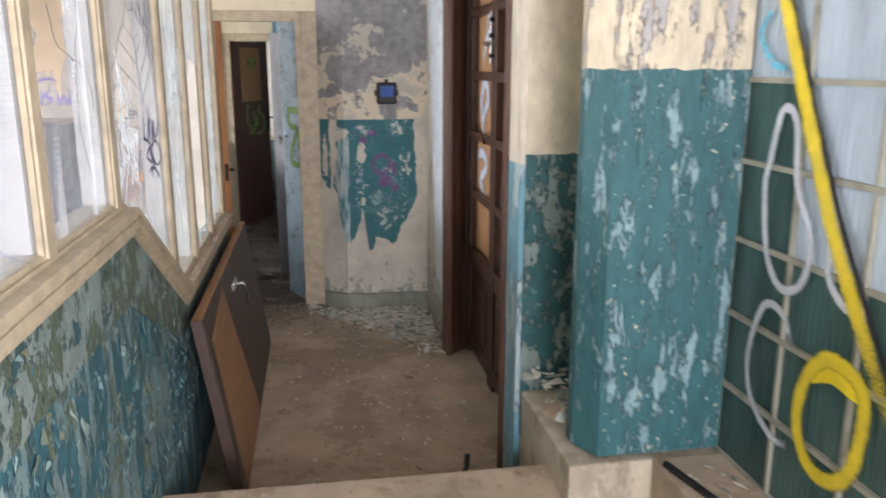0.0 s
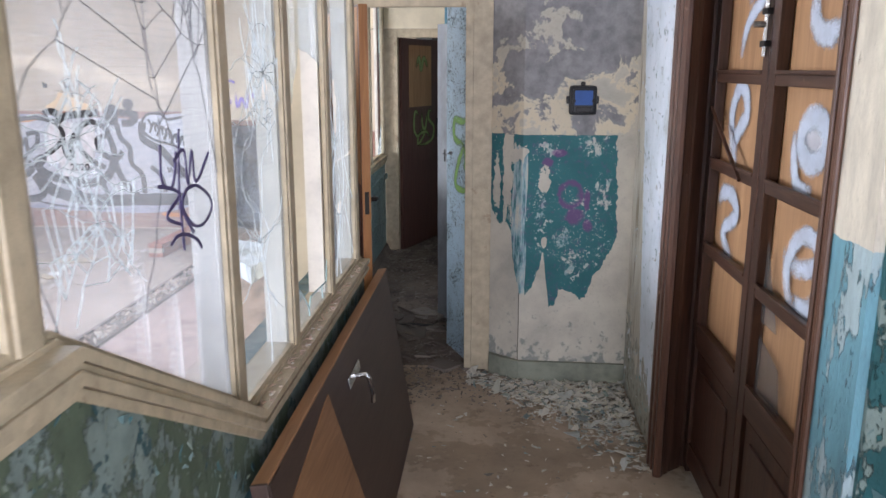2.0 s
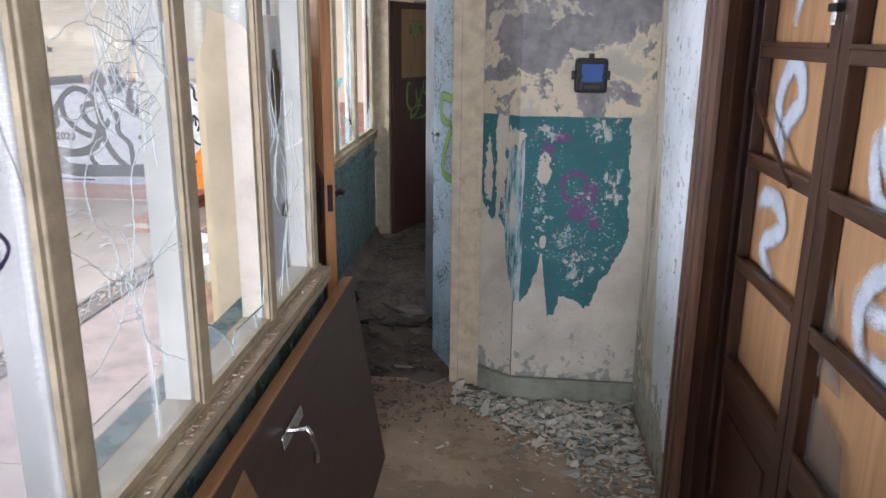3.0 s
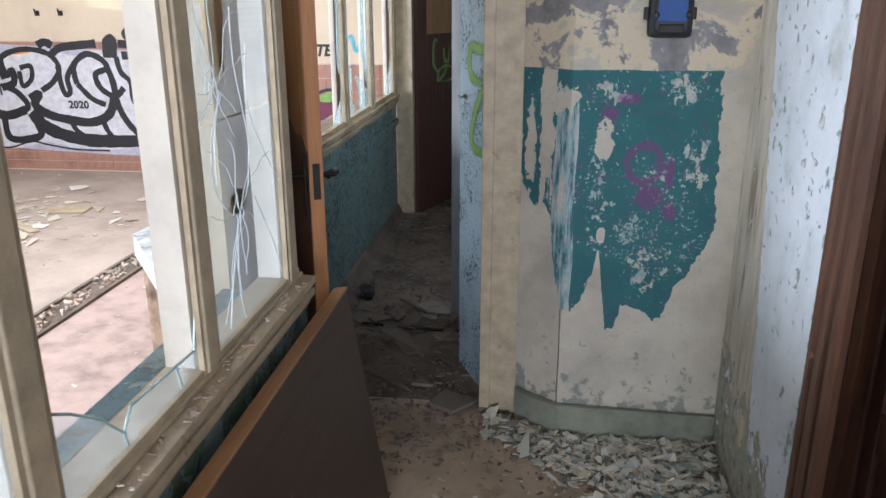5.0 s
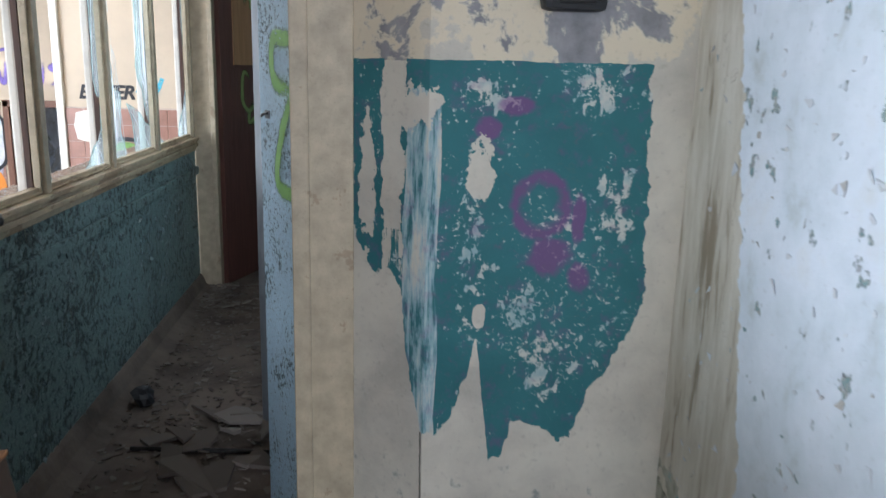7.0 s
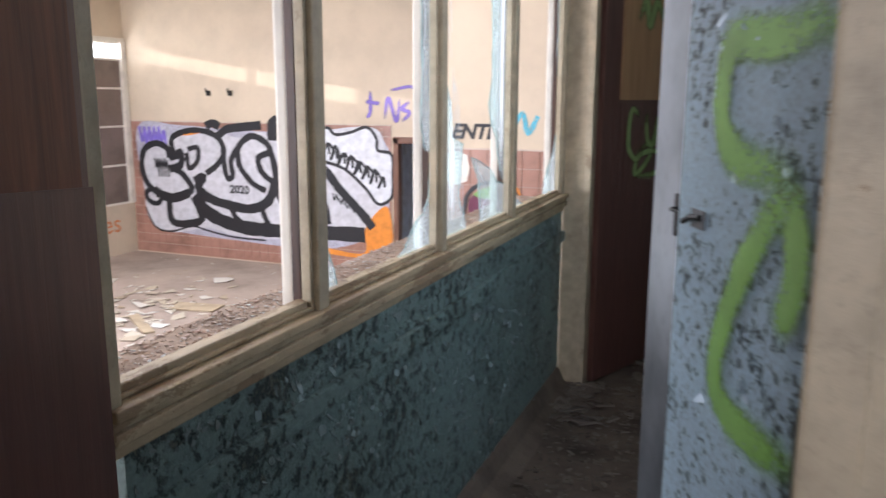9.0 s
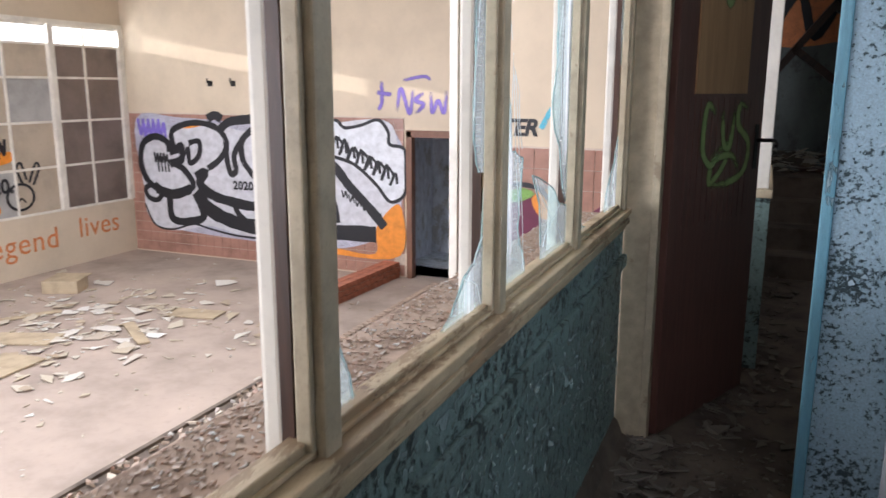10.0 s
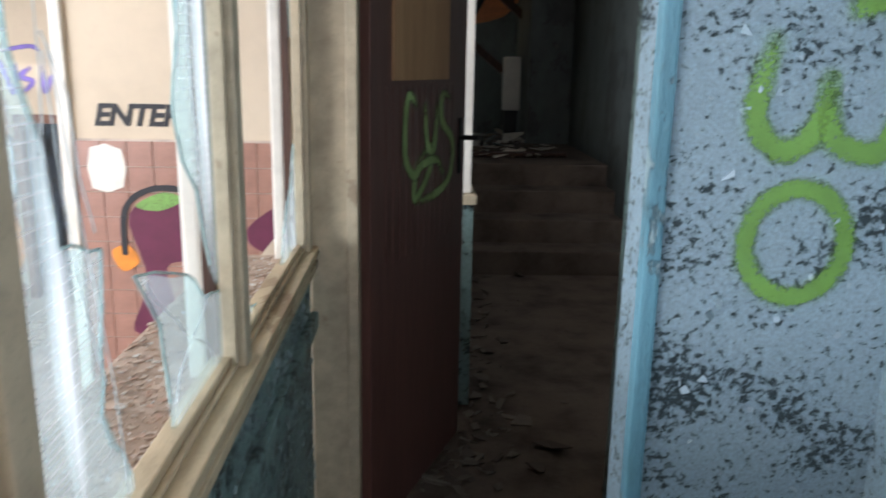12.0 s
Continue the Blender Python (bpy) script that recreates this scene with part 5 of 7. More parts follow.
M.update(
    s_white=spray((0.72, 0.74, 0.78), "white spray", 1.1), s_silver=spray((0.62, 0.62, 0.66), "silver spray", 1.3),
    s_black=spray((0.012, 0.012, 0.016), "black spray", 1.2), s_orange=spray((0.80, 0.27, 0.03), "orange spray", 1.1),
    s_rust=spray((0.70, 0.24, 0.09), "thin orange spray", 0.95), s_green=spray((0.20, 0.38, 0.09), "green spray", 0.92, 0.0, 170),
    s_purple=spray((0.22, 0.16, 0.62), "purple spray", 0.95),
    s_blue=spray((0.10, 0.50, 0.66), "light blue spray", 0.85), s_wine=spray((0.13, 0.014, 0.05), "wine red spray", 1.2),
    s_yellow=spray((0.80, 0.62, 0.02), "yellow spray", 1.2), s_lilac=spray((0.50, 0.50, 0.60), "lilac white spray", 0.9),
    s_marker=spray((0.06, 0.045, 0.13), "dark marker ink", 1.2), s_red=spray((0.30, 0.05, 0.03), "red spray", 0.9),
)


M.update(f_green=soft_spray((0.21, 0.42, 0.08), "soft green spray", 0.82), f_pale=soft_spray((0.62, 0.70, 0.82), "soft bluish white spray", 0.92), f_white=soft_spray((0.66, 0.69, 0.74), "soft white spray", 0.75),
         f_yellow=soft_spray((0.78, 0.60, 0.03), "soft yellow spray", 0.95), f_tag=soft_spray((0.30, 0.42, 0.16), "soft faded green spray", 0.95), f_purple=soft_spray((0.24, 0.17, 0.62), "soft purple spray", 0.85))


def graffiti(name, m, label, marks):
    """marks: (part name, bmesh, material, layer)."""
    ob = thing(name, m, label, "graffiti")
    for nm, bm, mat, layer in marks:
        bm.transform(Matrix.Translation((0, 0, 0.0018 * layer)))
        part(nm, bm, mat, ob)
    return ob


def words(text, size, mat, m, label, spread=1.0, shear=0.0, thick=0.0):
    cu = bpy.data.curves.new("lettering", "FONT")
    cu.body, cu.size, cu.extrude, cu.offset, cu.space_character, cu.shear = text, size, 0.0008, thick, spread, shear
    ob = new("lettering", cu)
    dg = bpy.context.evaluated_depsgraph_get()
    me = bpy.data.meshes.new_from_object(ob.evaluated_get(dg))
    bpy.data.objects.remove(ob)
    t = thing("painted_words", m, label, "graffiti")
    bm = bmesh.new()
    bm.from_mesh(me)
    bpy.data.meshes.remove(me)
    left = set(bm.verts)
    # one part for each letter
    while left:
        seen, todo = set(), [next(v for v in bm.verts if v in left)]
        while todo:
            v = todo.pop()
            if v not in seen:
                seen.add(v)
                todo += [e.other_vert(v) for e in v.link_edges]
        left -= seen
        one = bm.copy()
        keep = {v.index for v in seen}
        bmesh.ops.delete(one, geom=[v for v in one.verts if v.index not in keep], context="VERTS")
        part("letter", one, mat, t)
    bm.free()
    return t


def ring(u, v, ru, rv, n=12, a0=0, a1=360):
    return [(u + ru * math.cos(radians(a0 + (a1 - a0) * k / (n if a1 - a0 == 360 else n - 1))), v + rv * math.sin(radians(a0 + (a1 - a0) * k / (n if a1 - a0 == 360 else n - 1)))) for k in range(n)]


# ---- big room ----


def build_dado():
    """Pink tiles on the room's end wall and on the nearer wall."""
    s = 0.15
    me = bpy.data.meshes.new("tile")
    bm = add_box(bmesh.new(), 0.003, s - 0.003, -0.008, 0, 0.003, s - 0.003)
    bm.to_mesh(me)
    bm.free()
    me.materials.append(M["tile"])
    for x0, cols, y, rows, z0 in ((-9.53, 31, 14.914, 14, -1.08), (-3.95, 8, 14.914, 14, -1.08), (-2.69, 10, 11.294, 14, -1.12)):
        bed = setting("tiled_dado", boxes((x0, x0 + cols * s, y - 0.002, y + 0.004, z0, z0 + rows * s + 0.01)), "grout", "pink wall tiles with pale joints", "tiles")
        rest = bmesh.new()
        for i in range(cols):
            for j in range(rows):
                if rng.random() < 0.012:
                    continue
                # tiles that stay bare below the mural, and those of the near wall, are pieces of their own
                if (j < 5 and i > 12) or y < 12:
                    t = new("tile", me)
                    t.parent, t.location = bed, (x0 + i * s, y - 0.002, z0 + j * s)
                else:
                    add_box(rest, x0 + i * s + 0.003, x0 + (i + 1) * s - 0.003, y - 0.010, y - 0.002, z0 + j * s + 0.003, z0 + (j + 1) * s - 0.003)
        if len(rest.verts):
            part("tiles", rest, "tile", bed)["kind"] = "stuff"
        else:
            rest.free()


def build_mural():
    def U(q):
        return [(-8.4 + 0.0042 * a, 1.05 - 0.0037 * (b - 125)) for a, b in q]

    def L(q):
        return [(-9.36 + 0.0069 * (a - 500), 1.0 - 0.00583 * (b - 280)) for a, b in q]

    marks = [
        ("ground_coat", blob(L([(500, 290), (620, 285), (800, 295), (960, 300), (1130, 305), (1142, 480), (1080, 560), (960, 590), (760, 585), (600, 575), (530, 560), (510, 470)])), "s_lilac", 0),
        ("silver_ground", blob([(-9.35, 0.3), (-9.3, 0.6), (-9.0, 0.72), (-8.7, 0.80), (-8.28, 0.95), (-7.8, 0.88), (-7.4, 0.80), (-7.1, 0.90), (-6.7, 0.85), (-6.2, 0.9), (-5.2, 1.0), (-4.97, 0.7), (-4.97, 0.1), (-5.1, -0.4), (-5.3, -0.6), (-6.3, -0.66), (-7.0, -0.72), (-7.6, -0.70), (-8.1, -0.62), (-8.6, -0.72), (-9.0, -0.72), (-9.27, -0.5), (-9.3, -0.1)]), "s_silver", 1),
        ("bubble", blob(U([(515, 210), (540, 150), (600, 145), (630, 170), (690, 160), (750, 140), (785, 180), (790, 225), (840, 240), (845, 320), (840, 400), (790, 430), (740, 370), (660, 300), (560, 265)])), "s_white", 2),
        ("outline", stroke(U([(515, 210), (540, 150), (600, 145), (630, 170), (690, 160), (750, 140), (785, 180), (790, 225), (840, 240), (845, 320), (840, 400), (790, 430), (740, 370), (660, 300), (560, 265)]), 0.045, True), "s_black", 3),
        ("fill", blob(L([(1090, 525), (1140, 470), (1140, 590), (1000, 600), (1000, 586), (1085, 590)])), "s_orange", 2),
        ("fill", blob(L([(610, 305), (660, 297), (690, 300), (640, 312)])), "s_orange", 2),
    ]
    # black outlines and shadows of the bubble letters
    for k, (w, q) in enumerate((
            (0.10, [(-8.76, 0.46), (-8.80, 0.61), (-9.02, 0.68), (-9.26, 0.56), (-9.32, 0.26), (-9.19, -0.01), (-8.92, -0.14), (-8.58, -0.14), (-8.35, -0.02), (-8.5, 0.2), (-8.66, 0.28)]),
            (0.12, [(-8.77, 0.28), (-8.54, 0.36), (-8.53, 0.55), (-8.62, 0.50), (-8.76, 0.46)]),
            (0.15, [(-9.05, -0.10), (-8.75, -0.18), (-8.40, -0.08)]),
            (0.08, [(-9.08, -0.03), (-8.94, -0.14), (-9.05, -0.28), (-9.22, -0.24), (-9.26, -0.11), (-9.10, -0.03)]),
            (0.12, [(-8.81, -0.22), (-8.78, -0.54), (-8.5, -0.58), (-8.19, -0.48), (-8.31, -0.17)]),
            (0.09, [(-8.66, 0.50), (-8.68, 0.77), (-8.28, 0.90), (-7.86, 0.83), (-7.70, 0.60), (-7.84, 0.38), (-8.06, 0.24)]),
            (0.08, [(-8.39, 0.6), (-8.2, 0.63), (-8.21, 0.43), (-8.38, 0.31), (-8.41, 0.55)]),
            (0.15, [(-8.29, 0.1), (-8.12, 0.18), (-8.22, 0.0), (-7.98, -0.16), (-7.6, -0.24), (-7.25, -0.27), (-6.94, -0.14), (-6.79, 0.16)]),
            (0.09, [(-7.72, 0.64), (-7.70, 0.32), (-7.64, 0.17), (-7.56, 0.24), (-7.58, 0.45), (-7.44, 0.66)]),
            (0.10, [(-7.42, 0.35), (-7.45, 0.50), (-7.42, 0.68), (-7.2, 0.83), (-6.97, 0.76), (-6.87, 0.61), (-7.08, 0.51), (-7.02, 0.29), (-6.79, 0.16), (-6.62, 0.30)]),
            (0.09, [(-7.42, 0.35), (-7.2, 0.12), (-6.97, 0.02)]),
            (0.09, [(-6.69, 0.79), (-6.64, 0.55), (-6.49, 0.38), (-6.48, 0.1), (-6.3, -0.11), (-6.28, -0.45)]),
            (0.11, [(-6.87, 0.61), (-6.80, 0.40), (-6.75, 0.0), (-6.60, -0.30), (-6.40, -0.50)]),
            (0.13, [(-6.22, 0.83), (-6.24, 0.56), (-6.10, 0.44), (-5.91, 0.34), (-5.7, 0.10), (-5.42, -0.16), (-5.17, -0.43)]),
            (0.08, [(-6.13, 0.04), (-5.95, -0.13), (-5.89, -0.42)]),
            (0.21, [(-8.3, -0.11), (-8.05, -0.38), (-7.53, -0.55), (-6.91, -0.58), (-6.2, -0.56), (-5.3, -0.54)]),
            (0.09, [(-7.62, -0.27), (-7.55, -0.40), (-7.40, -0.52)]), (0.09, [(-7.05, -0.26), (-7.0, -0.40), (-6.92, -0.52)]),
            (0.03, [(-9.3, -0.35), (-9.13, -0.66), (-8.8, -0.72), (-8.39, -0.61), (-8.1, -0.66), (-7.6, -0.73), (-7.0, -0.74)]))):
        marks.append(("outline", stroke(q, w, seed=k), "s_black", 2 + 0.05 * k))
    # tangled lettering in the bubbles, tags over the letters
    r = random.Random(3)
    for k in range(9):
        u, v = 545 + 30 * k, 195 + 17 * k
        marks.append(("letter_stroke", stroke(U([(u, v - 25), (u + 14 + r.uniform(-5, 8), v + 5), (u + 4, v + 40), (u + 24, v - 10 + r.uniform(-8, 8)), (u + 30, v + 34)]), 0.04, seed=k), "s_black", 3))
    for k in range(6):
        u, v = 615 + 25 * k, 410 + 15 * k
        marks.append(("letter_stroke", stroke(U([(u, v - 12), (u + 6, v + 14), (u + 14, v - 8), (u + 20, v + 18)]), 0.022, seed=k), "s_black", 3))
    for k in range(4):
        marks.append(("letter_stroke", stroke(L([(545 + 9 * k, 375), (548 + 9 * k, 400), (553 + 9 * k, 380), (556 + 9 * k, 425)]), 0.03, seed=k), "s_black", 3))
    for q in ([(90, 150), (120, 135), (150, 150)], [(140, 190), (180, 160), (240, 150), (330, 140)], [(370, 200), (375, 130), (400, 125), (395, 200)], [(420, 140), (490, 150), (470, 185), (430, 190)]):
        marks.append(("back_letter", stroke(U(q), 0.13, seed=len(marks)), "s_black", 1))
    for k in range(5):
        marks.append(("tag", stroke(L([(505 + 14 * k, 290), (512 + 14 * k, 330), (520 + 14 * k, 300), (524 + 14 * k, 340)]), 0.05, seed=k), "s_purple", 1))
    graffiti("graffiti_mural", on_wall("y", 14.904, 0.002), "silver and black bubble-letter mural on the tiles", marks)
    words("2020", 0.17, "s_black", on_wall("y", 14.896, 0.006) @ pose(-7.62, -0.04, 0), "black painted year on the mural", 1.05, 0, 0.006)
    graffiti("graffiti_tag", on_wall("y", 14.92, 0.002), "purple spray tag on the cream wall", [
        ("stroke", soft([(-5.28, 1.35), (-5.05, 1.32)], 0.05), "f_purple", 0), ("stroke", soft([(-5.2, 1.5), (-5.2, 1.22), (-5.26, 1.12)], 0.05), "f_purple", 0),
        ("stroke", soft([(-4.98, 1.1), (-4.92, 1.4), (-4.8, 1.08), (-4.75, 1.4)], 0.05), "f_purple", 0), ("stroke", soft([(-4.6, 1.35), (-4.72, 1.25), (-4.6, 1.2), (-4.72, 1.08)], 0.05), "f_purple", 0),
        ("stroke", soft([(-4.5, 1.36), (-4.48, 1.1), (-4.4, 1.25), (-4.32, 1.1), (-4.28, 1.38)], 0.05), "f_purple", 0), ("stroke", soft([(-4.05, 1.4), (-4.2, 1.3), (-4.05, 1.22), (-4.2, 1.06)], 0.05), "f_purple", 0),
        ("stroke", soft([(-4.9, 1.5), (-4.6, 1.55), (-4.5, 1.5)], 0.04), "f_purple", 0)])
    ob = thing("wall_hole", on_wall("y", 14.92, 0), "round dark pipe hole in the cream wall", "pipe hole")
    part("rim", lathe([(0.085, 0), (0.10, 0.01), (0.07, 0.012)], 18, Matrix.Translation((-6.46, 1.14, 0))), "black", ob)
    for x in (-7.95, -7.55):
        ob = thing("wall_hook", on_wall("y", 14.92, 0), "rusty wall bracket with stain", "bracket", "wall brackets")
        part("plate", add_box(bmesh.new(), x - 0.04, x + 0.04, 1.42, 1.50, 0, 0.012, bevel=0.003), "iron", ob)
        part("pin", tube([(x, 1.47, 0.01), (x, 1.47, 0.06), (x, 1.53, 0.07)], 0.012), "iron", ob)


def build_side_window():
    """Tall panel window on the room's side wall; a clear strip stays open at its top."""
    x = -9.55
    ob = thing("window_room", Matrix(), "tall cream framed window with dark and painted panels", "window", kind="structure")
    zs = [-0.28, 0.33, 0.94, 1.53, 1.97]
    cols = [9.82, 10.5, 11.2, 12.17, 12.9, 13.62, 14.2, 14.86]
    for i, y in enumerate(cols):
        w = 0.05 if i in (0, 3, 5, 7) else 0.018
        part("mullion", boxes((x - 0.03, x + (0.05 if w > 0.04 else 0.012), y - w, y + w, -0.28, 2.25), bevel=0.004), "cream_pale", ob)
    for z in zs + [2.22]:
        part("rail", boxes((x - 0.03, x + 0.010, 9.8, 14.9, z - 0.016, z + 0.016)), "cream_pale", ob)
    for i, (a, b) in enumerate(zip(cols, cols[1:])):
        for j, (p, q) in enumerate(zip(zs, zs[1:])):
            part("panel", boxes((x - 0.02, x - 0.008, a, b, p, q)), "panel_dark" if i >= 5 else ("panel_beige" if (i + j) % 3 else "panel_grey"), ob)
    part("pane", boxes((x - 0.016, x - 0.011, 9.8, 14.9, 1.985, 2.205)), "glass_milky", ob, "milky glass bright with daylight").visible_shadow = False
    part("transom", boxes((x - 0.03, x + 0.04, 9.8, 14.9, 2.235, 2.30)), "cream_pale", ob)
    mk = [("stroke", stroke(ring(12.95, -0.02, 0.20, 0.17), 0.035, True), "s_black", 0), ("stroke", stroke([(13.0, 0.14), (12.93, 0.36), (13.0, 0.42), (13.06, 0.2)], 0.035), "s_black", 0),
          ("stroke", stroke([(13.1, 0.16), (13.22, 0.40), (13.27, 0.34), (13.16, 0.12)], 0.035), "s_black", 0), ("stroke", stroke([(12.9, -0.1), (12.96, -0.04), (13.02, -0.1)], 0.02), "s_black", 0)]
    for k in range(5):
        u = 12.25 + 0.11 * k
        mk.append(("stroke", stroke([(u, 0.50), (u + 0.03, 0.72), (u + 0.08, 0.55), (u + 0.11, 0.75)], 0.045, seed=k), "s_black", 0))
    mk += [("fill", blob([(12.55, 0.42), (12.85, 0.45), (12.88, 0.58), (12.6, 0.56)]), "s_orange", 0), ("fill", blob([(12.35, -0.2), (12.6, -0.22), (12.62, -0.1), (12.4, -0.06)]), "s_orange", 0)]
    for k in range(5):
        mk.append(("stroke", stroke([(11.45 + 0.1 * k, 0.2), (11.5 + 0.1 * k, 0.75), (11.58 + 0.1 * k, 0.35)], 0.07, seed=k), "s_orange", 0))
    graffiti("graffiti_doodle", on_wall("x+", x + 0.004, 0.0), "black and orange spray doodles on the window panels", mk)
    words(".2020.", 0.26, "s_black", on_wall("x+", x + 0.012, 0.0) @ pose(12.22, 0.06, 0), "black painted year on the panels", 1.0, 0, 0.008)
    words("legend", 0.42, "s_rust", on_wall("x+", x + 0.006, 0.0) @ pose(12.30, -0.78, 0), "orange spray words on the white wall", 1.08, 0, 0.0)
    words("lives", 0.42, "s_rust", on_wall("x+", x + 0.006, 0.0) @ pose(13.82, -0.72, 0), "orange spray words on the white wall", 1.05, 0, 0.0)


M["panel_dark"] = plain("brown obscured panel", (0.20, 0.15, 0.125), 0.5, 0, 0.15, 2)
M["panel_beige"] = plain("beige painted panel", (0.46, 0.38, 0.29), 0.6, 0, 0.12, 2)
M["panel_grey"] = plain("grey painted panel", (0.40, 0.39, 0.37), 0.6, 0, 0.15, 2)


def build_near_room_wall():
    graffiti("graffiti_figure", on_wall("y", 11.284, 0.002), "wine-red and orange painted figure on the tiles", [
        ("body", blob([(-2.40, 0.55), (-2.10, 0.66), (-2.02, 0.30), (-2.20, 0.22), (-2.15, -0.15), (-2.42, -0.18), (-2.32, 0.15)]), "s_wine", 0),
        ("wing", blob([(-1.72, 0.45), (-1.50, 0.62), (-1.30, 0.62), (-1.30, 0.40), (-1.60, 0.32)]), "s_wine", 0),
        ("eye", blob([(-2.36, 0.60), (-2.20, 0.68), (-2.08, 0.64), (-2.22, 0.57)]), "s_green", 1),
        ("beak", blob([(-2.10, 0.60), (-1.98, 0.68), (-1.92, 0.50), (-2.02, 0.46)]), "s_orange", 1),
        ("foot", blob([(-2.52, 0.32), (-2.42, 0.36), (-2.36, 0.26), (-2.46, 0.20)]), "s_orange", 1),
        ("outline", stroke([(-2.44, 0.30), (-2.42, 0.58), (-2.26, 0.70), (-2.04, 0.68), (-1.94, 0.55)], 0.035), "s_black", 2)])
    words("ENTER", 0.17, "s_black", on_wall("y", 11.3, 0.003) @ pose(-2.57, 1.07, 0), "black spray word on the cream wall", 0.95, 0.25, 0.006)
    graffiti("graffiti_blue", on_wall("y", 11.3, 0.001), "light blue spray flourish on the wall", [("stroke", stroke([(-2.05, 1.12), (-1.95, 1.28), (-1.90, 1.12), (-1.82, 1.26)], 0.04), "s_blue", 0)])
    ob = thing("paper_notice", on_wall("y", 11.284, 0.002), "blank white sheet stuck on the tiles", "paper")
    part("sheet", blob([(-2.60, 0.70), (-2.42, 0.71), (-2.42, 0.93), (-2.60, 0.94)], 0.002, 2), "cream_pale", ob)
    # white corner post and the doorway frame in the end wall
    setting("trim_corner", boxes((-2.76, -2.69, 11.26, 11.52, -1.1, 3.4), bevel=0.01), "cream_pale", "white corner trim of the near wall", "trim")
    fr = thing("door_frame_room", Matrix(), "brown timber frame of the room's doorway", "door frame", kind="structure")
    for b in ((-4.84, -4.76, 14.88, 15.0, -1.1, 0.86), (-4.02, -3.94, 14.88, 15.0, -1.1, 0.86), (-4.84, -3.94, 14.88, 15.0, 0.78, 0.87)):
        part("jamb", boxes(b, bevel=0.006), "door_brown", fr)
    graffiti("graffiti_closet", on_wall("y", 16.6, 0.002), "dark red scrawl in the closet", [("stroke", stroke([(-4.6 + 0.1 * k, 0.0), (-4.55 + 0.1 * k, 0.3), (-4.5 + 0.1 * k, -0.1), (-4.45 + 0.1 * k, 0.35)], 0.04, seed=k), "s_red", 0) for k in range(5)])


M["door_brown"] = wood("reddish timber", (0.14, 0.06, 0.035), (0.26, 0.12, 0.07), 2, 0.5)


def build_trench():
    """Brick kerb, floor drain with a grating, and tiled strip beside it."""
    kerb = thing("brick_kerb", pose(-5.12, 12.72, -1.1, 0, 0, -3), "low kerb of red bricks on the room floor", "kerb")
    me = bpy.data.meshes.new("brick")
    bm = add_box(bmesh.new(), -0.055, 0.055, -0.115, 0.115, -0.032, 0.032)
    bm.to_mesh(me)
    bm.free()
    me.materials.append(M["brick"])
    for k in range(9):
        for j in range(3):
            for i in range(2):
                b = new("brick", me)
                b.parent = kerb
                b.location = (-0.12 + 0.122 * i, 0.12 + 0.242 * k + (0.06 if j % 2 else 0), 0.036 + 0.072 * j)
                b.rotation_euler = (0, 0, rng.uniform(-0.02, 0.02))
    part("mortar", boxes((-0.165, 0.045, 0.012, 2.19, 0, 0.205)), "grout", kerb)
    setting("tiled_strip", boxes((-4.05, -2.9, 6.5, 14.9, -1.099, -1.092)), "strip_tile", "pale red tiled floor strip beside the drain", "floor")
    setting("floor_drain", boxes((-4.42, -4.38, 5.0, 12.2, -1.1, -1.07), (-4.12, -4.08, 5.0, 12.2, -1.1, -1.07), (-4.38, -4.12, 5.0, 12.2, -1.098, -1.095)), "dark_floor", "shallow floor drain full of rubble", "drain")
    g = thing("drain_grating", pose(-4.42, 12.2, -1.094), "pale ribbed drain grating", "grating")
    for k in range(26):
        for i in range(3):
            part("grating_slat", boxes((0.02 + 0.11 * i, 0.10 + 0.11 * i, 0.1 * k, 0.1 * k + 0.055, 0, 0.014)), "grate", g)


M["strip_tile"] = plain("pale red floor tile", (0.39, 0.28, 0.24), 0.7, 0, 0.2, 4)
M["grate"] = plain("dusty grating", (0.40, 0.30, 0.23), 0.8, 0, 0.2, 8)


def flakes(name, n, place, size, mat, label, category, thick=0.004, curl=0.4, seed=1):
    """Loose flat fragments with broken outlines, tilted and curled, as one object."""
    r = random.Random(seed)
    bm = bmesh.new()
    for _ in range(n):
        x, y, z = place(r)
        s = r.uniform(*size) * (0.6 + 0.8 * r.random() ** 2)
        k = r.randint(4, 6)
        m = pose(x, y, z, r.gauss(0, 18 * curl), r.gauss(0, 18 * curl), r.uniform(0, 360))
        ang = sorted(r.uniform(0, 6.28) for _ in range(k))
        top = [bm.verts.new(m @ Vector((s * math.cos(a) * r.uniform(0.6, 1.2), 0.65 * s * math.sin(a) * r.uniform(0.6, 1.2), thick + r.uniform(0, curl) * s * 0.35))) for a in ang]
        low = [bm.verts.new(v.co - Vector((0, 0, thick))) for v in top]
        bm.faces.new(top), bm.faces.new(low[::-1])
        for i in range(k):
            j = (i + 1) % k
            bm.faces.new((top[i], low[i], low[j], top[j]))
    return tagged(mesh_ob(name, bm, mat), label, category, kind="stuff")


def island_mat(name, stops, rough=0.85):
    """Each loose piece takes its own tone."""
    m, nt, b = nodes_of(name, rough)
    g = nt.nodes.new("ShaderNodeNewGeometry")
    c = ramp(nt, g.outputs["Random Per Island"], stops)
    n = noise_of(nt, coords(nt), 40, 4)
    c = mixc(nt, calc(nt, "MULTIPLY", n, 0.35), c, (0.12, 0.10, 0.08))
    nt.links.new(c, b.inputs["Base Color"])
    return m


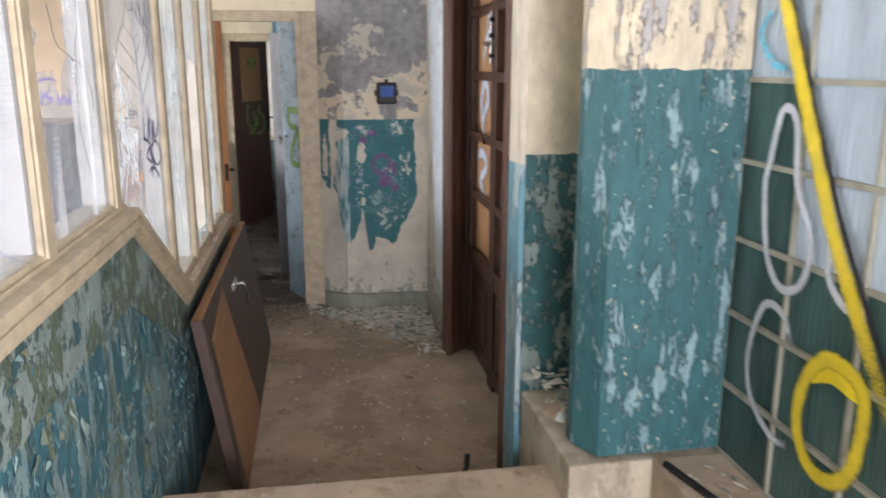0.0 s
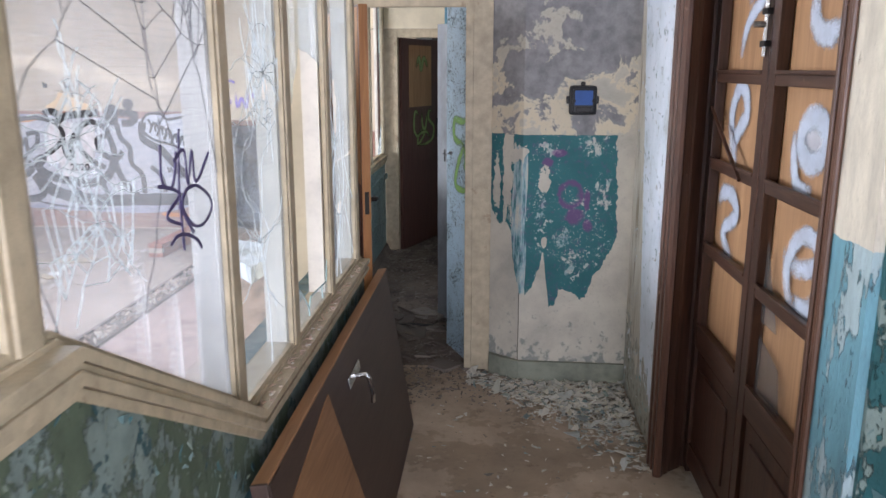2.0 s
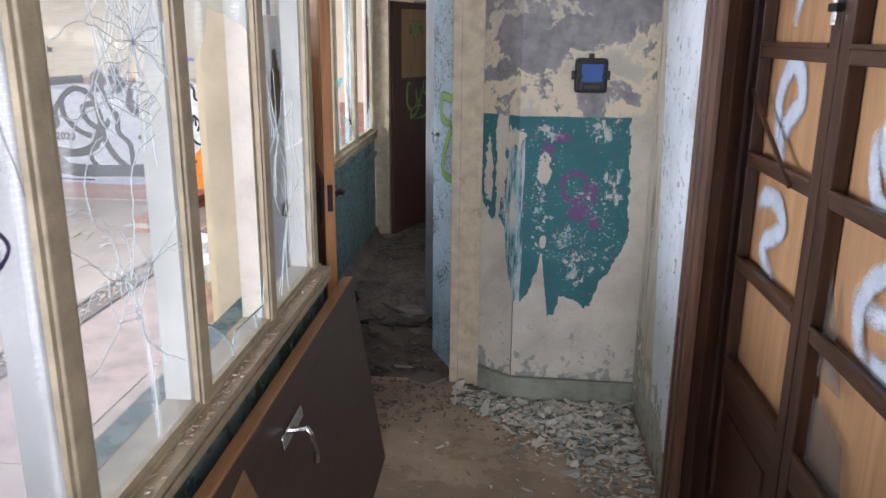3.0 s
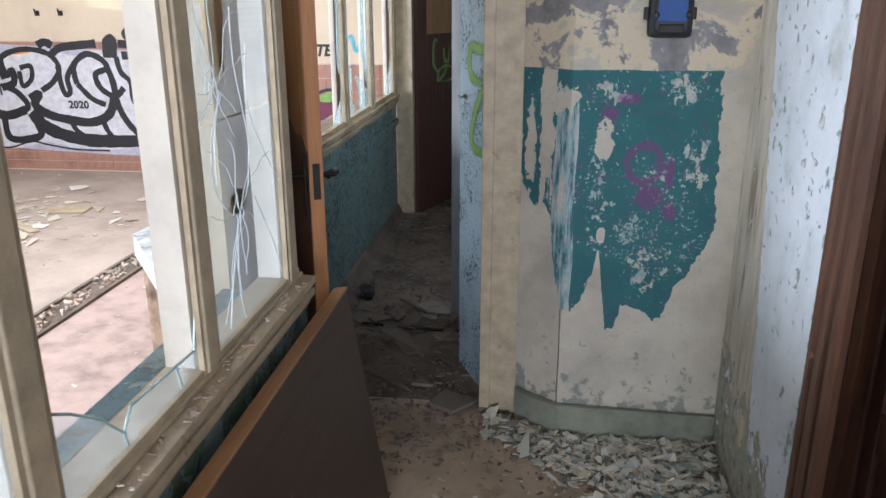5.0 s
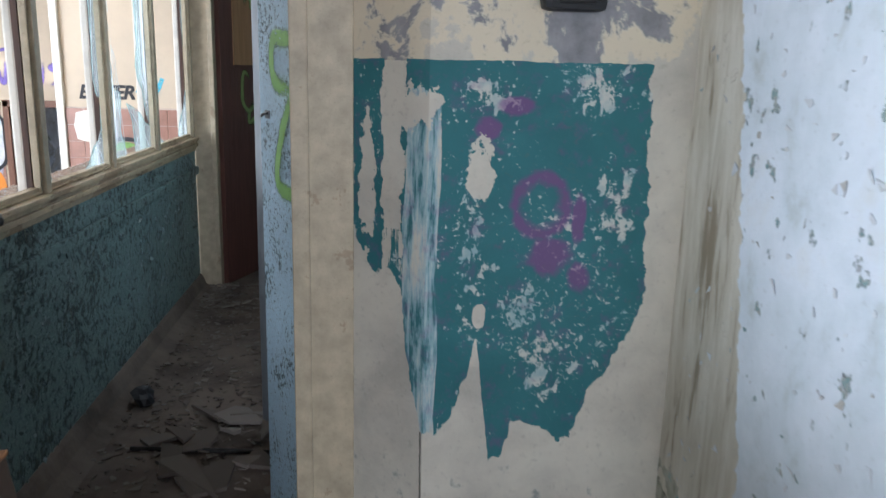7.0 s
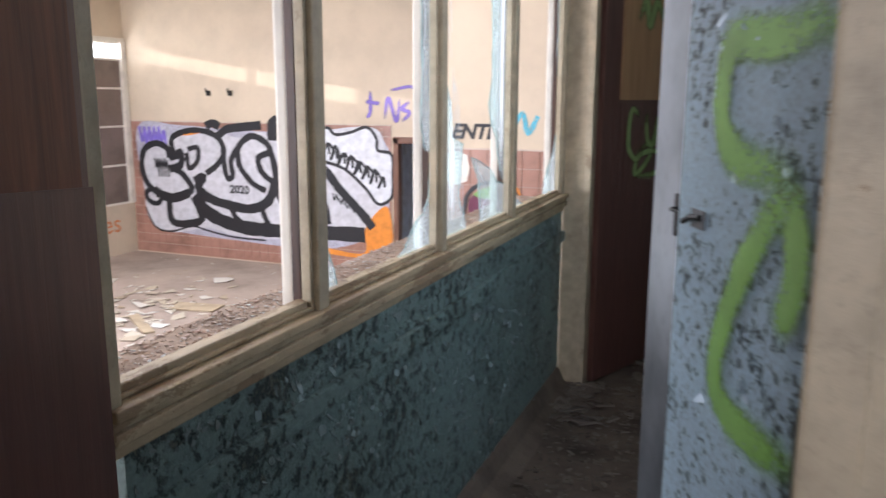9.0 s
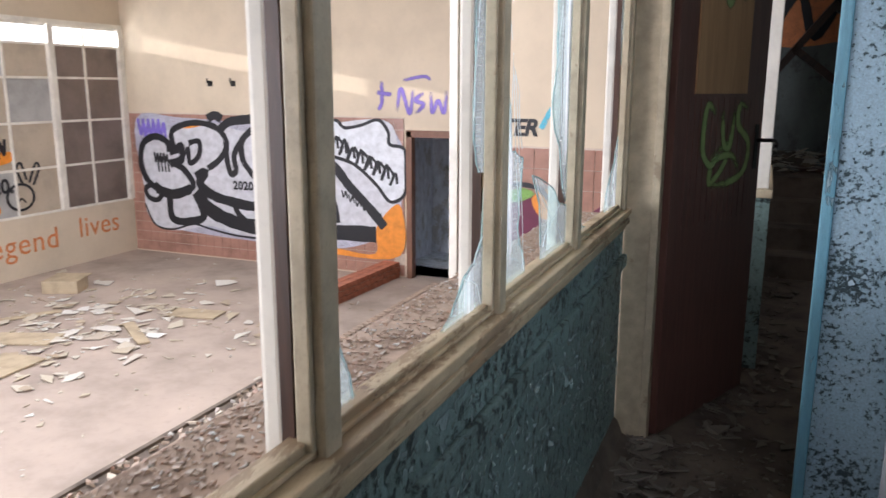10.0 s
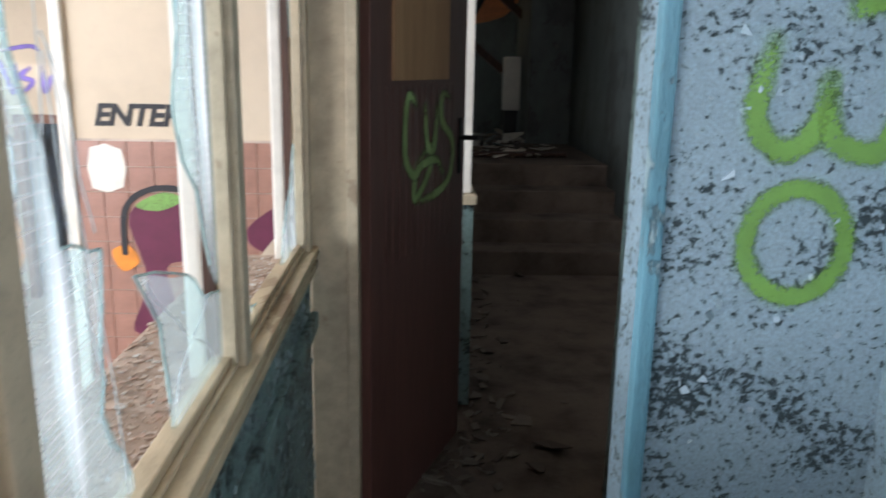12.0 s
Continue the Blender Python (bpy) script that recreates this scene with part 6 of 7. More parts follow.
M["chips"] = island_mat("paint chips", [(0.0, (0.52, 0.50, 0.44)), (0.3, (0.74, 0.69, 0.57)), (0.5, (0.44, 0.46, 0.42)), (0.68, (0.66, 0.58, 0.43)), (0.8, (0.20, 0.29, 0.29)), (0.9, (0.16, 0.13, 0.10)), (1.0, (0.30, 0.24, 0.17))])
M["dark_chips"] = island_mat("dark debris", [(0.0, (0.085, 0.065, 0.05)), (0.5, (0.16, 0.13, 0.105)), (1.0, (0.23, 0.20, 0.17))])
M["papers"] = island_mat("papers and boards", [(0.0, (0.66, 0.62, 0.55)), (0.3, (0.50, 0.41, 0.29)), (0.6, (0.74, 0.71, 0.66)), (0.85, (0.40, 0.30, 0.20)), (1.0, (0.60, 0.54, 0.43))])
M["card"] = plain("faded brown card", (0.42, 0.33, 0.22), 0.85, 0, 0.15, 5, 0.2)
M["rubble"] = island_mat("rubble", [(0.0, (0.55, 0.40, 0.30)), (0.5, (0.62, 0.54, 0.44)), (0.8, (0.45, 0.26, 0.19)), (1.0, (0.60, 0.60, 0.56))])
M["crumbs"] = island_mat("glass crumbs", [(0.0, (0.36, 0.25, 0.18)), (0.45, (0.58, 0.46, 0.37)), (0.7, (0.46, 0.27, 0.19)), (0.88, (0.62, 0.56, 0.50)), (1.0, (0.74, 0.78, 0.78))], 0.5)


def heap(name, cx, cy, rx, ry, h, z, mat, label, seed=1, n=22):
    """A low uneven mound."""
    bm = bmesh.new()
    g = [[bm.verts.new((cx + rx * (2 * i / n - 1), cy + ry * (2 * j / n - 1), 0)) for j in range(n + 1)] for i in range(n + 1)]
    for i in range(n + 1):
        for j in range(n + 1):
            v = g[i][j]
            d = max(0, 1 - math.hypot(2 * i / n - 1, 2 * j / n - 1) ** 2)
            v.co.z = z - 0.02 + (h + 0.02) * d * (0.75 + 0.5 * noise.noise((v.co.x * 5 + seed, v.co.y * 5, seed))) + 0.02 * noise.noise((v.co.x * 23, v.co.y * 23, seed)) * d
    for i in range(n):
        for j in range(n):
            bm.faces.new((g[i][j], g[i + 1][j], g[i + 1][j + 1], g[i][j + 1]))
    return tagged(mesh_ob(name, bm, mat), label, "rubble", kind="stuff")


def wall_flakes(name, n, m, place, size, mat, label, seed, lift=0.5):
    """Curling paint still hanging on a wall: thin pieces tilted off its plane, as one object."""
    r, bm = random.Random(seed), bmesh.new()
    for _ in range(n):
        u, v = place(r)
        s, k = r.uniform(*size) * (0.5 + r.random() ** 2), r.randint(4, 6)
        q = m @ pose(u, v, 0.0005, r.gauss(0, 14 * lift) - 8 * lift, r.gauss(0, 14 * lift), r.uniform(0, 360))
        top = [bm.verts.new(q @ Vector((s * math.cos(a) * r.uniform(0.6, 1.2), s * math.sin(a) * r.uniform(0.6, 1.2), 0.0015 + r.random() ** 2 * lift * s * 0.5))) for a in sorted(r.uniform(0, 6.28) for _ in range(k))]
        d = m.to_3x3() @ Vector((0, 0, -0.0014))
        low = [bm.verts.new(t.co + d) for t in top]
        bm.faces.new(top), bm.faces.new(low[::-1])
        for i in range(k):
            bm.faces.new((top[i], low[i], low[(i + 1) % k], top[(i + 1) % k]))
    return tagged(mesh_ob(name, bm, mat), label, "paint flakes", kind="stuff")


M["flake_blue"] = island_mat("blue-green curls", [(0.0, (0.09, 0.13, 0.13)), (0.2, (0.22, 0.30, 0.30)), (0.8, (0.27, 0.36, 0.355)), (1.0, (0.16, 0.18, 0.16))], 0.5)
M["flake_teal"] = island_mat("teal curls", [(0.0, (0.03, 0.11, 0.13)), (0.4, (0.05, 0.16, 0.17)), (0.7, (0.20, 0.30, 0.29)), (1.0, (0.13, 0.15, 0.09))], 0.5)
M["flake_pale"] = island_mat("pale blue curls", [(0.0, (0.10, 0.16, 0.18)), (0.3, (0.44, 0.60, 0.70)), (1.0, (0.52, 0.66, 0.76))], 0.5)
M["flake_cream"] = island_mat("cream and teal curls", [(0.0, (0.05, 0.17, 0.18)), (0.4, (0.34, 0.46, 0.44)), (0.7, (0.55, 0.50, 0.38)), (1.0, (0.14, 0.30, 0.33))], 0.5)


def build_wall_flakes():
    wall_flakes("hanging_flakes", 3400, on_wall("x+", -1.0, 0), lambda r: (r.uniform(5.98, 8.72), 0.86 * (1 - r.random() ** 1.2)), (0.004, 0.013), "flake_blue", "curling dark blue paint on the low wall", 31, 0.9)
    def low(r):
        y = 4.84 - 4.4 * r.random() ** 0.8
        top = 1.29 if y < 2.37 else max(0.81, 1.29 - (y - 2.37) * 0.6)
        return y, top - (top - 0.35) * r.random() ** 1.3
    wall_flakes("hanging_flakes", 2200, on_wall("x+", WL, 0), low, (0.005, 0.020), "flake_teal", "curling teal paint on the low wall", 32, 0.7)
    wall_flakes("hanging_flakes", 700, on_wall("y", 7.85, 0), lambda r: (r.uniform(-0.33, 0.5), r.uniform(0.0, 2.2)), (0.004, 0.010), "flake_pale", "blistered pale blue paint on the wall", 33, 0.8)
    wall_flakes("hanging_flakes", 260, leaf_pose((-0.068, 5.802), (-0.25, 6.20), 0) @ Matrix(((1, 0, 0, 0), (0, 0, 1, 0.0), (0, 1, 0, 0), (0, 0, 0, 1))), lambda r: (r.uniform(0.02, 0.42), r.uniform(0.0, 2.2)), (0.004, 0.009), "flake_pale", "blistered pale blue paint on the reveal", 34, 0.8)
    wall_flakes("hanging_flakes", 160, on_wall("y", 2.24, 0), lambda r: (r.uniform(0.9, 1.31), 0.52 + 1.25 * r.random() ** 1.2), (0.004, 0.012), "flake_cream", "peeling teal and cream paint on the pillar", 35, 0.7)
    wall_flakes("hanging_flakes", 160, on_wall("y", 2.855, 0), lambda r: (r.uniform(0.8, 1.3), r.uniform(0.6, 1.46)), (0.005, 0.02), "flake_teal", "peeling dark teal paint in the recess", 36, 0.9)
    wall_flakes("hanging_flakes", 260, on_wall("x-", 0.80, 0), lambda r: (r.uniform(4.72, 5.56), r.uniform(0.1, 2.4)), (0.004, 0.016), "flake_white", "flaking white paint on the side wall", 37, 0.7)


M["flake_white"] = island_mat("white curls", [(0.0, (0.16, 0.34, 0.36)), (0.25, (0.70, 0.75, 0.80)), (0.8, (0.78, 0.82, 0.86)), (1.0, (0.45, 0.44, 0.40))], 0.5)


def build_debris():
    def corner(r):
        x = 0.775 - min(abs(r.gauss(0, 0.40)), 0.85)
        k = max(0.0, x) / 0.78
        return x, (5.66 - 0.10 * min(1, k * 3.5)) - min(abs(r.gauss(0, 0.07 + 0.33 * k)), 0.95), 0.004 + 0.014 * r.random()

    flakes("paint_flakes", 2800, corner, (0.007, 0.034), "chips", "pale peeled paint flakes heaped on the floor", "paint flakes", 0.002, 0.8, 5)
    flakes("paint_flakes_large", 420, corner, (0.022, 0.052), "chips", "larger curled paint flakes on the heap", "paint flakes", 0.002, 0.9, 41)
    flakes("threshold_grit", 900, lambda r: (r.uniform(-0.70, 0.25), 5.62 + r.gauss(0, 0.22), 0.003 + 0.004 * r.random()), (0.004, 0.022), "dark_chips", "brown grit and flakes across the threshold", "debris", 0.003, 0.5, 42)
    flakes("paint_flakes_scattered", 420, lambda r: (0.78 - abs(r.gauss(0, 0.5)) if r.random() < 0.6 else r.uniform(-0.28, 0.78), r.uniform(2.95, 5.5), 0.003), (0.005, 0.022), "chips", "few paint flakes strewn over the concrete floor", "paint flakes", 0.002, 0.5, 6)
    flakes("floor_debris", 1500, lambda r: (r.uniform(-0.98, -0.2), 5.85 + 3.0 * r.random(), 0.003 + 0.004 * r.random()), (0.006, 0.032), "dark_chips", "dark flakes and grit over the passage floor", "debris", 0.004, 0.35, 7)
    flakes("broken_floor_tiles", 26, lambda r: (r.uniform(-0.70, -0.10), r.uniform(5.68, 6.9), 0.006 + 0.012 * r.random()), (0.08, 0.20), "dark_chips", "cracked dark floor tiles lying loose", "floor tiles", 0.014, 0.08, 8)
    flakes("hall_debris", 500, lambda r: (min(-0.70 + abs(r.gauss(0, 0.2)), 0.6), r.uniform(8.9, 12.0), 0.004), (0.015, 0.07), "dark_chips", "litter along the hall wall", "debris", 0.004, 0.6, 9)
    flakes("jamb_debris", 90, lambda r: (-0.93 + abs(r.gauss(0, 0.10)), r.uniform(8.3, 8.8), 0.006), (0.02, 0.08), "dark_chips", "broken plaster at the foot of the frame", "debris", 0.008, 0.5, 10)
    flakes("landing_litter", 160, lambda r: (r.uniform(-0.7, 0.6), r.uniform(13.2, 15.8), 0.69), (0.03, 0.14), "chips", "litter on the dim landing", "debris", 0.006, 0.8, 11)
    flakes("room_papers", 330, lambda r: (r.gauss(-7.2, 0.9), r.gauss(11.6, 0.9), -1.095 + 0.01 * r.random()), (0.04, 0.17), "papers", "torn paper, card and boards strewn on the floor", "litter", 0.006, 0.25, 12)
    flakes("room_litter", 500, lambda r: (r.uniform(-9.2, -2.0), r.uniform(6.0, 14.7), -1.096), (0.015, 0.05), "papers", "small litter over the room floor", "litter", 0.005, 0.4, 13)
    flakes("drain_rubble", 420, lambda r: (r.uniform(-4.37, -4.13), r.uniform(5.2, 12.1), -1.085), (0.02, 0.055), "rubble", "broken rubble in the drain", "rubble", 0.02, 1.0, 14)
    flakes("ledge_crumbs", 3600, lambda r: (r.uniform(-1.23, -1.05), r.uniform(5.98, 8.70), 0.941), (0.002, 0.009), "crumbs", "glass crumbs and grit on the ledge", "glass crumbs", 0.002, 0.35, 15)
    flakes("sill_flakes", 130, lambda r: (r.uniform(-0.56, -0.53), r.uniform(3.2, 4.8), 0.902), (0.004, 0.012), "crumbs", "grit and glass crumbs on the sill", "glass crumbs", 0.003, 0.6, 16)
    heap("rubble_mound", -1.78, 8.35, 0.50, 1.25, 1.55, -1.1, "rubble_bed", "mound of broken brick and plaster outside the windows", 2, 30)

    def on(r):
        a, d = r.uniform(0, 6.28), math.sqrt(r.random()) * 0.9
        return -1.78 + 0.5 * d * math.cos(a), 8.35 + 1.25 * d * math.sin(a), -1.1 + 1.55 * (1 - d * d) + 0.02

    flakes("rubble_pieces", 1300, on, (0.012, 0.042), "rubble", "loose brick, plaster and glass pieces on the mound", "rubble", 0.015, 0.8, 20)
    flakes("glass_sheet_pieces", 9, lambda r: (r.uniform(-1.75, -1.45), r.uniform(7.9, 8.5), 0.42 + 0.06 * r.random()), (0.10, 0.22), "glass_shard", "fallen sheets of wired glass on the rubble", "glass shard", 0.006, 0.3, 23)
    heap("recess_rubble", 1.15, 2.64, 0.36, 0.22, 0.16, 0.50, "concrete", "heap of plaster rubble in the recess", 4)
    flakes("recess_flakes", 170, lambda r: (r.uniform(0.82, 1.3), r.uniform(2.42, 2.83), 0.56 + 0.06 * r.random()), (0.012, 0.045), "chips", "paint flakes on the recess rubble", "paint flakes", 0.003, 0.8, 25)
    flakes("ledge_flakes", 60, lambda r: (r.uniform(1.1, 1.3), r.uniform(0.8, 2.2), 0.512), (0.01, 0.03), "chips", "flakes on the dusty ledge", "paint flakes", 0.003, 0.5, 26)
    ob = thing("iron_bar", Matrix(), "thin rusty rod across the passage floor", "rod")
    part("bar", tube([(-0.80, 6.56, 0.012), (-0.5, 6.53, 0.014), (-0.28, 6.51, 0.012)], 0.009), "iron", ob)
    ob = thing("iron_stub", Matrix(), "bent rusty iron stub beside the door", "iron bar")
    part("stub", tube([(0.55, 2.98, 0.01), (0.62, 3.12, 0.02), (0.63, 3.15, 0.07)], 0.012), "iron", ob)
    ob = thing("rusty_rod", Matrix(), "rusty rod lying on the ledge", "rod")
    part("rod", tube([(1.09, 2.15, 0.525), (1.16, 1.85, 0.525), (1.17, 1.6, 0.525)], 0.012), "iron", ob)
    ob = thing("dark_lump", pose(-0.86, 6.95, 0.05), "lump of dark rubble at the wall foot", "rubble")
    bm = bmesh.new()
    bmesh.ops.create_icosphere(bm, subdivisions=2, radius=0.055)
    for v in bm.verts:
        v.co *= 0.8 + 0.5 * noise.noise(v.co * 22)
    part("lump", bm, "black", ob)
    # broken brick pier with a painted slab outside the screen
    ob = thing("broken_slab", Matrix(), "broken painted slab on a rubble pier outside the screen", "slab")
    part("slab", prism([(-1.56, 5.73), (-1.24, 5.30), (-1.20, 5.85), (-1.54, 5.98)], 0.635, 0.725, "z"), "white", ob, "slab edge in flaking white and green")
    part("pier", boxes((-1.50, -1.24, 5.66, 5.86, -1.1, 0.633), bevel=0.02), "rubble_bed", ob)
    # loose boards and a carton on the room floor
    for k, (x, y, a, l, w) in enumerate(((-7.3, 11.0, 20, 0.7, 0.35), (-6.4, 11.6, -35, 0.8, 0.12), (-6.3, 12.4, 10, 0.6, 0.3), (-8.0, 11.5, 60, 0.9, 0.1), (-6.8, 10.3, 5, 0.5, 0.7))):
        ob = thing("loose_board", pose(x, y, -1.095, 0, 0, a), "loose piece of brown board on the floor", "board", "boards on the room floor")
        part("board", boxes((-l / 2, l / 2, -w / 2, w / 2, 0, 0.02), bevel=0.004), "card", ob)
    ob = thing("carton", pose(-8.5, 12.6, -1.1, 0, 0, 25), "crushed brown cardboard carton", "carton")
    part("box", boxes((-0.22, 0.22, -0.16, 0.16, 0, 0.16), bevel=0.012), "card", ob)
    part("flap", add_box(bmesh.new(), -0.22, 0.22, 0.16, 0.30, 0.15, 0.158), "card", ob)


M["rubble_bed"] = plain("crumbled plaster and brick", (0.48, 0.34, 0.26), 0.95, 0, 0.3, 9, 0.8)

# ---- marks and things in the corridors ----


def build_marks():
    # far door tag
    d4 = leaf_pose((-0.86, 8.83), (-0.56, 9.56)) @ Matrix(((1, 0, 0, 0), (0, 0, -1, -0.0235), (0, 1, 0, 0), (0, 0, 0, 1)))
    graffiti("graffiti_tag", d4 @ Matrix(((1, 0, 0, -0.03), (0, 0.81, 0, 0.315), (0, 0, 1, 0), (0, 0, 0, 1))), "yellow-green spray tag on the dark door", [
        ("stroke", soft([(0.36, 1.22), (0.28, 1.26), (0.26, 1.05), (0.34, 0.96), (0.40, 1.02)], 0.036), "f_tag", 0),
        ("stroke", soft([(0.42, 1.24), (0.44, 1.08), (0.50, 1.05), (0.53, 1.24)], 0.036), "f_tag", 0),
        ("stroke", soft([(0.66, 1.24), (0.58, 1.26), (0.57, 1.16), (0.68, 1.06), (0.66, 0.92), (0.52, 0.86), (0.34, 0.86)], 0.038), "f_tag", 0),
        ("stroke", soft([(0.34, 1.0), (0.48, 1.06), (0.46, 0.96), (0.34, 0.87), (0.36, 0.98), (0.52, 1.0), (0.60, 0.92)], 0.036), "f_tag", 0),
        ("stroke", soft([(0.30, 1.78), (0.36, 1.90), (0.40, 1.76), (0.46, 1.90), (0.54, 1.78)], 0.05), "f_tag", 1.2 + 2)])
    # green marks on the blue leaf and the blue wall
    d2 = leaf_pose((-0.068, 5.802), (-0.25, 6.20), 0) @ Matrix(((1, 0, 0, 0), (0, 0, 1, 0.001), (0, 1, 0, 0), (0, 0, 0, 1)))
    mk = []
    for q in ([(0.04, 1.47), (0.20, 1.46), (0.30, 1.46), (0.31, 1.38), (0.26, 1.34), (0.12, 1.33)], [(0.12, 1.33), (0.20, 1.26), (0.27, 1.14), (0.27, 1.07), (0.18, 1.055), (0.06, 1.07)], [(0.13, 1.32), (0.11, 1.24), (0.14, 1.18)]):
        mk.append(("stroke", soft(q, 0.042, seed=len(mk)), "f_green", len(mk)))
    graffiti("graffiti_green", d2, "green spray marks on the blue reveal", mk)
    graffiti("graffiti_green", on_wall("y", 7.85, 0.002), "green spray marks on the pale blue wall", [
        ("stroke", soft([(-0.20, 1.50), (-0.225, 1.38), (-0.18, 1.325), (-0.13, 1.36), (-0.115, 1.45)], 0.034), "f_green", 0),
        ("stroke", soft([(-0.115, 1.42), (-0.10, 1.34), (-0.03, 1.33), (0.0, 1.42), (0.02, 1.52)], 0.034), "f_green", 1),
        ("stroke", soft(ring(-0.142, 1.185, 0.078, 0.084), 0.029, True), "f_green", 0),
        ("stroke", soft([(-0.11, 1.53), (0.0, 1.56), (0.10, 1.60)], 0.036), "f_green", 0)])
    # letters on the boards behind the double door
    lay = on_wall("x-", 0.966, 0.002)
    mk = []
    for q, w in (([(4.25, 1.80), (4.21, 1.89), (4.15, 1.94), (4.05, 1.99), (4.12, 2.04), (4.20, 1.97)], 0.045),
                 ([(4.225, 1.43), (4.275, 1.52), (4.285, 1.62), (4.22, 1.70), (4.15, 1.68), (4.125, 1.61), (4.19, 1.555), (4.23, 1.50), (4.20, 1.42)], 0.055),
                 ([(4.36, 1.26), (4.31, 1.315), (4.19, 1.315), (4.145, 1.255), (4.28, 1.17), (4.14, 1.09)], 0.05),
                 ([(3.63, 1.96), (3.61, 1.885), (3.54, 1.85), (3.42, 1.86)], 0.055),
                 (ring(3.54, 1.575, 0.085, 0.062), 0.055), ([(3.67, 1.59), (3.655, 1.49), (3.61, 1.44), (3.51, 1.435)], 0.04),
                 ([(3.67, 1.235), (3.55, 1.218), (3.435, 1.255), (3.43, 1.305), (3.515, 1.32), (3.588, 1.279), (3.626, 1.208), (3.603, 1.134), (3.53, 1.10)], 0.045),
                 ([(3.56, 1.11), (3.47, 1.115), (3.41, 1.15)], 0.06)):
        mk.append(("stroke", soft([(-0.11 + 1.07 * y, -0.124 + 1.07 * z) for y, z in q], w * 1.15, len(q) > 10, seed=len(mk)), "f_pale", 1 + 0.5 * len(mk)))
    mk.append(("fill", blob(ring(3.68, 1.56, 0.075, 0.055)), "s_silver", 0))
    graffiti("graffiti_letters", lay, "bluish white spray letters on the plywood", mk)
    ob = thing("glass_splinter", Matrix(), "dark splinter stuck across a pane opening", "splinter")
    part("splinter", tube([(0.913, 4.60, 1.61), (0.917, 4.19, 1.375)], 0.008, 5), "walnut", ob)
    # tag on the cracked pane
    graffiti("graffiti_scrawl", on_wall("x+", WL - 0.0225, 0.0), "thin dark marker tag on the wired glass", [
        ("stroke", stroke([(2.814, 1.62), (2.812, 1.55), (2.858, 1.537), (2.886, 1.60)], 0.007), "s_marker", 0),
        ("stroke", stroke([(2.903, 1.645), (2.884, 1.52), (2.887, 1.40)], 0.006), "s_marker", 1),
        ("stroke", stroke([(2.861, 1.583), (2.917, 1.60), (2.926, 1.53), (2.956, 1.595), (2.968, 1.53), (3.05, 1.582)], 0.007), "s_marker", 2),
        ("stroke", stroke([(2.966, 1.521), (3.03, 1.49), (3.042, 1.46), (2.99, 1.435), (2.93, 1.445), (2.885, 1.49), (2.91, 1.52)], 0.007, True), "s_marker", 3),
        ("stroke", stroke([(2.789, 1.545), (2.857, 1.53), (2.883, 1.511), (2.821, 1.481), (2.886, 1.453)], 0.007), "s_marker", 0),
        ("stroke", stroke([(2.813, 1.426), (2.845, 1.438), (2.894, 1.431), (2.943, 1.41), (2.965, 1.388)], 0.007), "s_marker", 4),
        ("stroke", stroke([(2.879, 1.494), (2.946, 1.424)], 0.006), "s_marker", 0)])


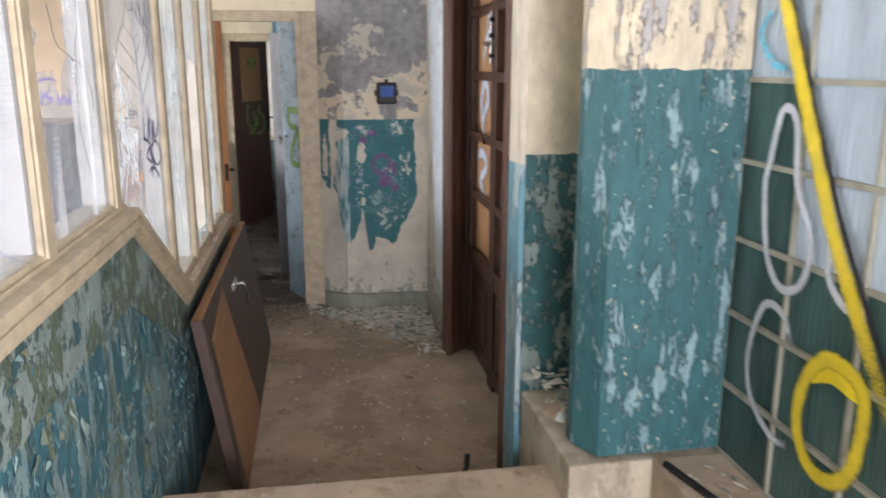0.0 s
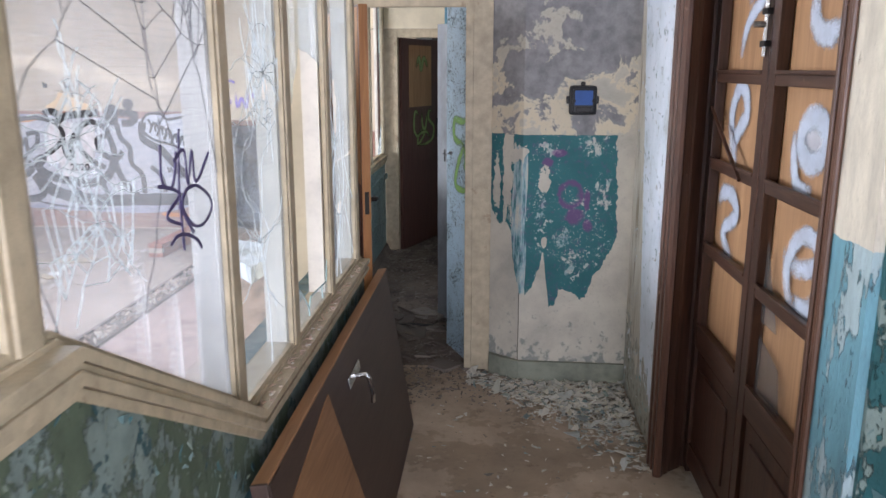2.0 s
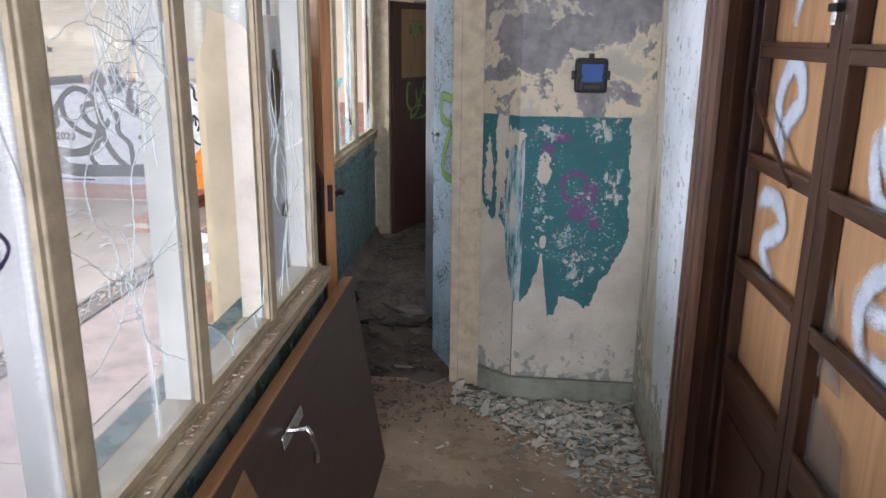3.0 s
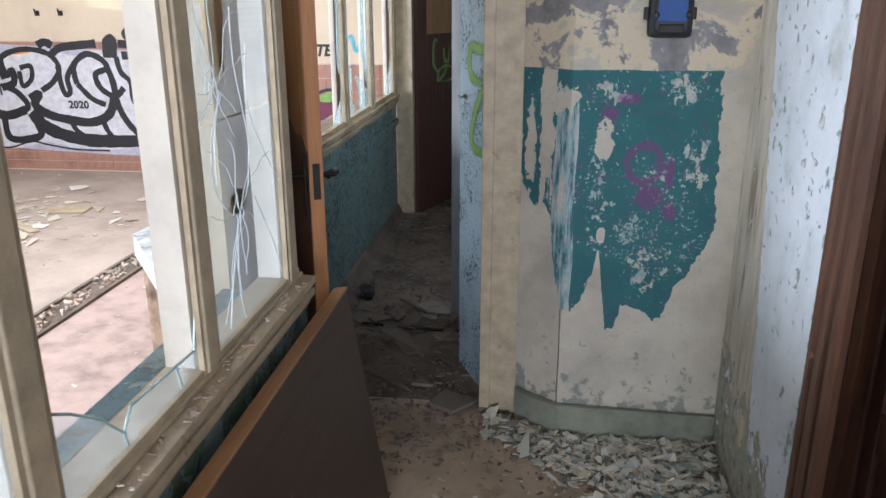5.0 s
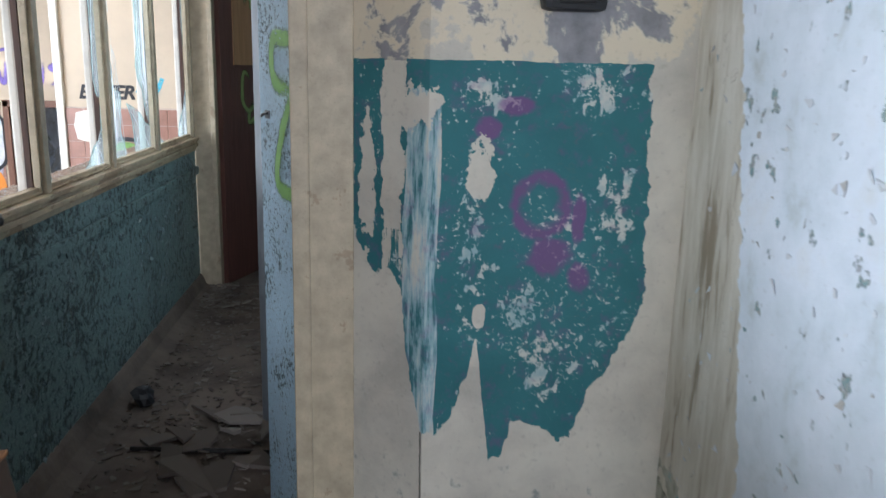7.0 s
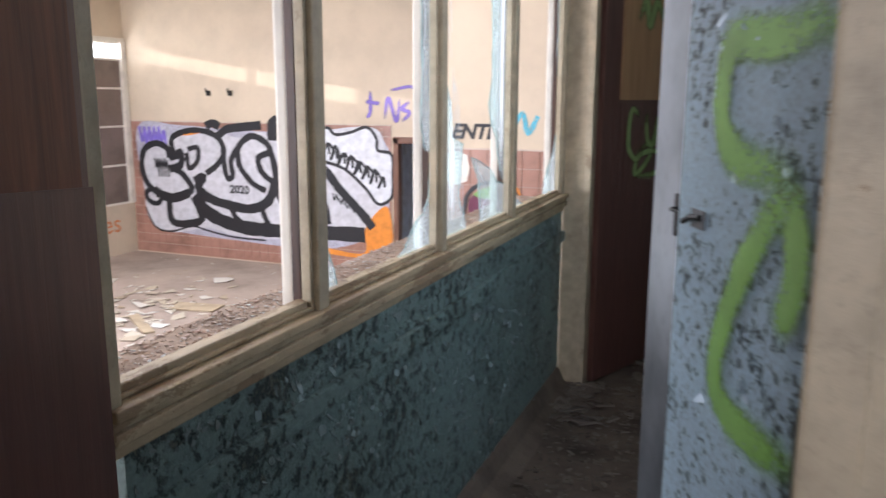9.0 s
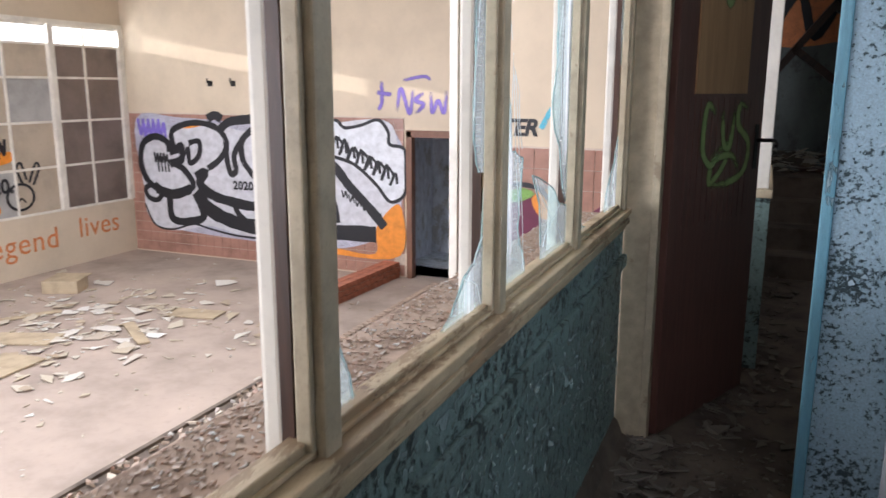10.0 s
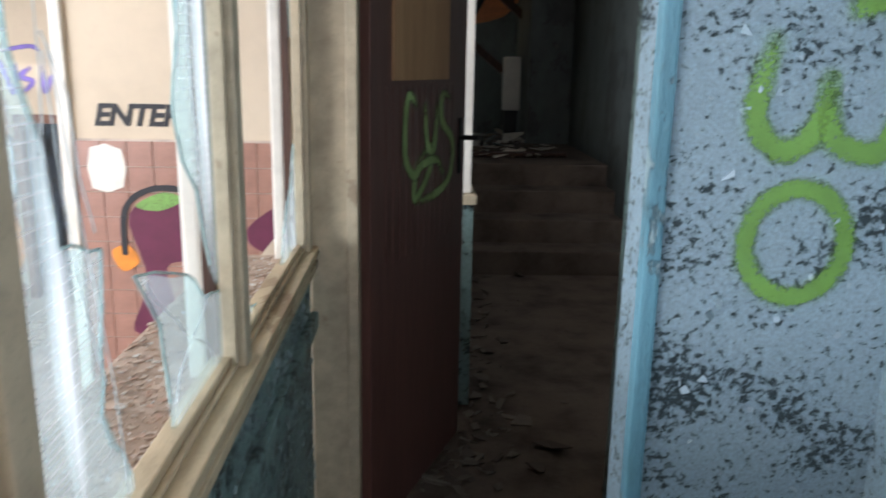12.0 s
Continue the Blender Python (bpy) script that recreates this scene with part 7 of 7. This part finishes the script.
def build_tile_wall():
    """Wall of obscured glass panels in cream bars, above the ledge."""
    x = 1.33
    ob = thing("window_wall_right", Matrix(), "wall of green obscured glass panels with spray paint", "window", kind="structure")
    ys, zs = [2.26 - 0.31 * k for k in range(6)], [0.51 + 0.248 * k for k in range(9)]
    for y in ys:
        part("mullion", boxes((x - 0.012, x + 0.03, y - 0.006, y + 0.006, 0.51, 2.56)), "bar", ob)
    for z in zs:
        part("rail", boxes((x - 0.014, x + 0.03, ys[-1], ys[0], z - 0.008, z + 0.008)), "bar", ob)
    for a, b in zip(ys, ys[1:]):
        for p, q in zip(zs, zs[1:]):
            # upper and nearer panels get the paler colour, standing in for daylight behind
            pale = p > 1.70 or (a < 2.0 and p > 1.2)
            bm = boxes((x, x + 0.012, b + 0.005, a - 0.005, p + 0.007, q - 0.007))
            for k in range(1, 12):
                yy = b + (a - b) * k / 12
                add_box(bm, x - 0.003, x + 0.001, yy - 0.006, yy + 0.006, p + 0.012, q - 0.012)
            part("panel", bm, "ribbed_daylit" if pale else "ribbed", ob)
    setting("wall_right_start", boxes((1.33, 1.6, -3.2, -2.2, 0.5, 2.6)), "cream", "cream wall near the start", "wall")
    lay = on_wall("x-", x - 0.0145, 0.003)
    graffiti("graffiti_loops", lay, "white and yellow spray loops on the glass panels", [
        ("loop", soft([(2.08, 1.51), (2.04, 1.665), (1.97, 1.642), (1.936, 1.467), (1.855, 1.341), (1.868, 1.21), (1.962, 1.166), (2.048, 1.246), (2.09, 1.43)], 0.026, True), "f_white", 0),
        ("loop", soft([(1.878, 0.998), (1.935, 1.089), (2.036, 1.092), (2.095, 0.926), (2.061, 0.788), (1.94, 0.714), (1.856, 0.724)], 0.024), "f_white", 0),
        ("loop", soft([(1.79, 1.40), (1.766, 1.329), (1.763, 1.254), (1.697, 1.197), (1.611, 1.181)], 0.024), "f_white", 0),
        ("ring", soft([(1.72, 1.04), (1.60, 1.02), (1.57, 0.94), (1.59, 0.79), (1.66, 0.72), (1.76, 0.72), (1.825, 0.82), (1.80, 0.96)], 0.042, True), "f_yellow", 1),
        ("fill", blob([(1.79, 0.95), (1.72, 1.05), (1.60, 1.02), (1.60, 0.97), (1.70, 0.98)]), "s_yellow", 1),
        ("band", soft([(2.25, 2.30), (2.078, 1.971), (1.922, 1.668), (1.772, 1.388), (1.636, 1.187), (1.474, 0.962)], 0.05), "f_yellow", 2),
        ("band_edge", stroke([(2.20, 2.27), (2.03, 1.945), (1.88, 1.66), (1.733, 1.40), (1.60, 1.205), (1.44, 0.98)], 0.018), "s_black", 2),
        ("mark", stroke([(2.142, 1.944), (2.189, 1.883), (2.117, 1.802), (2.045, 1.786)], 0.02), "s_blue", 0)])
    # dangling cable on the left screen
    ob = thing("hanging_cable", Matrix(), "thin grey wire hanging before the glass", "cable")
    part("wire", tube([(WL - 0.02, 1.16, 2.5), (WL + 0.01, 1.12, 2.1), (WL, 1.22, 1.9), (WL + 0.01, 1.25, 1.65), (WL, 1.20, 1.42)], 0.004, 6), "iron", ob)


M["bar"] = plain("grimy cream bars", (0.30, 0.29, 0.23), 0.6, 0, 0.2, 12)


def build_hall():
    ob = thing("window_hall", Matrix(), "white painted window post above a low wall", "window", kind="structure")
    part("post", boxes((-0.545, -0.485, 9.86, 9.94, 0.93, 2.6), bevel=0.006), "cream_pale", ob)
    part("sill", boxes((-0.60, -0.465, 9.80, 11.2, 0.89, 0.93), bevel=0.006), "cream_wood", ob)
    setting("wall_hall_stub", boxes((-0.58, -0.475, 9.84, 11.99, 0, 0.888)), "teal_dark", "low hall wall with flaking paint", "wall")
    ob = thing("leaning_timber", pose(-0.1, 15.2, 0.70, 0, 38, 10), "broken dark timber frame leaning across the landing", "timber frame")
    for b in ((-0.9, 0.9, 0, 0.05, 1.30, 1.38), (-0.9, 0.9, 0, 0.05, 0.72, 0.80), (-0.9, -0.82, 0, 0.05, 0.72, 1.38), (0.30, 0.38, 0, 0.05, 0.72, 1.38), (0.82, 0.9, 0, 0.05, 0.72, 1.38)):
        part("bar", boxes(b, bevel=0.005), "walnut", ob)
    part("foot", boxes((-0.9, -0.82, 0, 0.05, -0.5, 0.72), bevel=0.005), "walnut", ob)
    ob = thing("white_panel", pose(0.30, 15.0, 0.69), "pale upright boiler casing on the landing", "casing")
    part("shell", boxes((-0.09, 0.09, -0.06, 0.06, 0.30, 0.85), bevel=0.02), "cream_pale", ob)
    part("base", boxes((-0.07, 0.07, -0.05, 0.05, 0, 0.30), bevel=0.01), "black", ob)
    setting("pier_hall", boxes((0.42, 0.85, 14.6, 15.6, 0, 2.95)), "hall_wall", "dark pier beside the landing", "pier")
    graffiti("graffiti_hall", on_wall("y", 16.0, 0.002), "orange and black spray on the hall wall", [
        ("fill", blob([(-0.7, 1.95), (0.3, 2.0), (0.5, 2.6), (-0.7, 2.7)]), "s_rust", 0),
        ("stroke", stroke([(-0.6, 2.0), (-0.3, 2.5), (-0.1, 2.0), (0.2, 2.5), (0.4, 2.1)], 0.1), "s_black", 1)])
    ob = thing("landing_plank", pose(0.15, 13.4, 0.69, 0, 0, 4), "dark plank lying on the landing's edge", "plank")
    part("plank", boxes((-0.45, 0.45, -0.06, 0.06, 0, 0.03), bevel=0.005), "walnut_h", ob)


build_mural(), build_side_window(), build_near_room_wall(), build_trench(), build_marks(), build_tile_wall(), build_hall(), build_wall_flakes(), build_debris(), build_dado()
